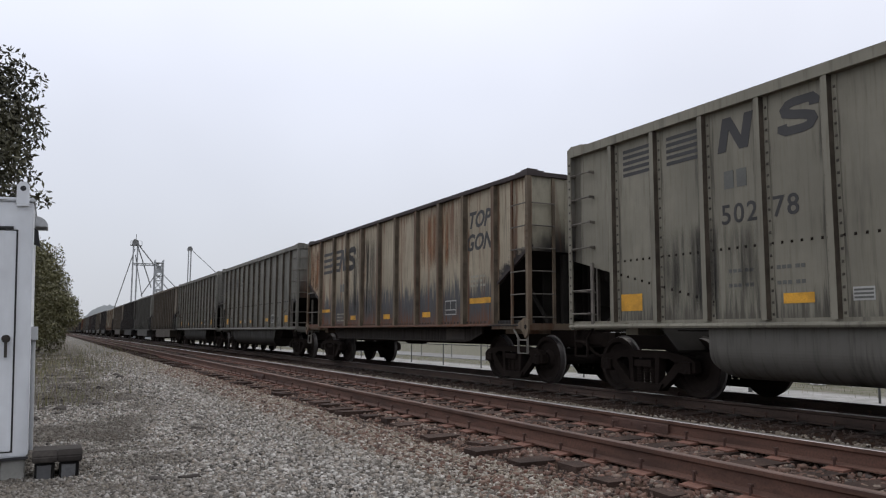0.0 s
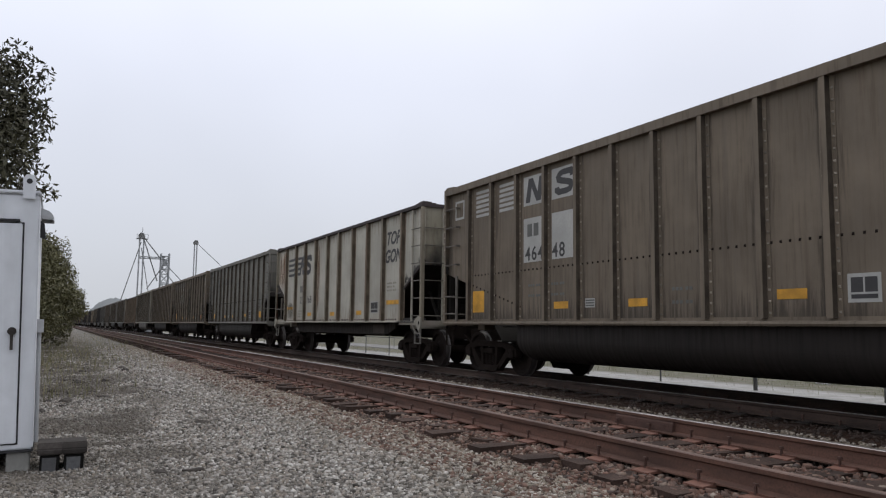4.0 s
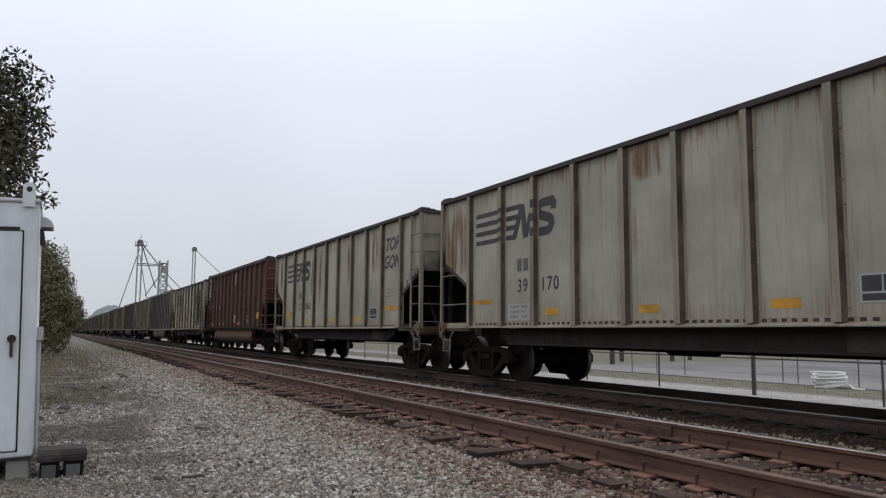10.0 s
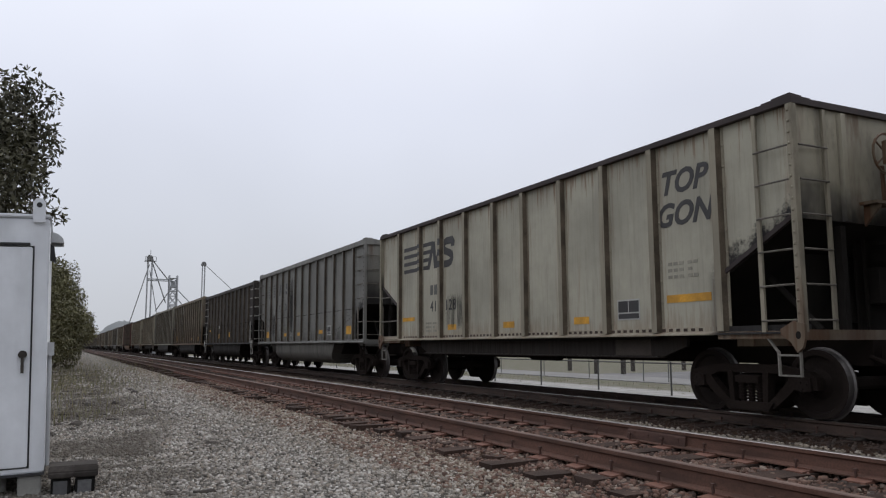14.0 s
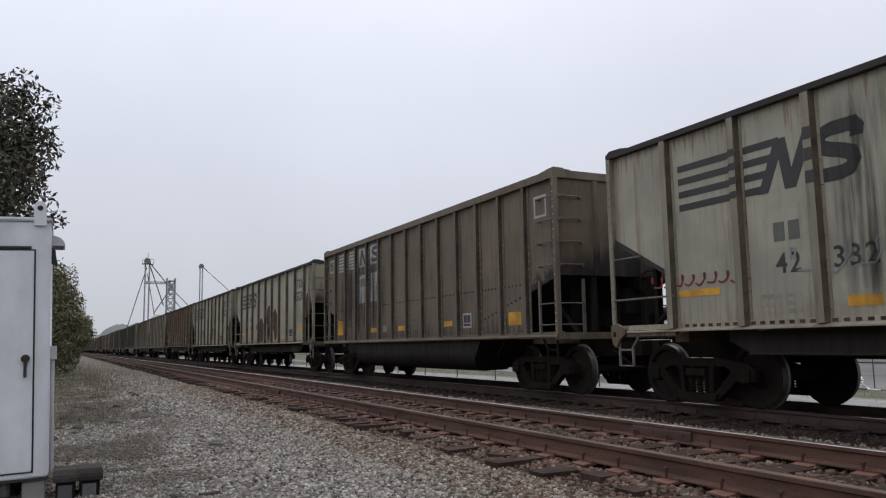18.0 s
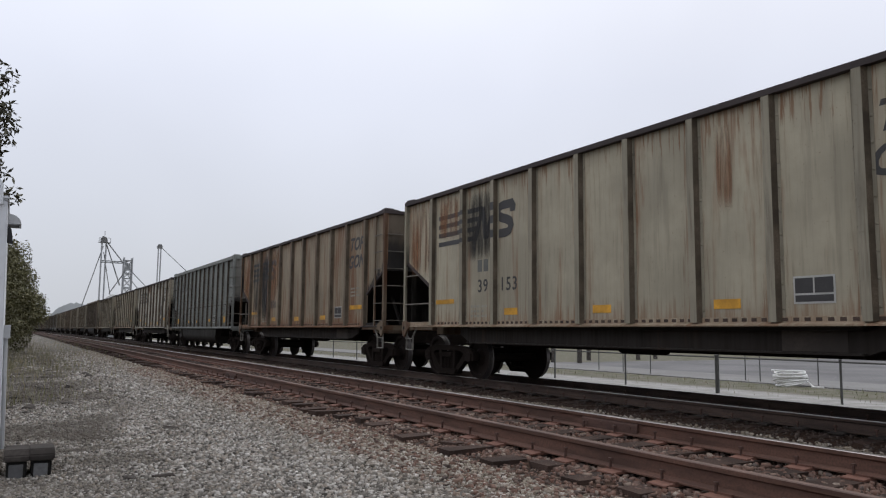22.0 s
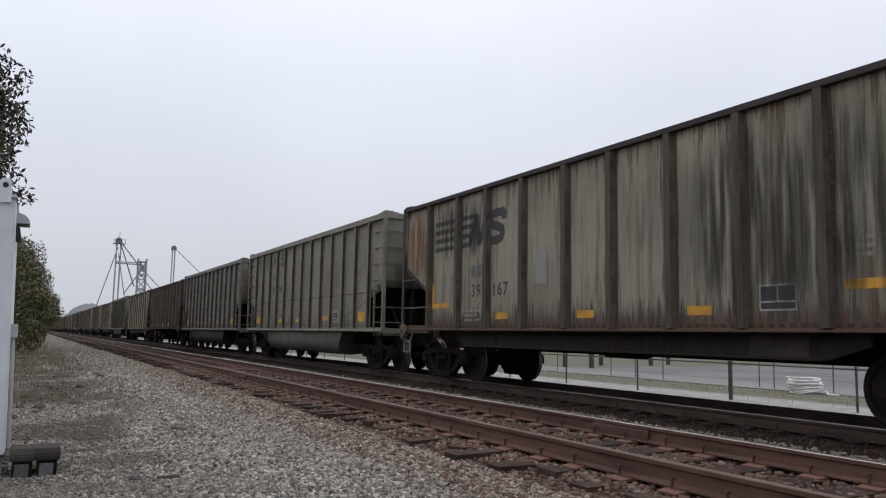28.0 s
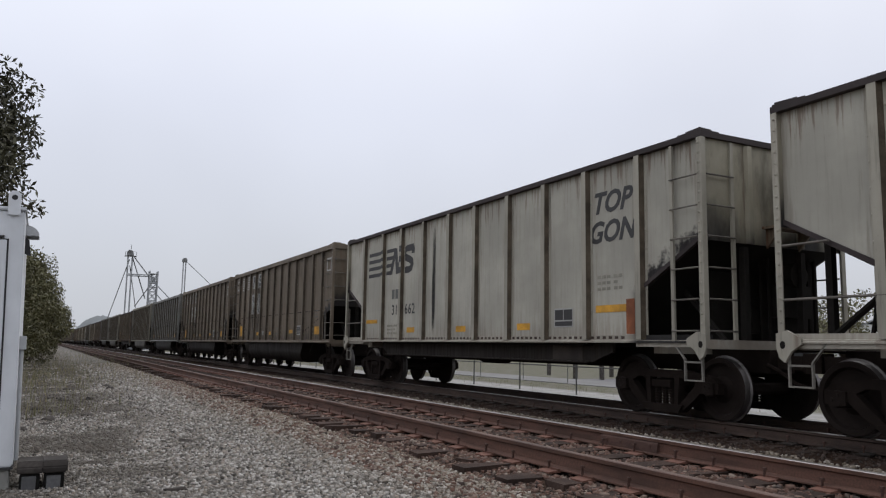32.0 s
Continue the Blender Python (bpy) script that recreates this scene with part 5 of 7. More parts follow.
FLEET = [
    (-3, "B", "greyd"), (-2, "B", "greyd"), (-1, "T", "greypatch"),
    (0, "B", "olive", "502", "78"), (1, "B", "brown", "464", "28"), (2, "B", "brown", "462", "79", "pink"), (3, "B", "greyd"),
    (4, "T", "white", "23", "168"), (5, "B", "brown", "464", "48"), (6, "T", "cream_rust", "23", "550"), (7, "B", "greyd"),
    (8, "T", "cream_rust"), (9, "B", "grey", "524", "96"), (10, "T", "cream", "", "", "orangespots"), (11, "C", "red"),
    (12, "T", "cream", "20", "042"), (13, "T", "cream", "39", "170"), (14, "B", "olive", "497", "07", "bars3"), (15, "B", "brown_low", "46", "48"),
    (16, "B", "black"), (17, "B", "grey", "522", "26"), (18, "T", "cream", "41", "128"), (19, "T", "cream"),
    (20, "T", "orange", "", "", "notop"), (21, "T", "cream", "41", "999"), (22, "T", "cream", "47", "", "darkspots"), (23, "B", "brown"),
    (24, "T", "cream", "42", "332", "scrawl"), (25, "T", "cream_rust", "42", "280", "tag"), (26, "T", "white", "30", "548"), (27, "B", "green"),
    (28, "T", "rusty", "", "858"), (29, "T", "cream_rust", "39", "153"), (30, "T", "cream", "42", "298"), (31, "T", "white", "", "816"),
    (32, "B", "grey", "512", "68"), (33, "T", "cream"), (34, "H", "darkbrown"), (35, "B", "greyd"),
    (36, "B", "olive", "499", "94"), (37, "T", "sooty", "39", "167", "notop"), (38, "B", "tan", "52", "152", "pale"), (39, "B", "grey"),
    (40, "B", "brown", "465", "53"), (41, "B", "brown", "4", "3"), (42, "T", "white", "31", "662"), (43, "T", "white"),
]
for row in FLEET:
    build_car(*row)


def plain_car_mesh(kind):
    """Body of a car that is only ever seen far down the line, in one piece."""
    bm = bmesh.new()
    top = TOP_T if kind == "T" else TOP_B
    for s in (-1, 1):
        xa, xb = sorted((s * WX, s * (WX - 0.03)))
        cut = 2.62 if kind == "T" else 2.2
        prism(bm, [(along(u), z) for u, z in ((0, cut), (0, top), (LONG, top), (LONG, cut), (13.6, 1.9), (13.6, 1.08), (1.35, 1.08), (1.35, 1.9))], xa, xb)
        for u in POSTS_T if kind == "T" else POSTS_B:
            pa, pb = sorted((s * WX, s * HW))
            box(bm, pa, pb, along(u) - 0.06, along(u) + 0.06, 1.1, top - 0.1)
        ca, cb = sorted((s * HW, s * (HW - 0.12)))
        box(bm, ca, cb, -HALF, HALF, top - 0.12, top)
        ya, yb = sorted((s * HALF, s * (HALF - 0.05)))
        box(bm, -WX, WX, ya, yb, cut, top)
        for e in (-1, 1):
            box(bm, s * (HW - 0.04) - 0.05, s * (HW - 0.04) + 0.05, e * (HALF - 0.06) - 0.05, e * (HALF - 0.06) + 0.05, 1.05, cut)
    box(bm, -WX, WX, -HALF, HALF, 1.0, 1.1)
    if kind == "B":
        box(bm, -1.44, 1.44, along(11.7), along(2.75), 0.45, 1.0)
    return mesh_of("body", bm, M_NEARBLACK)


FAR = {kind: plain_car_mesh(kind) for kind in "TB"}
rnd = random.Random(4)
order = "B brown,B greyd,B black,B brown,T sooty,B black,B brown,B black,B darkbrown,B greyd,B brown,T orange,B black,B brown,B black,T sooty".split(",")
for i, k in enumerate(range(-4, -44, -1)):
    kind, paint = order[i % len(order)].split()
    car = new("gondola_car")
    car.location = (XC, y_of(k, 0), 0)
    tagged(car, KINDS[kind].format(COLOUR[paint]), "freight car", "cars of the coal train")
    put("body", FAR[kind], car, paint=PAINT[paint])
    for y in (HALF - 1.3, -HALF + 1.3):
        t = put("truck", ALL["bolster"], car, m=Matrix.Translation((0, y, ZM)))
        for m in (Matrix.Identity(4), FLIP):
            put("side_frame", ALL["side_frame"], t, m=m)
        for dy in (-0.89, 0.89):
            put("wheelset", ALL["wheelset"], t, m=Matrix.Translation((0, dy, R_WHEEL)))
    CARS.append((k, car, []))


# ---- ground ----
def lerp(x, *pts):
    for (x0, y0), (x1, y1) in zip(pts, pts[1:]):
        if x <= x1:
            return y0 + (y1 - y0) * max(0.0, (x - x0) / (x1 - x0))
    return pts[-1][1]


def ground_z(x, y):
    z = lerp(x, (-8, -0.34), (1.2, -0.30), (2.4, -0.27), (3.1, -0.215), (3.75, -0.185), (4.0, -0.15), (6.7, -0.15), (7.3, -0.25), (8.1, -0.255), (11.4, -0.255), (12.0, -0.3), (13.2, LAND), (14, LAND))
    if -8 < x < 13 and 2 < y < 80:
        z += 0.035 * noise.noise((x * 0.9, y * 0.9, 0)) * (1.0 if x < 3 else 0.4)
    return z


def ground_material():
    m, n, l, b = base_mat("ballast gravel, dirt and weeds", 0.95)
    b.inputs["Specular IOR Level"].default_value = 0.05
    v = placed(n, l)
    sep = n.new("ShaderNodeSeparateXYZ")
    l.new(v, sep.inputs[0])
    fine, mid, big = noise_node(n, l, v, 26, 5, 0.7), noise_node(n, l, v, 2.2, 4), noise_node(n, l, v, 0.28, 4, 0.6, 0.6)
    vor = n.new("ShaderNodeTexVoronoi")
    vor.inputs["Scale"].default_value = 17
    l.new(v, vor.inputs["Vector"])
    hue = n.new("ShaderNodeSeparateColor")
    l.new(vor.outputs["Color"], hue.inputs[0])
    stone = mixed(n, l, hue.outputs[0], (0.10, 0.09, 0.08), (0.33, 0.31, 0.275))
    stone = mixed(n, l, ranged(n, l, vor.outputs["Distance"], 0.25, 0.7), stone, (0.07, 0.065, 0.06))
    c = mixed(n, l, ranged(n, l, fine, 0.4, 0.7, 0, 0.5), stone, (0.22, 0.20, 0.18))
    # packed dirt and litter in patches on the camera's side
    left = ranged(n, l, sep.outputs["X"], 2.6, 0.6)
    dirt = n.new("ShaderNodeMath")
    dirt.operation = "MULTIPLY"
    l.new(left, dirt.inputs[0])
    l.new(ranged(n, l, big, 0.42, 0.6), dirt.inputs[1])
    c = mixed(n, l, dirt.outputs[0], c, mixed(n, l, ranged(n, l, mid, 0.35, 0.65), (0.06, 0.051, 0.042), (0.145, 0.127, 0.105)))
    # dark brown ballast in the tracks
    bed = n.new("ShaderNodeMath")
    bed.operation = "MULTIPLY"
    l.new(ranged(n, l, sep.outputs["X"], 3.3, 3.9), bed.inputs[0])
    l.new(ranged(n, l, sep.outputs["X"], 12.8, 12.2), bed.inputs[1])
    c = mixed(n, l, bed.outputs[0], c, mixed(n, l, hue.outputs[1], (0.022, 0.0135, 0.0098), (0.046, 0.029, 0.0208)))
    # grass and soil away from the tracks
    out = n.new("ShaderNodeMath")
    out.operation = "MAXIMUM"
    l.new(ranged(n, l, sep.outputs["X"], -1.5, -4.5), out.inputs[0])
    l.new(ranged(n, l, sep.outputs["X"], 16.6, 17.6), out.inputs[1])
    grass = mixed(n, l, ranged(n, l, mid, 0.35, 0.65), (0.085, 0.088, 0.052), (0.15, 0.138, 0.115))
    grass = mixed(n, l, ranged(n, l, fine, 0.4, 0.75, 0, 0.6), grass, (0.19, 0.175, 0.145))
    c = mixed(n, l, out.outputs[0], c, grass)
    # pale fines beyond the main track
    strip = n.new("ShaderNodeMath")
    strip.operation = "MULTIPLY"
    l.new(ranged(n, l, sep.outputs["X"], 12.6, 13.4), strip.inputs[0])
    l.new(ranged(n, l, sep.outputs["X"], 17.5, 16.6), strip.inputs[1])
    c = mixed(n, l, strip.outputs[0], c, mixed(n, l, ranged(n, l, mid, 0.3, 0.7), (0.24, 0.233, 0.22), (0.33, 0.325, 0.315)))
    l.new(c, b.inputs["Base Color"])
    bumped(n, l, b, vor.outputs["Distance"], 0.6, 0.02)
    return m


def steps(*runs):
    out = []
    for a, b, n in runs:
        out += [a + (b - a) * i / n for i in range(n)]
    return out + [runs[-1][1]]


gx = steps((-2500, -400, 4), (-400, -60, 5), (-60, -8, 8), (-8, 14, 88), (14, 60, 12), (60, 400, 6), (400, 2500, 4))
gy = steps((-2500, -300, 4), (-300, -20, 6), (-20, 2, 8), (2, 40, 126), (40, 120, 40), (120, 500, 19), (500, 4000, 6))
verts = [(x, y, ground_z(x, y)) for y in gy for x in gx]
w = len(gx)
faces = [(j * w + i, j * w + i + 1, (j + 1) * w + i + 1, (j + 1) * w + i) for j in range(len(gy) - 1) for i in range(w - 1)]
me = bpy.data.meshes.new("ground")
me.from_pydata(verts, [], faces)
me.materials.append(ground_material())
ground = tagged(new("ground", me), "grey ballast gravel with packed dirt and weedy margins", "ground", kind="structure")

# loose stones
M_STONE = bpy.data.materials.new("crushed limestone")
M_STONE.use_nodes = True
n, l, b = M_STONE.node_tree.nodes, M_STONE.node_tree.links, M_STONE.node_tree.nodes["Principled BSDF"]
b.inputs["Roughness"].default_value = 0.9
geo = n.new("ShaderNodeNewGeometry")
ramp = n.new("ShaderNodeValToRGB")
e = ramp.color_ramp.elements
e[0].color, e[1].color = (0.027, 0.024, 0.021, 1), (0.54, 0.515, 0.48, 1)
for at, c in ((0.2, (0.112, 0.102, 0.092, 1)), (0.42, (0.232, 0.216, 0.196, 1)), (0.6, (0.265, 0.222, 0.18, 1)), (0.8, (0.37, 0.352, 0.324, 1))):
    q = e.new(at)
    q.color = c
l.new(geo.outputs["Random Per Island"], ramp.inputs[0])
where = placed(n, l)
fine = noise_node(n, l, where, 40, 4, 0.7)
sx = n.new("ShaderNodeSeparateXYZ")
l.new(where, sx.inputs[0])
tone = mixed(n, l, ranged(n, l, fine, 0.3, 0.7, 0.0, 0.4), ramp.outputs[0], (0.12, 0.105, 0.085))
# rust dust towards the siding, trodden dirt in patches away from it
tone = mixed(n, l, ranged(n, l, sx.outputs["X"], 2.2, 3.8, 0, 0.45), tone, (0.20, 0.15, 0.095))
near = ranged(n, l, sx.outputs["Y"], 5.0, 9.0, 0.2, 1.0)
soil = ranged(n, l, noise_node(n, l, where, 0.42, 5, 0.65, 0.8), 0.42, 0.56)
tone = mixed(n, l, math_node(n, l, "MULTIPLY", math_node(n, l, "MULTIPLY", soil, near), ranged(n, l, sx.outputs["X"], 2.4, 0.9, 0, 0.85)), tone, (0.075, 0.063, 0.05))
l.new(tone, b.inputs["Base Color"])
bumped(n, l, b, fine, 0.4, 0.01)


def tinted_stone(name, colours):
    m, n, l, b = base_mat(name, 0.9)
    g = n.new("ShaderNodeNewGeometry")
    r = n.new("ShaderNodeValToRGB")
    e = r.color_ramp.elements
    e[0].color, e[1].color = (*colours[0], 1), (*colours[-1], 1)
    for i, col in enumerate(colours[1:-1]):
        e.new((i + 1) / (len(colours) - 1)).color = (*col, 1)
    l.new(g.outputs["Random Per Island"], r.inputs[0])
    f = noise_node(n, l, placed(n, l), 40, 4, 0.7)
    l.new(mixed(n, l, ranged(n, l, f, 0.3, 0.7, 0.0, 0.5), r.outputs[0], (0.07, 0.055, 0.045)), b.inputs["Base Color"])
    return m


M_BALLAST = tinted_stone("dirty track ballast", [(0.024, 0.0138, 0.0105), (0.068, 0.036, 0.026), (0.115, 0.06, 0.042), (0.135, 0.063, 0.042), (0.15, 0.09, 0.064), (0.27, 0.22, 0.178)])
M_BALLAST_DARK = tinted_stone("dark brown ballast", [(0.014, 0.0088, 0.0068), (0.027, 0.017, 0.0128), (0.041, 0.0255, 0.019), (0.044, 0.026, 0.0185), (0.058, 0.039, 0.03)])


def stones(name, label, areas, mat, seed):
    """Angular stones strewn over areas (x0, x1, y0, y1, number, smallest, largest), in one mesh."""
    r = np.random.RandomState(seed)
    cube = np.array([(x, y, z) for x in (-1, 1) for y in (-1, 1) for z in (-1, 1)], float)
    quads = np.array([(0, 1, 3, 2), (4, 6, 7, 5), (0, 4, 5, 1), (2, 3, 7, 6), (0, 2, 6, 4), (1, 5, 7, 3)])
    vs, count = [], 0
    for x0, x1, y0, y1, num, lo, hi in areas:
        x = r.uniform(x0, x1, num)
        y = y0 + (y1 - y0) * r.uniform(0, 1, num)
        size = lo + (hi - lo) * r.uniform(0, 1, num) ** 1.8
        z = np.array([ground_z(a, c) for a, c in zip(x, y)])
        p = cube[None] * r.uniform(0.45, 1.0, (num, 8, 3)) * (size[:, None, None] * 0.5) * r.uniform(0.6, 1.15, (num, 1, 3))
        a, t = r.uniform(0, 6.28, num), r.uniform(-0.7, 0.7, num)
        ca, sa, ct, st = np.cos(a)[:, None], np.sin(a)[:, None], np.cos(t)[:, None], np.sin(t)[:, None]
        X, Y, Z = p[:, :, 0], p[:, :, 1], p[:, :, 2]
        Y, Z = Y * ct - Z * st, Y * st + Z * ct
        X, Y = X * ca - Y * sa, X * sa + Y * ca
        vs.append(np.stack([X + x[:, None], Y + y[:, None], Z + (z + size * 0.12)[:, None]], -1).reshape(-1, 3))
        count += num
    vs = np.concatenate(vs)
    idx = (quads[None] + 8 * np.arange(count)[:, None, None]).reshape(-1)
    me = bpy.data.meshes.new(name)
    me.vertices.add(len(vs))
    me.vertices.foreach_set("co", vs.reshape(-1))
    me.loops.add(len(idx))
    me.loops.foreach_set("vertex_index", idx)
    me.polygons.add(count * 6)
    me.polygons.foreach_set("loop_start", np.arange(0, len(idx), 4))
    me.update(calc_edges=True)
    me.materials.append(mat)
    return tagged(new(name, me), label, "gravel", kind="stuff")


stones("gravel", "loose grey crushed-stone gravel beside the siding", [
    (-1.0, 1.0, 4.2, 9.5, 20000, 0.009, 0.036), (1.0, 3.6, 4.2, 9.5, 31000, 0.013, 0.047), (-1.6, 1.0, 9.5, 15, 13000, 0.012, 0.042), (1.0, 3.6, 9.5, 15, 18000, 0.015, 0.053), (-1.8, 1.2, 15, 26, 8500, 0.016, 0.05), (1.2, 3.6, 15, 26, 12000, 0.02, 0.063), (-1.2, 3.6, 26, 45, 10000, 0.03, 0.085)], M_STONE, 1)
stones("ballast", "rust-dusted brown ballast between the siding's ties", [
    (3.95, 6.9, 1.5, 9, 15000, 0.02, 0.07), (3.95, 6.9, 9, 25, 13000, 0.025, 0.075), (2.9, 4.1, 2.5, 9, 5500, 0.02, 0.06), (2.9, 4.1, 9, 25, 6500, 0.025, 0.065)], M_BALLAST, 2)
stones("ballast", "grey stones between the two tracks", [(6.75, 7.35, 1.0, 12, 2600, 0.03, 0.075), (6.75, 7.35, 12, 30, 2200, 0.03, 0.085)], M_BALLAST, 7)
stones("ballast", "pale stones along the foot of the siding", [(7.0, 8.0, 1.0, 14, 3600, 0.025, 0.06), (7.0, 8.0, 14, 36, 3400, 0.03, 0.07)], M_STONE, 9)
stones("ballast", "dark brown ballast of the main track", [(7.9, 12.2, 1.0, 14, 8000, 0.015, 0.05), (7.9, 12.2, 14, 30, 6000, 0.02, 0.06)], M_BALLAST_DARK, 8)

# litter on the gravel: dark clods, scraps of tie
M_WOOD_OLD = plain("weathered tie scrap", (0.045, 0.037, 0.031), 0.9, 0, 0.3, 10, 0.5)
M_TIE = plain("creosoted tie timber", (0.043, 0.027, 0.021), 0.9, 0, 0.45, 9, 0.6, gloss=0.2)


def clod(x, y, w, d, h, seed):
    bm = bmesh.new()
    bmesh.ops.create_icosphere(bm, subdivisions=2, radius=1)
    for v in bm.verts:
        k = 1 + 0.7 * noise.noise(v.co * 2.3 + Vector((seed * 3.7, 0, 0)))
        v.co = Vector((v.co.x * w * k, v.co.y * d * k, v.co.z * h * k))
    ob = tagged(new("clod", mesh_of("clod", bm, M_WOOD_OLD)), "dark clod of ballast dirt on the gravel", "debris", "clods on the gravel")
    ob.matrix_basis = pose(x, y, ground_z(x, y) + h * 0.25, 0, 0, seed * 57)
    return ob


rc = random.Random(31)
for i in range(46):
    far = i > 8
    x, y, s = (rc.uniform(-0.1, 1.9), rc.uniform(12.5, 27), rc.uniform(0.04, 0.11)) if far else (rc.uniform(0.5, 2.4), rc.uniform(6.2, 11), rc.uniform(0.03, 0.07))
    clod(x, y, s * rc.uniform(0.8, 1.7), s * rc.uniform(0.5, 1.0), s * rc.uniform(0.3, 0.6), i + 1)


# ---- tracks ----
def rusty(name, col, rough, metal=0.3):
    m, n, l, b = base_mat(name, rough, metal)
    v = placed(n, l, (1, 0.15, 1))
    f = noise_node(n, l, v, 9, 5, 0.65)
    g = noise_node(n, l, placed(n, l), 60, 3)
    c = mixed(n, l, ranged(n, l, f, 0.3, 0.7), tuple(x * 0.6 for x in col), tuple(x * 1.35 for x in col))
    l.new(mixed(n, l, ranged(n, l, g, 0.4, 0.7, 0, 0.5), c, tuple(x * 0.45 for x in col)), b.inputs["Base Color"])
    bumped(n, l, b, g, 0.25, 0.003)
    return m


M_RAIL = rusty("rusted rail steel", (0.1, 0.048, 0.032), 0.8, 0.0)
M_HEAD = rusty("worn rusty rail head", (0.105, 0.06, 0.045), 0.75, 0.0)
M_HEAD_BRIGHT = rusty("bright worn rail head", (0.42, 0.38, 0.36), 0.3, 0.9)
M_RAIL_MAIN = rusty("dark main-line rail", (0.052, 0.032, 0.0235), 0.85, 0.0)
M_PLATE = rusty("rust-red tie plate", (0.15, 0.066, 0.044), 0.9, 0.0)
M_PLATE_DARK = rusty("dark tie plate", (0.03, 0.022, 0.017), 0.9, 0.0)
M_SPIKE = rusty("dark track spike", (0.075, 0.038, 0.028), 0.8, 0.2)

RAIL = [(-0.07, -0.168), (0.07, -0.168), (0.07, -0.156), (0.012, -0.138), (0.009, -0.05), (0.034, -0.036), (0.036, -0.006), (0.028, 0.0), (-0.028, 0.0), (-0.036, -0.006), (-0.034, -0.036), (-0.009, -0.05), (-0.012, -0.138), (-0.07, -0.156)]


def rail(x, z, y0, y1, web, head):
    bm = bmesh.new()
    prism(bm, [(x + a, z + c) for a, c in RAIL], y0, y1, "y")
    for f in bm.faces:
        if f.normal.z > 0.3 and f.calc_center_median().z > z - 0.02:
            f.material_index = 1
    return mesh_of("rail", bm, web, head)


def tie_mesh(seed):
    r = random.Random(seed)
    bm = bmesh.new()
    vs = box(bm, -1.3, 1.3, -0.115, 0.115, -0.17, 0.0)
    bmesh.ops.subdivide_edges(bm, edges=[e for e in bm.edges if abs(e.verts[0].co.x - e.verts[1].co.x) > 1], cuts=4)
    for v in bm.verts:
        v.co.z += r.uniform(-0.012, 0.006)
        v.co.y += r.uniform(-0.014, 0.014)
        v.co.x += r.uniform(-0.03, 0.03) if abs(v.co.x) > 1.2 else 0
    return mesh_of("tie", bm, M_TIE)


TIES = [tie_mesh(i) for i in range(6)]
bm = bmesh.new()
prism(bm, [(-0.19, 0.0), (0.19, 0.0), (0.19, 0.012), (0.09, 0.022), (-0.09, 0.022), (-0.19, 0.012)], -0.095, 0.095, "y")
for x in (-0.082, 0.082):
    box(bm, x - 0.01, x + 0.01, -0.095, 0.095, 0.02, 0.036)
PLATE = mesh_of("tie_plate", bm, M_PLATE)
bm = bmesh.new()
box(bm, -0.008, 0.008, -0.008, 0.008, -0.02, 0.055)
prism(bm, [(-0.022, 0.05), (0.016, 0.055), (0.014, 0.072), (-0.01, 0.072)], -0.016, 0.016, "y")
SPIKE = mesh_of("spike", bm, M_SPIKE)


def joint_bar(x, z, y):
    bm = bmesh.new()
    for s in (-1, 1):
        prism(bm, [(x + s * 0.012, z - 0.135), (x + s * 0.05, z - 0.146), (x + s * 0.04, z - 0.06), (x + s * 0.024, z - 0.04), (x + s * 0.01, z - 0.05)], y - 0.45, y + 0.45, "y")
        for i in range(4):
            box(bm, x + s * 0.03 - 0.02, x + s * 0.03 + 0.02, y - 0.34 + i * 0.226 - 0.018, y - 0.34 + i * 0.226 + 0.018, z - 0.115, z - 0.075)
    return mesh_of("joint_bar", bm, M_SPIKE)


def track(name, label, xs, z, y0, y1, single, web, heads, plates, first_y):
    t = tagged(new(name), label, "railway track", kind="structure")
    for x, h in zip(xs, heads):
        put("rail", rail(x, z, y0, y1, web, h), t, "rust-brown steel rail" if plates else "dark steel rail with a worn head")
    r = random.Random(len(name))
    mid, top = sum(xs) / 2, z - 0.187
    y, i = first_y, 0
    far = bmesh.new()
    while y < 170:
        yy, dx, a = y + r.uniform(-0.06, 0.06), r.uniform(-0.16, 0.16), r.uniform(-2.5, 2.5)
        if y < single:
            put("tie", TIES[i % 6], t, m=pose(mid + dx, yy, top, 0, r.uniform(-1.2, 0.4), a))
            if y < plates:
                for x in xs:
                    put("tie_plate", PLATE, t, "rust-brown steel tie plate" if z > 0 else "dark brown tie plate", pose(x, yy, top - 0.001, 0, 0, r.uniform(-2, 2)), M_PLATE if z > 0 else M_PLATE_DARK)
                    if y < plates * 0.6:
                        for s, e in ((-1, 1), (1, -1)):
                            put("spike", SPIKE, t, m=pose(x + s * 0.087, yy + e * 0.045, top + 0.02 + r.uniform(0, 0.02), 0, 0, 0 if s > 0 else 180))
        else:
            box(far, mid - 1.3, mid + 1.3, yy - 0.115, yy + 0.115, top - 0.1, top)
        y += 0.54
        i += 1
    tagged(part("far_ties", far, M_TIE, t), "dark timber ties far down the line", kind="stuff")
    return t


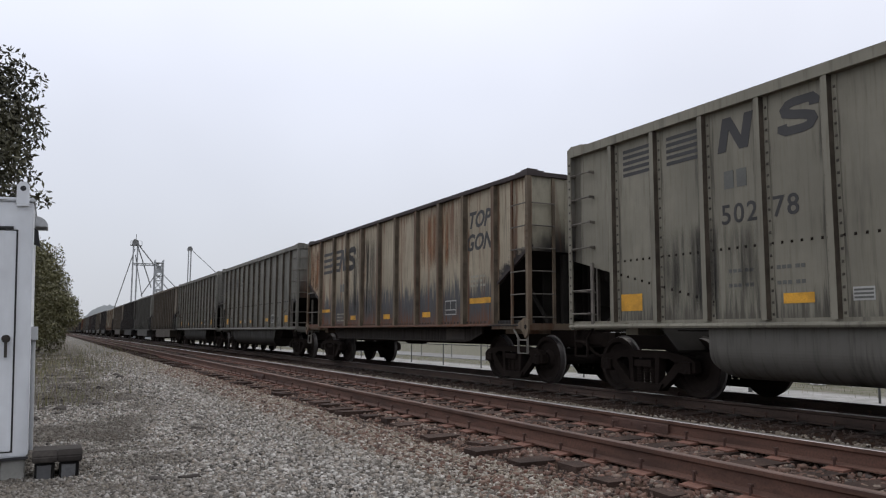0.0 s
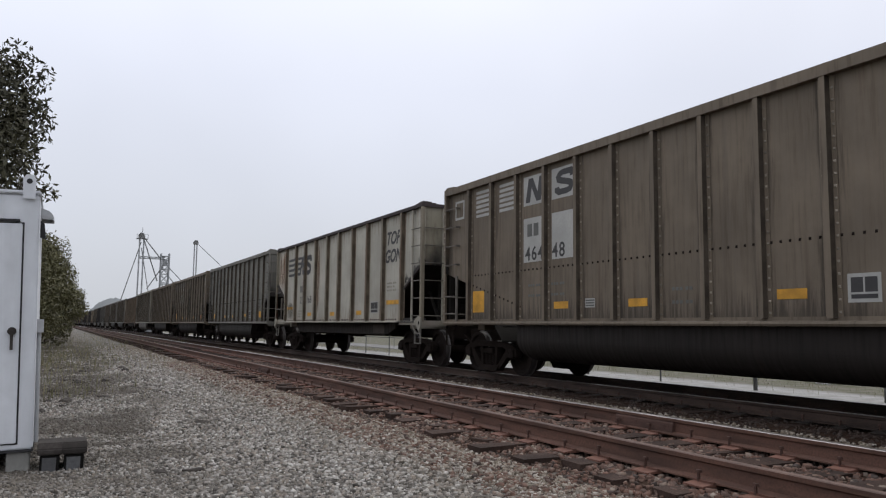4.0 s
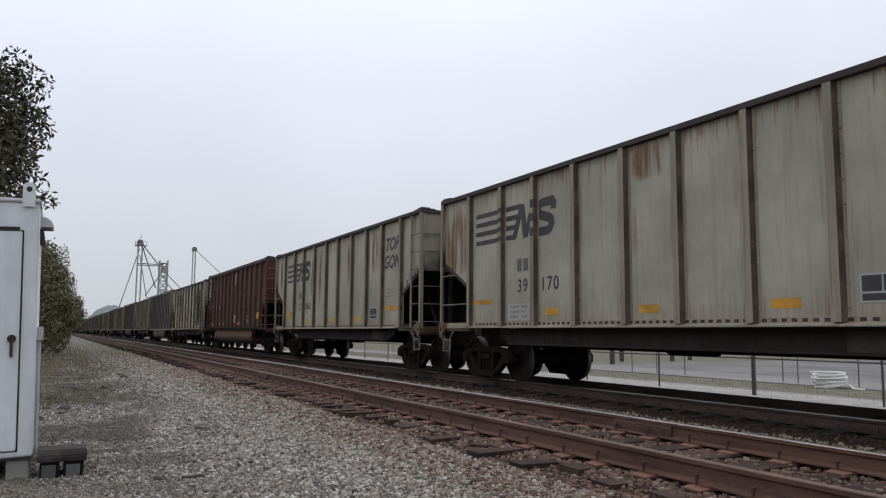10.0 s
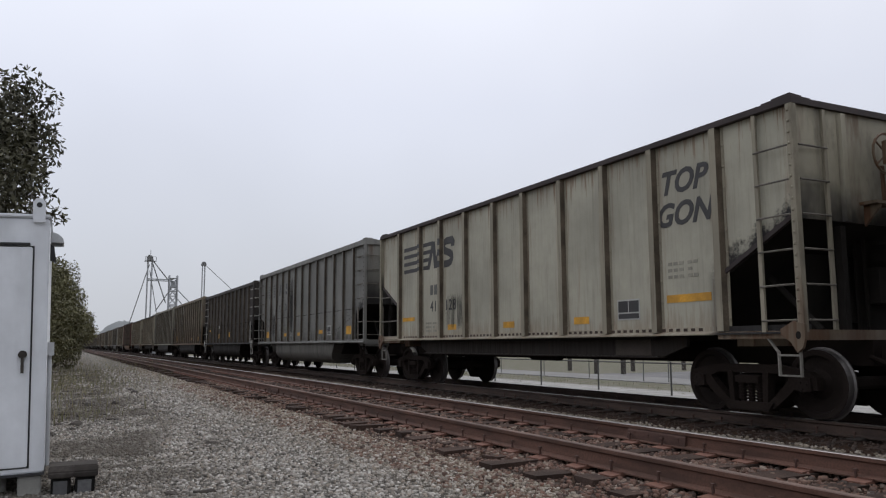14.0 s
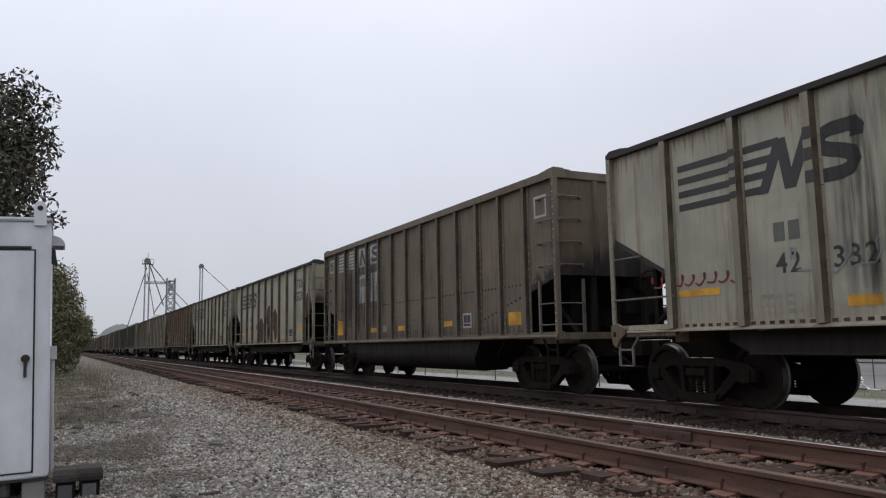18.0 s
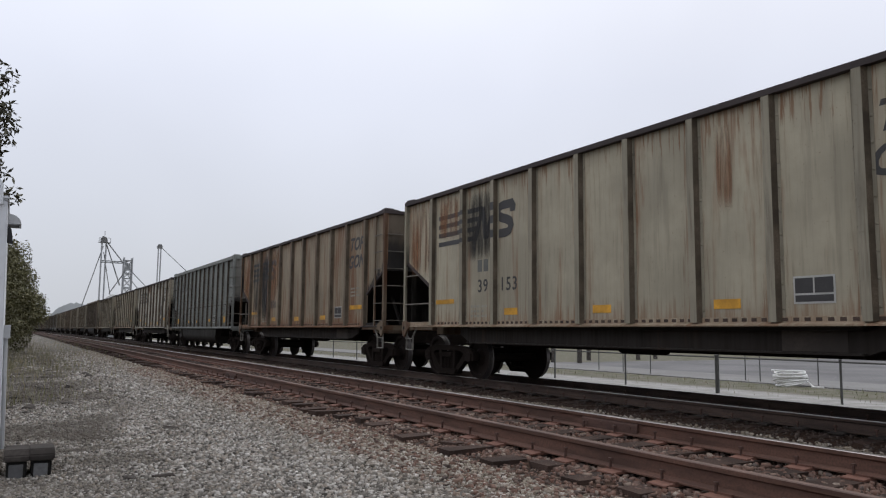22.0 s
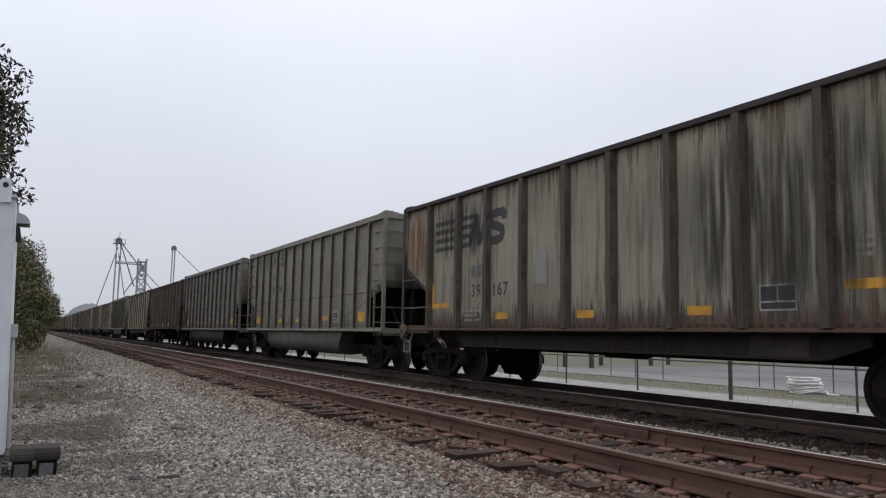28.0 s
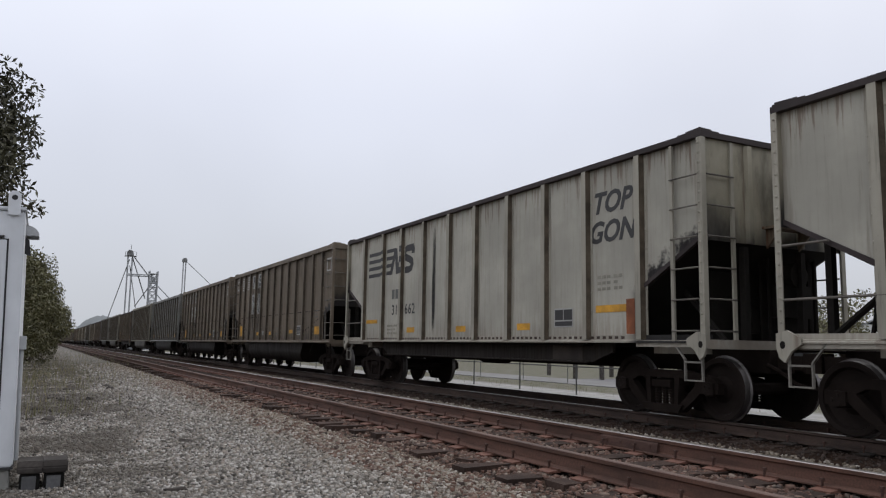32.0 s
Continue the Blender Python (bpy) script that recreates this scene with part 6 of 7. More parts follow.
siding = track("siding_track", "rusty siding track on dark timber ties in ballast", (XA, XB), ZN, -30, 900, 70, M_RAIL, (M_HEAD, M_HEAD_BRIGHT), 34, 1.0)
put("joint_bar", joint_bar(XB, ZN, 6.6), siding, "bolted rail joint bar")
put("joint_bar", joint_bar(XA, ZN, 17.3), siding, "bolted rail joint bar")
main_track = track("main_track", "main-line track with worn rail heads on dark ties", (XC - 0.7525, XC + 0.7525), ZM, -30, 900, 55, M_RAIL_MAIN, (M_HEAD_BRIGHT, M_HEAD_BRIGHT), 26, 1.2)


# ---- signal cabinet ----
M_CAB = car_paint("white enamelled sheet", (0.66, 0.68, 0.71), 0.0, 0.16, grimecol=(0.30, 0.30, 0.30))
M_SEAL = plain("black door seal", (0.02, 0.02, 0.022), 0.7)
M_GALV = plain("galvanised steel", (0.42, 0.43, 0.44), 0.5, 0.0, 0.12)
M_CONC = plain("weathered concrete", (0.26, 0.255, 0.235), 0.9, 0, 0.25, 8, 0.4)
M_BOXBODY = plain("grimy black plastic", (0.018, 0.017, 0.016), 0.9, 0, 0.3, gloss=0.1)
M_BOXFACE = plain("dusty grey plastic", (0.11, 0.11, 0.112), 0.85, 0, 0.35, gloss=0.15)
M_BLOCK = plain("dark dusty plastic", (0.05, 0.044, 0.04), 0.85, 0, 0.45, gloss=0.12)

CX0, CX1, CY0, CY1, CZ0, CZ1 = -2.35, -0.155, 7.7, 9.15, -0.115, 2.10
cabinet = tagged(new("signal_cabinet"), "white steel trackside signal cabinet on concrete piers", "cabinet")
UP = Matrix.Translation((0, 0, 0.3))


def cab_part(name, bm, mat, label="", bevel=0.0, parent=cabinet):
    if bevel:
        bmesh.ops.bevel(bm, geom=bm.edges[:], offset=bevel, segments=2, affect="EDGES")
    ob = part(name, bm, mat, parent, label)
    if parent is cabinet:
        ob.matrix_basis = UP
    return ob


bm = bmesh.new()
box(bm, CX0, CX1, CY0, CY1, CZ0, CZ1)
cab_part("body", bm, M_CAB, bevel=0.012)
bm = bmesh.new()
box(bm, CX0 - 0.02, CX1 + 0.012, CY0 - 0.02, CY1 + 0.02, CZ1 + 0.001, CZ1 + 0.035)
cab_part("roof", bm, M_CAB, bevel=0.01)
bm = bmesh.new()
box(bm, CX0 + 0.1, CX1 - 0.115, CY0 - 0.004, CY0 - 0.001, CZ0 + 0.045, 1.85)
cab_part("door_seal", bm, M_SEAL)
bm = bmesh.new()
box(bm, CX0 + 0.112, CX1 - 0.129, CY0 - 0.026, CY0 - 0.005, CZ0 + 0.058, 1.838)
door = cab_part("door", bm, M_CAB, "white louvred door", 0.006)
bm = bmesh.new()
for zz in (1.6, 1.66, 1.72, 0.14, 0.2, 0.26):
    prism(bm, [(CY0 - 0.027, zz), (CY0 - 0.05, zz + 0.005), (CY0 - 0.027, zz + 0.035)], CX1 - 0.85, CX1 - 0.4)
part("louvre", bm, M_CAB, door)
bm = bmesh.new()
rod(bm, (CX1 - 0.185, CY0 - 0.026, 0.9), (CX1 - 0.185, CY0 - 0.06, 0.9), 0.035, 12)
box(bm, CX1 - 0.197, CX1 - 0.173, CY0 - 0.062, CY0 - 0.045, 0.74, 0.9)
part("door_handle", bm, M_BLOCK, door, "dark steel lever handle")
bm = bmesh.new()
box(bm, CX0 + 0.08, CX1 - 0.15, CY0 - 0.035, CY0 - 0.0005, 1.855, 1.875)
cab_part("drip_rail", bm, M_SEAL)
for x in (CX1 - 0.085, CX0 + 0.085):
    bm = bmesh.new()
    prism(bm, [(x - 0.05, CZ1 - 0.04), (x + 0.05, CZ1 - 0.04), (x + 0.05, CZ1 + 0.14), (x + 0.025, CZ1 + 0.175), (x - 0.025, CZ1 + 0.175), (x - 0.05, CZ1 + 0.14)], CY0 - 0.034, CY0 - 0.021, "y")
    lug = cab_part("lifting_lug", bm, M_CAB, "white lifting lug with a round hole")
    # a black disc on the lug paints the shade of its hole
    bm = bmesh.new()
    rod(bm, (x, CY0 - 0.036, CZ1 + 0.115), (x, CY0 - 0.03, CZ1 + 0.115), 0.024, 12)
    part("lug_hole", bm, M_SEAL, lug)
bm = bmesh.new()
HOODZ = 1.955
for i in range(8):                     # rain hood of the side vent
    a, c = math.pi / 2 * i / 8, math.pi / 2 * (i + 1) / 8
    prism(bm, [(CX1 + 0.115 * math.sin(a), HOODZ + 0.1 * math.cos(a)), (CX1 + 0.115 * math.sin(c), HOODZ + 0.1 * math.cos(c)), (CX1 + 0.1 * math.sin(c), HOODZ + 0.085 * math.cos(c)), (CX1 + 0.1 * math.sin(a), HOODZ + 0.085 * math.cos(a))], 8.3, 8.62, "y")
for yy in (8.287, 8.622):
    prism(bm, [(CX1, HOODZ)] + [(CX1 + 0.115 * math.sin(math.pi / 2 * i / 8), HOODZ + 0.1 * math.cos(math.pi / 2 * i / 8)) for i in range(9)], yy, yy + 0.01, "y")
cab_part("vent_hood", bm, M_GALV, "rounded grey vent hood")
bm = bmesh.new()
prism(bm, [(CX1, 1.78), (CX1 + 0.05, 1.76), (CX1 + 0.035, 1.9), (CX1, 1.93)], 8.2, 8.32, "y")
cab_part("side_bracket", bm, M_SEAL)
bm = bmesh.new()
box(bm, CX1, CX1 + 0.055, 7.95, 8.1, 0.88, 1.0)
rod(bm, (CX1 + 0.02, 8.0, 0.9), (CX1 + 0.02, 8.0, -0.1), 0.018, 8)
cab_part("side_latch", bm, M_GALV, "grey padlock hasp and conduit")
bm = bmesh.new()
box(bm, CX0 - 0.004, CX1 + 0.004, CY0 - 0.008, CY1, CZ0 - 0.02, CZ0 - 0.001)
cab_part("base_frame", bm, M_SEAL)
for x in (CX1 - 0.11, CX0 + 0.16, CX1 - 1.2):
    for yy in (CY0 + 0.14, CY1 - 0.2):
        bm = bmesh.new()
        box(bm, x - 0.09, x + 0.09, yy - 0.12, yy + 0.12, -0.36, CZ0 - 0.021)
        cab_part("pier", bm, M_CONC, "grey concrete pier", 0.01)
for i, x in enumerate((CX1 - 0.34, CX1 - 0.45)):
    bm = bmesh.new()
    rod(bm, (x, CY0 + 0.3, -0.36), (x, CY0 + 0.3, CZ0 - 0.021), 0.045, 12)
    cab_part("cable_duct", bm, M_CONC, "pale cable duct into the ground")
# the cabinet has settled and leans slightly away from the track
cabinet.location = (0.0565, 0, -0.3)
cabinet.rotation_euler = (0, -0.03, 0)
for i, (x0, x1) in enumerate(((-0.055, 0.125), (0.135, 0.315))):
    bm = bmesh.new()
    box(bm, x0 + 0.012, x1 - 0.012, 7.62, 7.95, -0.36, -0.172)
    bmesh.ops.bevel(bm, geom=bm.edges[:], offset=0.012, segments=2, affect="EDGES")
    cable_box = tagged(new("cable_box", mesh_of("cable_box", bm, M_BOXBODY)), "black cable box with a grey face and dusty lid", "box", "cable boxes")
    bm = bmesh.new()
    prism(bm, [(7.59, -0.17), (7.98, -0.17), (7.98, -0.12), (7.94, -0.07), (7.63, -0.07), (7.59, -0.12)], x0 - 0.012, x1 + 0.01)
    bmesh.ops.bevel(bm, geom=bm.edges[:], offset=0.01, segments=2, affect="EDGES")
    part("lid", bm, M_BLOCK, cable_box, "dark dusty lid")
    bm = bmesh.new()
    box(bm, x0 + 0.03, x1 - 0.04, 7.612, 7.63, -0.34, -0.195)
    bmesh.ops.bevel(bm, geom=bm.edges[:], offset=0.004, segments=1, affect="EDGES")
    part("face_plate", bm, M_BOXFACE, cable_box, "dusty grey face plate")


# ---- trees and bushes ----
def leaf_material(name, a, b_):
    m, n, l, b = base_mat(name, 0.65)
    g = n.new("ShaderNodeNewGeometry")
    c = mixed(n, l, g.outputs["Random Per Island"], a, b_)
    big = noise_node(n, l, placed(n, l), 1.3, 3)
    l.new(mixed(n, l, ranged(n, l, big, 0.35, 0.65, 0, 0.6), c, tuple(x * 0.55 for x in a)), b.inputs["Base Color"])
    return m


M_LEAF = leaf_material("dusty green leaves", (0.042, 0.039, 0.021), (0.084, 0.08, 0.04))
M_LEAF2 = leaf_material("dull olive leaves", (0.1, 0.097, 0.04), (0.155, 0.14, 0.06))
M_BARK = plain("grey-brown bark", (0.10, 0.08, 0.06), 0.9, 0, 0.3, 10, 0.6)
M_WEED = leaf_material("dry weeds", (0.12, 0.12, 0.05), (0.24, 0.20, 0.10))


def leaves(name, clumps, size, per, mat, seed):
    """Pointed leaves gathered round clump centres (x, y, z, radius), in one mesh."""
    r = np.random.RandomState(seed)
    vs, num = [], 0
    for cx, cy, cz, rad in clumps:
        m = int(per * rad * rad)
        d = r.normal(size=(m, 3))
        d /= np.linalg.norm(d, axis=1)[:, None]
        p = np.array((cx, cy, cz)) + d * (rad * r.uniform(0.25, 1.0, m) ** 0.5)[:, None]
        a = r.normal(size=(m, 3))
        a[:, 2] -= 0.5
        a /= np.linalg.norm(a, axis=1)[:, None]
        q = np.cross(a, r.normal(size=(m, 3)))
        q /= np.linalg.norm(q, axis=1)[:, None]
        s = size * r.uniform(0.6, 1.3, m)[:, None]
        vs.append(np.stack([p, p + a * s * 0.5 + q * s * 0.2, p + a * s, p + a * s * 0.5 - q * s * 0.2], 1).reshape(-1, 3))
        num += m
    vs = np.concatenate(vs)
    me = bpy.data.meshes.new(name)
    me.vertices.add(len(vs))
    me.vertices.foreach_set("co", vs.reshape(-1))
    me.loops.add(num * 4)
    me.loops.foreach_set("vertex_index", np.arange(num * 4))
    me.polygons.add(num)
    me.polygons.foreach_set("loop_start", np.arange(0, num * 4, 4))
    me.update(calc_edges=True)
    me.materials.append(mat)
    return me


def limb(bm, p, q, r0, r1, n=7):
    p, q = Vector(p), Vector(q)
    d = (q - p).normalized()
    a = d.orthogonal().normalized()
    c = d.cross(a)
    rings = [[bm.verts.new(pt + (a * math.cos(2 * math.pi * i / n) + c * math.sin(2 * math.pi * i / n)) * r) for i in range(n)] for pt, r in ((p, r0), (q, r1))]
    for i in range(n):
        bm.faces.new((rings[0][i], rings[0][(i + 1) % n], rings[1][(i + 1) % n], rings[1][i]))


def tree(name, label, x, y, height, crown, clumps, size, per, mat, seed, trunk_r=0.12, more=()):
    """crown: (middle height, half width, half height) in which clumps are strewn."""
    r = random.Random(seed)
    base = ground_z(x, y)
    root = tagged(new(name), label, "tree" if height > 4.5 else "bush", "lineside trees")
    root.location = (x, y, base - 0.05)
    cs = []
    mid, hw, hh = crown
    bm = bmesh.new()
    fork = Vector((r.uniform(-0.1, 0.1), r.uniform(-0.1, 0.1), max(0.4, mid - hh * 0.9)))
    limb(bm, (0, 0, 0), fork, trunk_r, trunk_r * 0.75)
    limb(bm, fork, (0.1, 0, mid + hh * 0.5), trunk_r * 0.75, trunk_r * 0.2)
    for i in range(clumps):
        while True:
            d = Vector((r.uniform(-1, 1), r.uniform(-1, 1), r.uniform(-1, 1)))
            if d.length < 1:
                break
        c = Vector((d.x * hw, d.y * hw, mid + d.z * hh))
        cs.append((*c, r.uniform(0.22, 0.42) * hw * 0.5 + 0.12))
        if i % 3 == 0:
            limb(bm, fork.lerp(Vector((0.1, 0, mid + hh * 0.5)), r.uniform(0, 0.8)), c, trunk_r * 0.3, 0.012, 5)
    for wx, wy, wz, wr in more:        # outer sprays, given in the world
        c = Vector((wx - x, wy - y, wz - base))
        cs.append((*c, wr))
        limb(bm, fork.lerp(Vector((0.1, 0, mid + hh * 0.5)), r.uniform(0.2, 0.7)), c, trunk_r * 0.25, 0.01, 5)
    part("trunk", bm, M_BARK, root, "grey-brown trunk and limbs")
    put("crown", leaves("crown", cs, size, per, mat, seed), root, "dusty green leaves with gaps")
    return root


tree("tree", "broad tree with drooping dusty green leaves behind the cabinet", -2.5, 14.0, 6.0, (4.1, 2.1, 1.55), 105, 0.11, 1700, M_LEAF, 3, 0.16,
     [(-0.6, 14.0, 5.02, 0.4), (-0.5, 14.0, 4.4, 0.32), (-0.7, 14.1, 3.9, 0.3), (-0.5, 13.9, 3.45, 0.24), (-0.2, 13.8, 3.12, 0.17), (-0.85, 14, 5.3, 0.3), (-1.0, 14.2, 4.85, 0.5), (-0.95, 14.2, 4.2, 0.45), (-1.3, 14.2, 5.05, 0.5), (-0.85, 13.9, 3.3, 0.34), (-0.5, 13.9, 3.15, 0.2)])
for i, (x, y, h, hw, hh, mid) in enumerate(((-2.4, 30, 5, 1.7, 2.6, 2.9), (-1.6, 36, 5.2, 1.8, 2.9, 3.1), (-1.1, 42, 5.2, 1.9, 2.8, 3.0), (-0.5, 48, 4.6, 1.9, 2.3, 2.5), (-2.6, 52, 5.5, 2.4, 2.8, 3.0),
                                  (-1.1, 56, 4.6, 2.0, 2.3, 2.5), (-1.7, 68, 5, 2.4, 2.6, 2.7), (-2.6, 84, 5, 2.8, 2.7, 2.8), (-4.0, 110, 6, 3.5, 3.2, 3.3))):
    tree("bush", "rounded olive-green lineside bush", x, y, 4, (mid, hw, hh), 165, 0.16 if i < 4 else 0.2, 800 if i < 4 else 460, M_LEAF2, 20 + i, 0.08)


def tuft_stuff(name, label, spots, mat, seed, blade=0.25):
    r = np.random.RandomState(seed)
    vs = []
    for x, y, rad, num in spots:
        for _ in range(num):
            px, py = x + r.normal() * rad * 0.5, y + r.normal() * rad
            z = ground_z(px, py) - 0.01
            h, a, lean = blade * r.uniform(0.4, 1.2), r.uniform(0, 6.28), r.uniform(0, 0.5)
            wv = np.array((math.cos(a), math.sin(a), 0)) * 0.008
            tip = np.array((px - math.sin(a) * lean * h, py + math.cos(a) * lean * h, z + h))
            p = np.array((px, py, z))
            vs += [p - wv, p + wv, tip]
    vs = np.array(vs)
    me = bpy.data.meshes.new(name)
    me.from_pydata(vs.tolist(), [], np.arange(len(vs)).reshape(-1, 3).tolist())
    me.materials.append(mat)
    return tagged(new(name, me), label, "weeds", kind="stuff")


tuft_stuff("weeds", "dry yellow-green weeds along the edge of the gravel", [(-0.6, 26, 3.0, 900), (-0.3, 32, 3, 900), (0.2, 40, 4, 900), (0.6, 50, 6, 900), (1.2, 64, 8, 900), (-0.9, 20, 2.5, 500), (1.8, 85, 12, 700), (0.2, 15.5, 1.0, 120)], M_WEED, 5, 0.28)
tuft_stuff("weeds", "sparse weeds on the verge beyond the tracks", [(17.7 + 1.2 * (i % 2), 8 + 2.3 * i, 1.6, 90) for i in range(26)], M_WEED, 6, 0.13)

# ---- beyond the main track: road, fences, pipe coil, sheds ----
M_ROAD = plain("pale worn asphalt", (0.2, 0.197, 0.192), 0.95, 0, 0.15, 1.5, 0.3, 0, gloss=0.05)
M_LOT = plain("grey worn yard asphalt", (0.152, 0.149, 0.15), 0.95, 0, 0.2, 1.1, 0.3, 0, gloss=0.05)
M_POST = plain("dull steel post", (0.07, 0.07, 0.066), 0.7)
M_WIRE = plain("galvanised wire", (0.25, 0.25, 0.25), 0.5, 0.6)
M_PIPE = plain("white plastic pipe", (0.72, 0.72, 0.70), 0.45, 0, 0.08)
M_SHED = plain("white sheet cladding", (0.62, 0.62, 0.60), 0.6, 0, 0.08, 0.8)
M_SHEDROOF = plain("grey sheet roof", (0.30, 0.31, 0.32), 0.5, 0.2)
M_DARKOPEN = plain("painted doorway shade", (0.03, 0.03, 0.032), 0.8)

bm = bmesh.new()
box(bm, 19.9, 23.0, -60, 320, LAND - 0.3, LAND + 0.03)
tagged(new("road", mesh_of("road", bm, M_ROAD)), "pale worn asphalt road behind the fence", "road", kind="structure")
bm = bmesh.new()
box(bm, 23.004, 47.0, -60, 31, LAND - 0.3, LAND + 0.026)
tagged(new("pavement", mesh_of("pavement", bm, M_LOT)), "grey worn asphalt yard beside the road", "yard", kind="structure")


def fence(name, label, x, ys, h, thick, mesh_step, wire_r, z0=LAND):
    f = tagged(new(name), label, "fence")
    f.location = (x, ys[0], z0)
    for i, y in enumerate(ys):
        bm = bmesh.new()
        r = thick * (2.0 if i == 2 and thick > 0.02 else 1)
        rod(bm, (0, y - ys[0], -0.25), (0, y - ys[0], h), r, 8)
        rod(bm, (0, y - ys[0], h), (0, y - ys[0], h + 0.03), r * 1.25, 8)
        part("post", bm, M_POST, f)
    bm = bmesh.new()
    rod(bm, (0, 0, h - 0.03), (0, ys[-1] - ys[0], h - 0.03), 0.02)
    part("top_rail", bm, M_POST, f)
    if mesh_step:
        bm = bmesh.new()
        length = ys[-1] - ys[0]
        for s in (-1, 1):
            k = -h
            while k < length:
                a, c = (max(0, k), 0.03 + max(0, -k)), (min(length, k + h), min(h, length - k))
                if c[0] - a[0] > 0.02:
                    y0, y1 = (a[0], c[0]) if s > 0 else (length - a[0], length - c[0])
                    v = [bm.verts.new(p) for p in ((wire_r, y0, a[1]), (-wire_r, y0, a[1] - wire_r), (-wire_r, y1, c[1] - wire_r), (wire_r, y1, c[1]))]
                    bm.faces.new(v)
                k += mesh_step
        tagged(part("chain_link", bm, M_WIRE, f), kind="stuff")
    return f


fence("chain_link_fence", "low steel chain-link fence behind the main track", 15.6, [7.11 + 3.36 * i for i in range(18)], 0.93, 0.026, 0.12, 0.0012)
fence("wire_fence", "thin steel post fence by the road", 20.4, [10.9, 14.4, 16.4, 16.95, 21.15, 22.6, 24.0, 27.5, 31, 35, 39, 43, 48], 1.3, 0.018, 0, 0)
# dark timber posts at the edge of the grass
for i, (x, y) in enumerate(((23.6, 31.2), (24.2, 29.9), (27.6, 33.3), (31.1, 33.2), (25.4, 36.0), (33.2, 34.0))):
    bm = bmesh.new()
    prism(bm, [(-0.09, -0.09), (0.09, -0.09), (0.09, 0.09), (-0.09, 0.09)], -0.2, 1.5, "z")
    bmesh.ops.bevel(bm, geom=bm.edges[:], offset=0.012, segments=1, affect="EDGES")
    ob = tagged(new("timber_post", mesh_of("timber_post", bm, M_WOOD_OLD)), "dark square timber post at the yard's edge", "post", "timber posts")
    ob.location = (x, y, LAND)

# coil of white pipe: loose hoops lying in a heap
coil = tagged(new("pipe_coil"), "heap of coiled white plastic pipe on the verge", "pipe coil")
coil.location = (19.75, 14.85, LAND)
r = random.Random(8)
for i in range(10):
    bm = bmesh.new()
    R_, tx, ty, cz = r.uniform(0.38, 0.43), r.uniform(-0.08, 0.16), r.uniform(-0.2, 0.04), 0.06 + i * 0.042
    ox, oy = r.uniform(-0.06, 0.06), r.uniform(-0.06, 0.06)
    pts = [Vector((ox + R_ * math.cos(a), oy + R_ * math.sin(a), cz + tx * math.cos(a) * 0.4 + ty * math.sin(a) * 0.4)) for a in [2 * math.pi * j / 22 for j in range(22)]]
    rings = []
    for j, p in enumerate(pts):
        d = (pts[(j + 1) % 22] - pts[j - 1]).normalized()
        s = d.cross(Vector((0, 0, 1))).normalized()
        up = s.cross(d)
        rings.append([bm.verts.new(p + (s * math.cos(2 * math.pi * q / 6) + up * math.sin(2 * math.pi * q / 6)) * 0.026) for q in range(6)])
    for j in range(22):
        for q in range(6):
            bm.faces.new((rings[j - 1][q], rings[j - 1][(q + 1) % 6], rings[j][(q + 1) % 6], rings[j][q]))
    part("hoop", bm, M_PIPE, coil)
bm = bmesh.new()
tail = [(0.1, -0.4, 0.2), (0.2, -0.52, 0.08), (0.1, -0.66, 0.03), (-0.1, -0.78, 0.03), (-0.05, -1.1, 0.03)]
for p, q in zip(tail, tail[1:]):
    rod(bm, p, q, 0.024, 6)
part("loose_end", bm, M_PIPE, coil)


def shed(x, y, w_, d_, h_, label, opening=None):
    s = tagged(new("shed"), label, "shed", "sheds across the road")
    s.location = (x, y, LAND)
    bm = bmesh.new()
    box(bm, 0, w_, 0, d_, -0.2, h_)
    part("wall", bm, M_SHED, s, "white clad wall")
    bm = bmesh.new()
    prism(bm, [(-0.3, h_ - 0.05), (w_ / 2, h_ + 0.16 * w_), (w_ + 0.3, h_ - 0.05), (w_ + 0.3, h_ + 0.1), (w_ / 2, h_ + 0.16 * w_ + 0.15), (-0.3, h_ + 0.1)], -0.4, d_ + 0.4, "y")
    part("roof", bm, M_SHEDROOF, s)
    # flat near-black panels on the wall paint the shade inside doorways
    for a, c, z in opening or ():
        bm = bmesh.new()
        box(bm, -0.02, 0.05, a, c, 0.0, z)
        part("doorway", bm, M_DARKOPEN, s, "dark panel for a doorway's shade")


shed(62, 42, 14, 26, 4.0, "long low white clad shed with dark doorways", [(3, 8, 3.2), (14, 18, 3.2), (21, 23, 2.2)])
shed(70, 84, 12, 22, 4.2, "white clad shed with a grey roof", [(5, 9, 3)])
shed(66, 120, 14, 30, 4.5, "pale clad farm shed with a grey roof", [(10, 16, 3.4)])
for i, (x, y, s) in enumerate(((90, 20, 1.3), (84, 34, 1.2), (88, 76, 1.4), (92, 112, 1.5), (80, 8, 1.2), (95, 150, 1.6), (76, -8, 1.2), (100, 48, 1.5), (92, 2, 1.4), (54, 39.5, 0.72), (60, 42, 0.8), (50, 35.5, 0.58), (57, 33, 0.78), (52, 46, 0.66), (56, 52, 0.74))):
    tree("tree", "round green tree behind the sheds", x, y, 8, (4.8 * s, 3.6 * s, 3.8 * s), 60, 0.3, 75, M_LEAF2, 60 + i, 0.25)


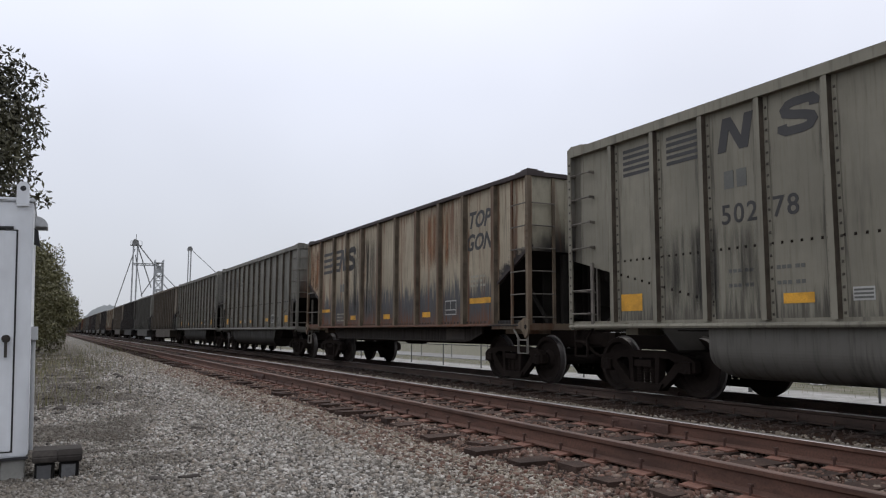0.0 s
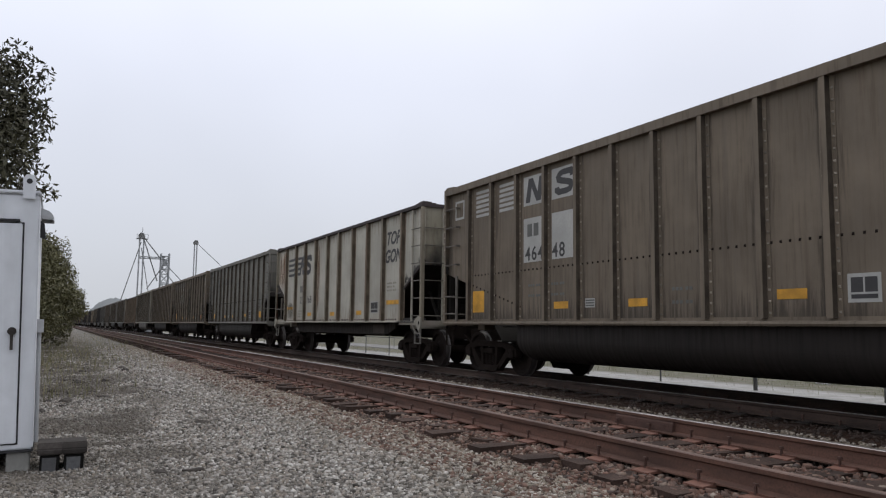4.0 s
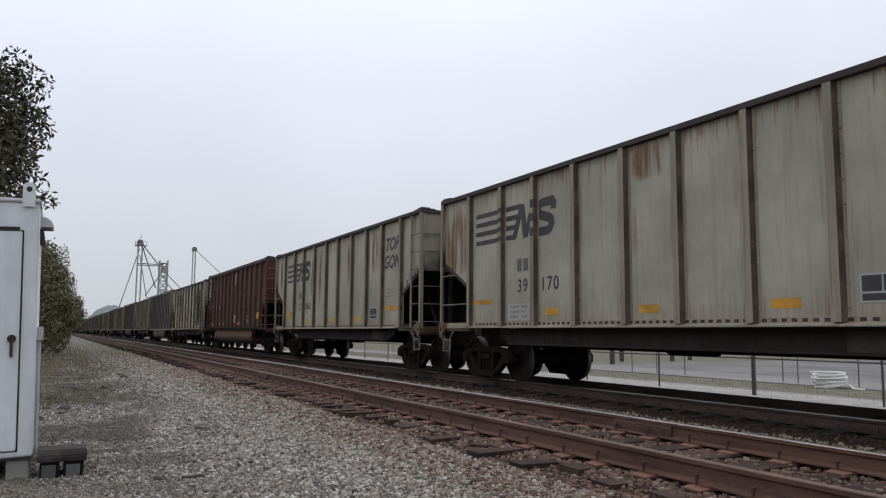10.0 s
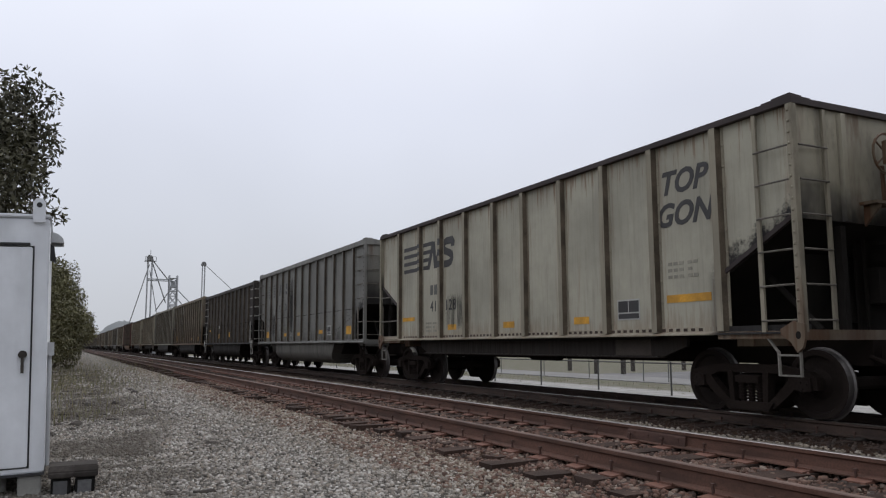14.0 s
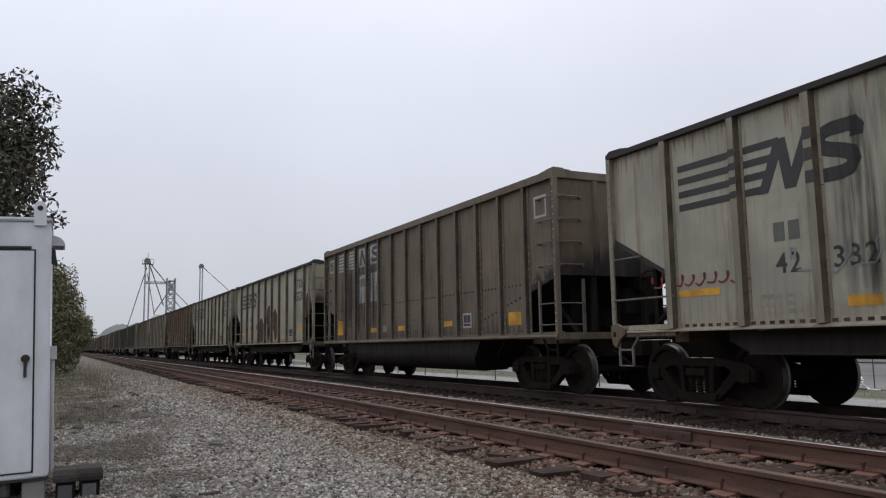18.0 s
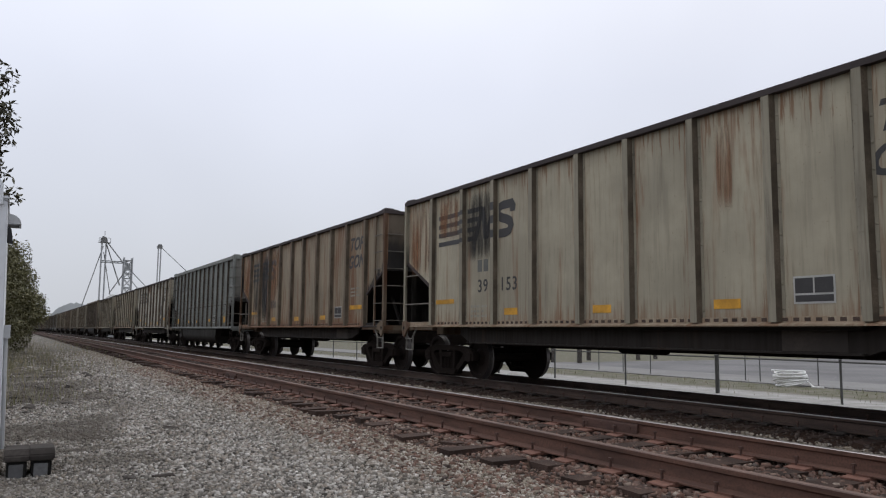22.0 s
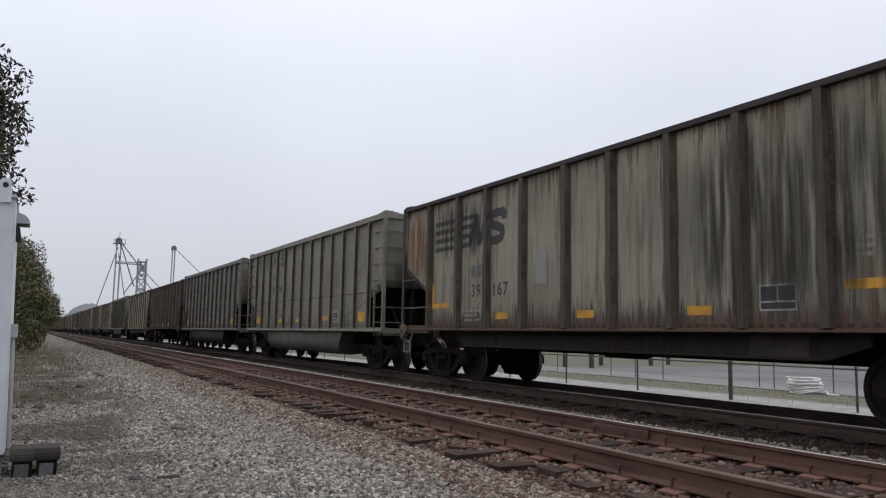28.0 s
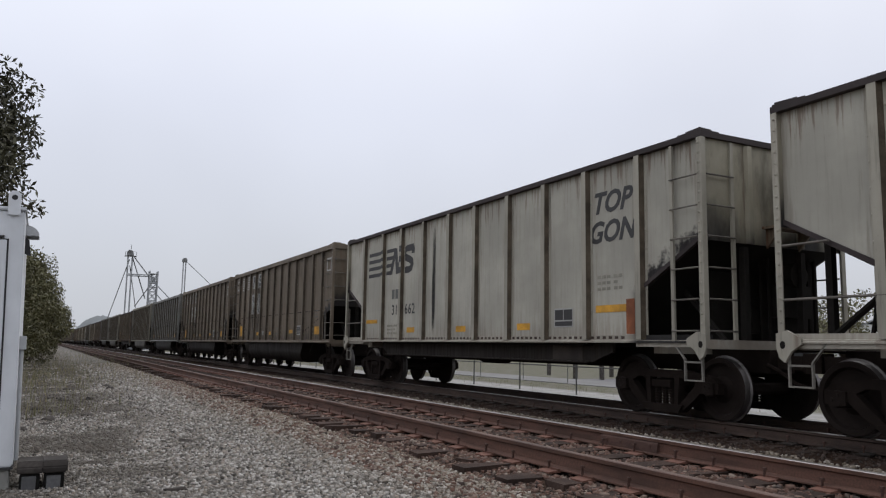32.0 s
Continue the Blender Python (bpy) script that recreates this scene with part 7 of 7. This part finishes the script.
# ---- grain elevator legs ----
M_STEEL = plain("galvanised elevator steel", (0.32, 0.33, 0.34), 0.6, 0.2, 0.15)
M_STEEL_D = plain("weathered dark steel", (0.17, 0.17, 0.17), 0.7, 0.2, 0.2)
EY = 150.0
elevator = tagged(new("grain_elevator"), "grey steel grain elevator legs with braces and spouts", "grain elevator")
elevator.location = (13, EY, LAND)
EL = Matrix.Translation((-13, -EY, -LAND))


def el_part(name, bm, mat=M_STEEL, label=""):
    ob = part(name, bm, mat, elevator, label)
    ob.matrix_basis = EL


for i, (x, r_) in enumerate(((12.98, 0.11), (13.7, 0.11))):
    bm = bmesh.new()
    box(bm, x - r_, x + r_, EY - 0.25, EY + 0.25, LAND, 16.6)
    for z in range(2, 17, 2):
        box(bm, x - r_ - 0.04, x + r_ + 0.04, EY - 0.34, EY + 0.34, z, z + 0.08)
    el_part("leg_casing", bm)
bm = bmesh.new()
prism(bm, [(12.75, 16.5), (13.9, 16.5), (13.85, 16.95), (13.65, 17.4), (13.05, 17.55), (12.75, 17.1)], EY - 0.4, EY + 0.4, "y")
box(bm, 12.4, 14.4, EY - 0.6, EY + 0.6, 16.36, 16.44)
for x in (12.45, 14.35):
    rod(bm, (x, EY - 0.55, 16.4), (x, EY - 0.55, 17.2), 0.04)
rod(bm, (12.45, EY - 0.55, 17.2), (14.35, EY - 0.55, 17.2), 0.03)
rod(bm, (13.4, EY, 17.6), (13.4, EY, 18.5), 0.05)
el_part("head_box", bm, M_STEEL_D, "dark head box with a lightning rod")
for a, c, r_ in (((13.7, 16.7), (16.9, 12.7), 0.1), ((13.6, 16.6), (16.3, 8.8), 0.1), ((13.35, 14.7), (14.8, 7.0), 0.07), ((13.25, 15.8), (10.2, 4.8), 0.08), ((14.6, 7.3), (17.3, 11.7), 0.09)):
    bm = bmesh.new()
    rod(bm, (a[0], EY, a[1]), (c[0], EY, c[1]), r_, 8)
    el_part("spout", bm, M_STEEL_D, "sloping grain spout")
bm = bmesh.new()
for s in (-0.4, 0.4):
    rod(bm, (13, EY + s, 13.15), (17.5, EY + s, 13.15), 0.06)
    rod(bm, (13, EY + s, 12.85), (17.5, EY + s, 12.85), 0.06)
for i in range(7):
    rod(bm, (13 + i * 0.64, EY - 0.4, 12.85), (13.64 + i * 0.64, EY - 0.4, 13.15), 0.04)
el_part("catwalk", bm, M_STEEL, "level lattice catwalk")
bm = bmesh.new()
for x in (16.8, 18.2):
    for s in (-0.7, 0.7):
        rod(bm, (x, EY + s, LAND), (x, EY + s, 13.9), 0.11)
z = 0.5
while z < 13:
    for s in (-0.7, 0.7):
        rod(bm, (16.8, EY + s, z), (18.2, EY + s, z + 1.6), 0.06)
        rod(bm, (18.2, EY + s, z), (16.8, EY + s, z + 1.6), 0.06)
        rod(bm, (16.8, EY + s, z), (18.2, EY + s, z), 0.06)
    z += 1.6
el_part("lattice_tower", bm, M_STEEL, "braced lattice support tower")
bm = bmesh.new()
for z in (5.5, 8.2, 10.9, 13.3):
    box(bm, 16.7, 18.3, EY - 0.8, EY + 0.8, z, z + 0.12)
box(bm, 17.1, 17.9, EY - 0.5, EY + 0.5, 11.6, 12.8)
el_part("distributor", bm, M_STEEL)
bm = bmesh.new()
prism(bm, [(14.2, 5.6), (17.0, 5.6), (17.0, 6.7), (16.4, 7.1), (15.0, 7.1), (14.2, 6.6)], EY - 0.9, EY + 0.9, "y")
el_part("conveyor_house", bm, M_SHED, "white clad conveyor house")
for a, c in (((18.1, 11.5), (22.6, 6.9)), ((18.1, 9.9), (20.6, 7.0))):
    bm = bmesh.new()
    rod(bm, (a[0], EY, a[1]), (c[0], EY, c[1]), 0.09, 8)
    el_part("spout", bm, M_STEEL, "sloping grain spout")
bm = bmesh.new()
rod(bm, (15.5, EY + 3, LAND), (15.5, EY + 3, 5.2), 2.6, 24)
lathe_top = [(15.5 + 2.6 * math.cos(2 * math.pi * i / 24), EY + 3 + 2.6 * math.sin(2 * math.pi * i / 24)) for i in range(24)]
tip = bm.verts.new((15.5, EY + 3, 6.3))
ring = [bm.verts.new((x, y, 5.2)) for x, y in lathe_top]
for i in range(24):
    bm.faces.new((ring[i], ring[(i + 1) % 24], tip))
el_part("bin", bm, M_STEEL, "round steel grain bin")

leg2 = tagged(new("elevator_leg"), "slim twin-cased elevator leg with a head box and guy wire", "grain elevator")
leg2.location = (23, EY, LAND)
for x in (22.66, 23.1):
    bm = bmesh.new()
    box(bm, x - 0.085, x + 0.085, EY - 0.2, EY + 0.2, LAND, 15.9)
    part("leg_casing", bm, M_STEEL, leg2).matrix_basis = Matrix.Translation((-23, -EY, -LAND))
bm = bmesh.new()
prism(bm, [(22.48, 15.9), (23.28, 15.9), (23.36, 16.3), (23.1, 16.7), (22.66, 16.7), (22.4, 16.3)], EY - 0.3, EY + 0.3, "y")
part("head_box", bm, M_STEEL_D, leg2).matrix_basis = Matrix.Translation((-23, -EY, -LAND))
bm = bmesh.new()
rod(bm, (23.3, EY, 16.0), (33.0, EY, 7.3), 0.06, 6)
part("guy_pipe", bm, M_STEEL_D, leg2).matrix_basis = Matrix.Translation((-23, -EY, -LAND))

# ---- distance: woods with the haze painted into their pale colour ----
M_HAZED = plain("foliage with painted haze", (0.40, 0.42, 0.43), 1.0, 0, 0.1, 0.3, 0.0, 0, gloss=0.0)


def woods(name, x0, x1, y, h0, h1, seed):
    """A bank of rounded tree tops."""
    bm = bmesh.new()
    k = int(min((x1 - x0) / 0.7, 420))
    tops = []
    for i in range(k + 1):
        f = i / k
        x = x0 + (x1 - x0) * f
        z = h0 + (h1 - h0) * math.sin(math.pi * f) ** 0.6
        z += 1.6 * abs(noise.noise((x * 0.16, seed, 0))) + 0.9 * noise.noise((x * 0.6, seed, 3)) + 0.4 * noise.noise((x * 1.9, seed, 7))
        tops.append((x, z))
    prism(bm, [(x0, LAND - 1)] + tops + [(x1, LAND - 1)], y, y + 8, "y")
    tagged(new(name, mesh_of(name, bm, M_HAZED)), "line of far woods with painted haze", "woods", kind="structure")


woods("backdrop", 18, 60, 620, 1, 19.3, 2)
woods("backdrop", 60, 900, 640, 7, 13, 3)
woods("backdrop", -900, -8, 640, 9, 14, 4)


# ---- what moves ----
def motions():
    for k, car, wheels in CARS:
        walk(car, [(t, pose(XC, y_of(k, t), 0)) for t in SLACK_T])
        t0, t1 = 0.75 * k - 0.5, 0.75 * k + 2.6
        f0, f1 = max(0, math.ceil(t0 * FPS)), min(32 * FPS, math.floor(t1 * FPS))
        if f1 <= f0:
            continue
        frames = sorted({0, 32 * FPS} | set(range(f0, f1 + 1)))
        turn = -math.degrees(SPEED / R_WHEEL / FPS)
        for wheel, dy in wheels:
            walk(wheel, [(f / FPS, pose(0, dy, R_WHEEL, (min(max(f, f0), f1) - f0) * turn % 360, 0, 0)) for f in frames])


motions()
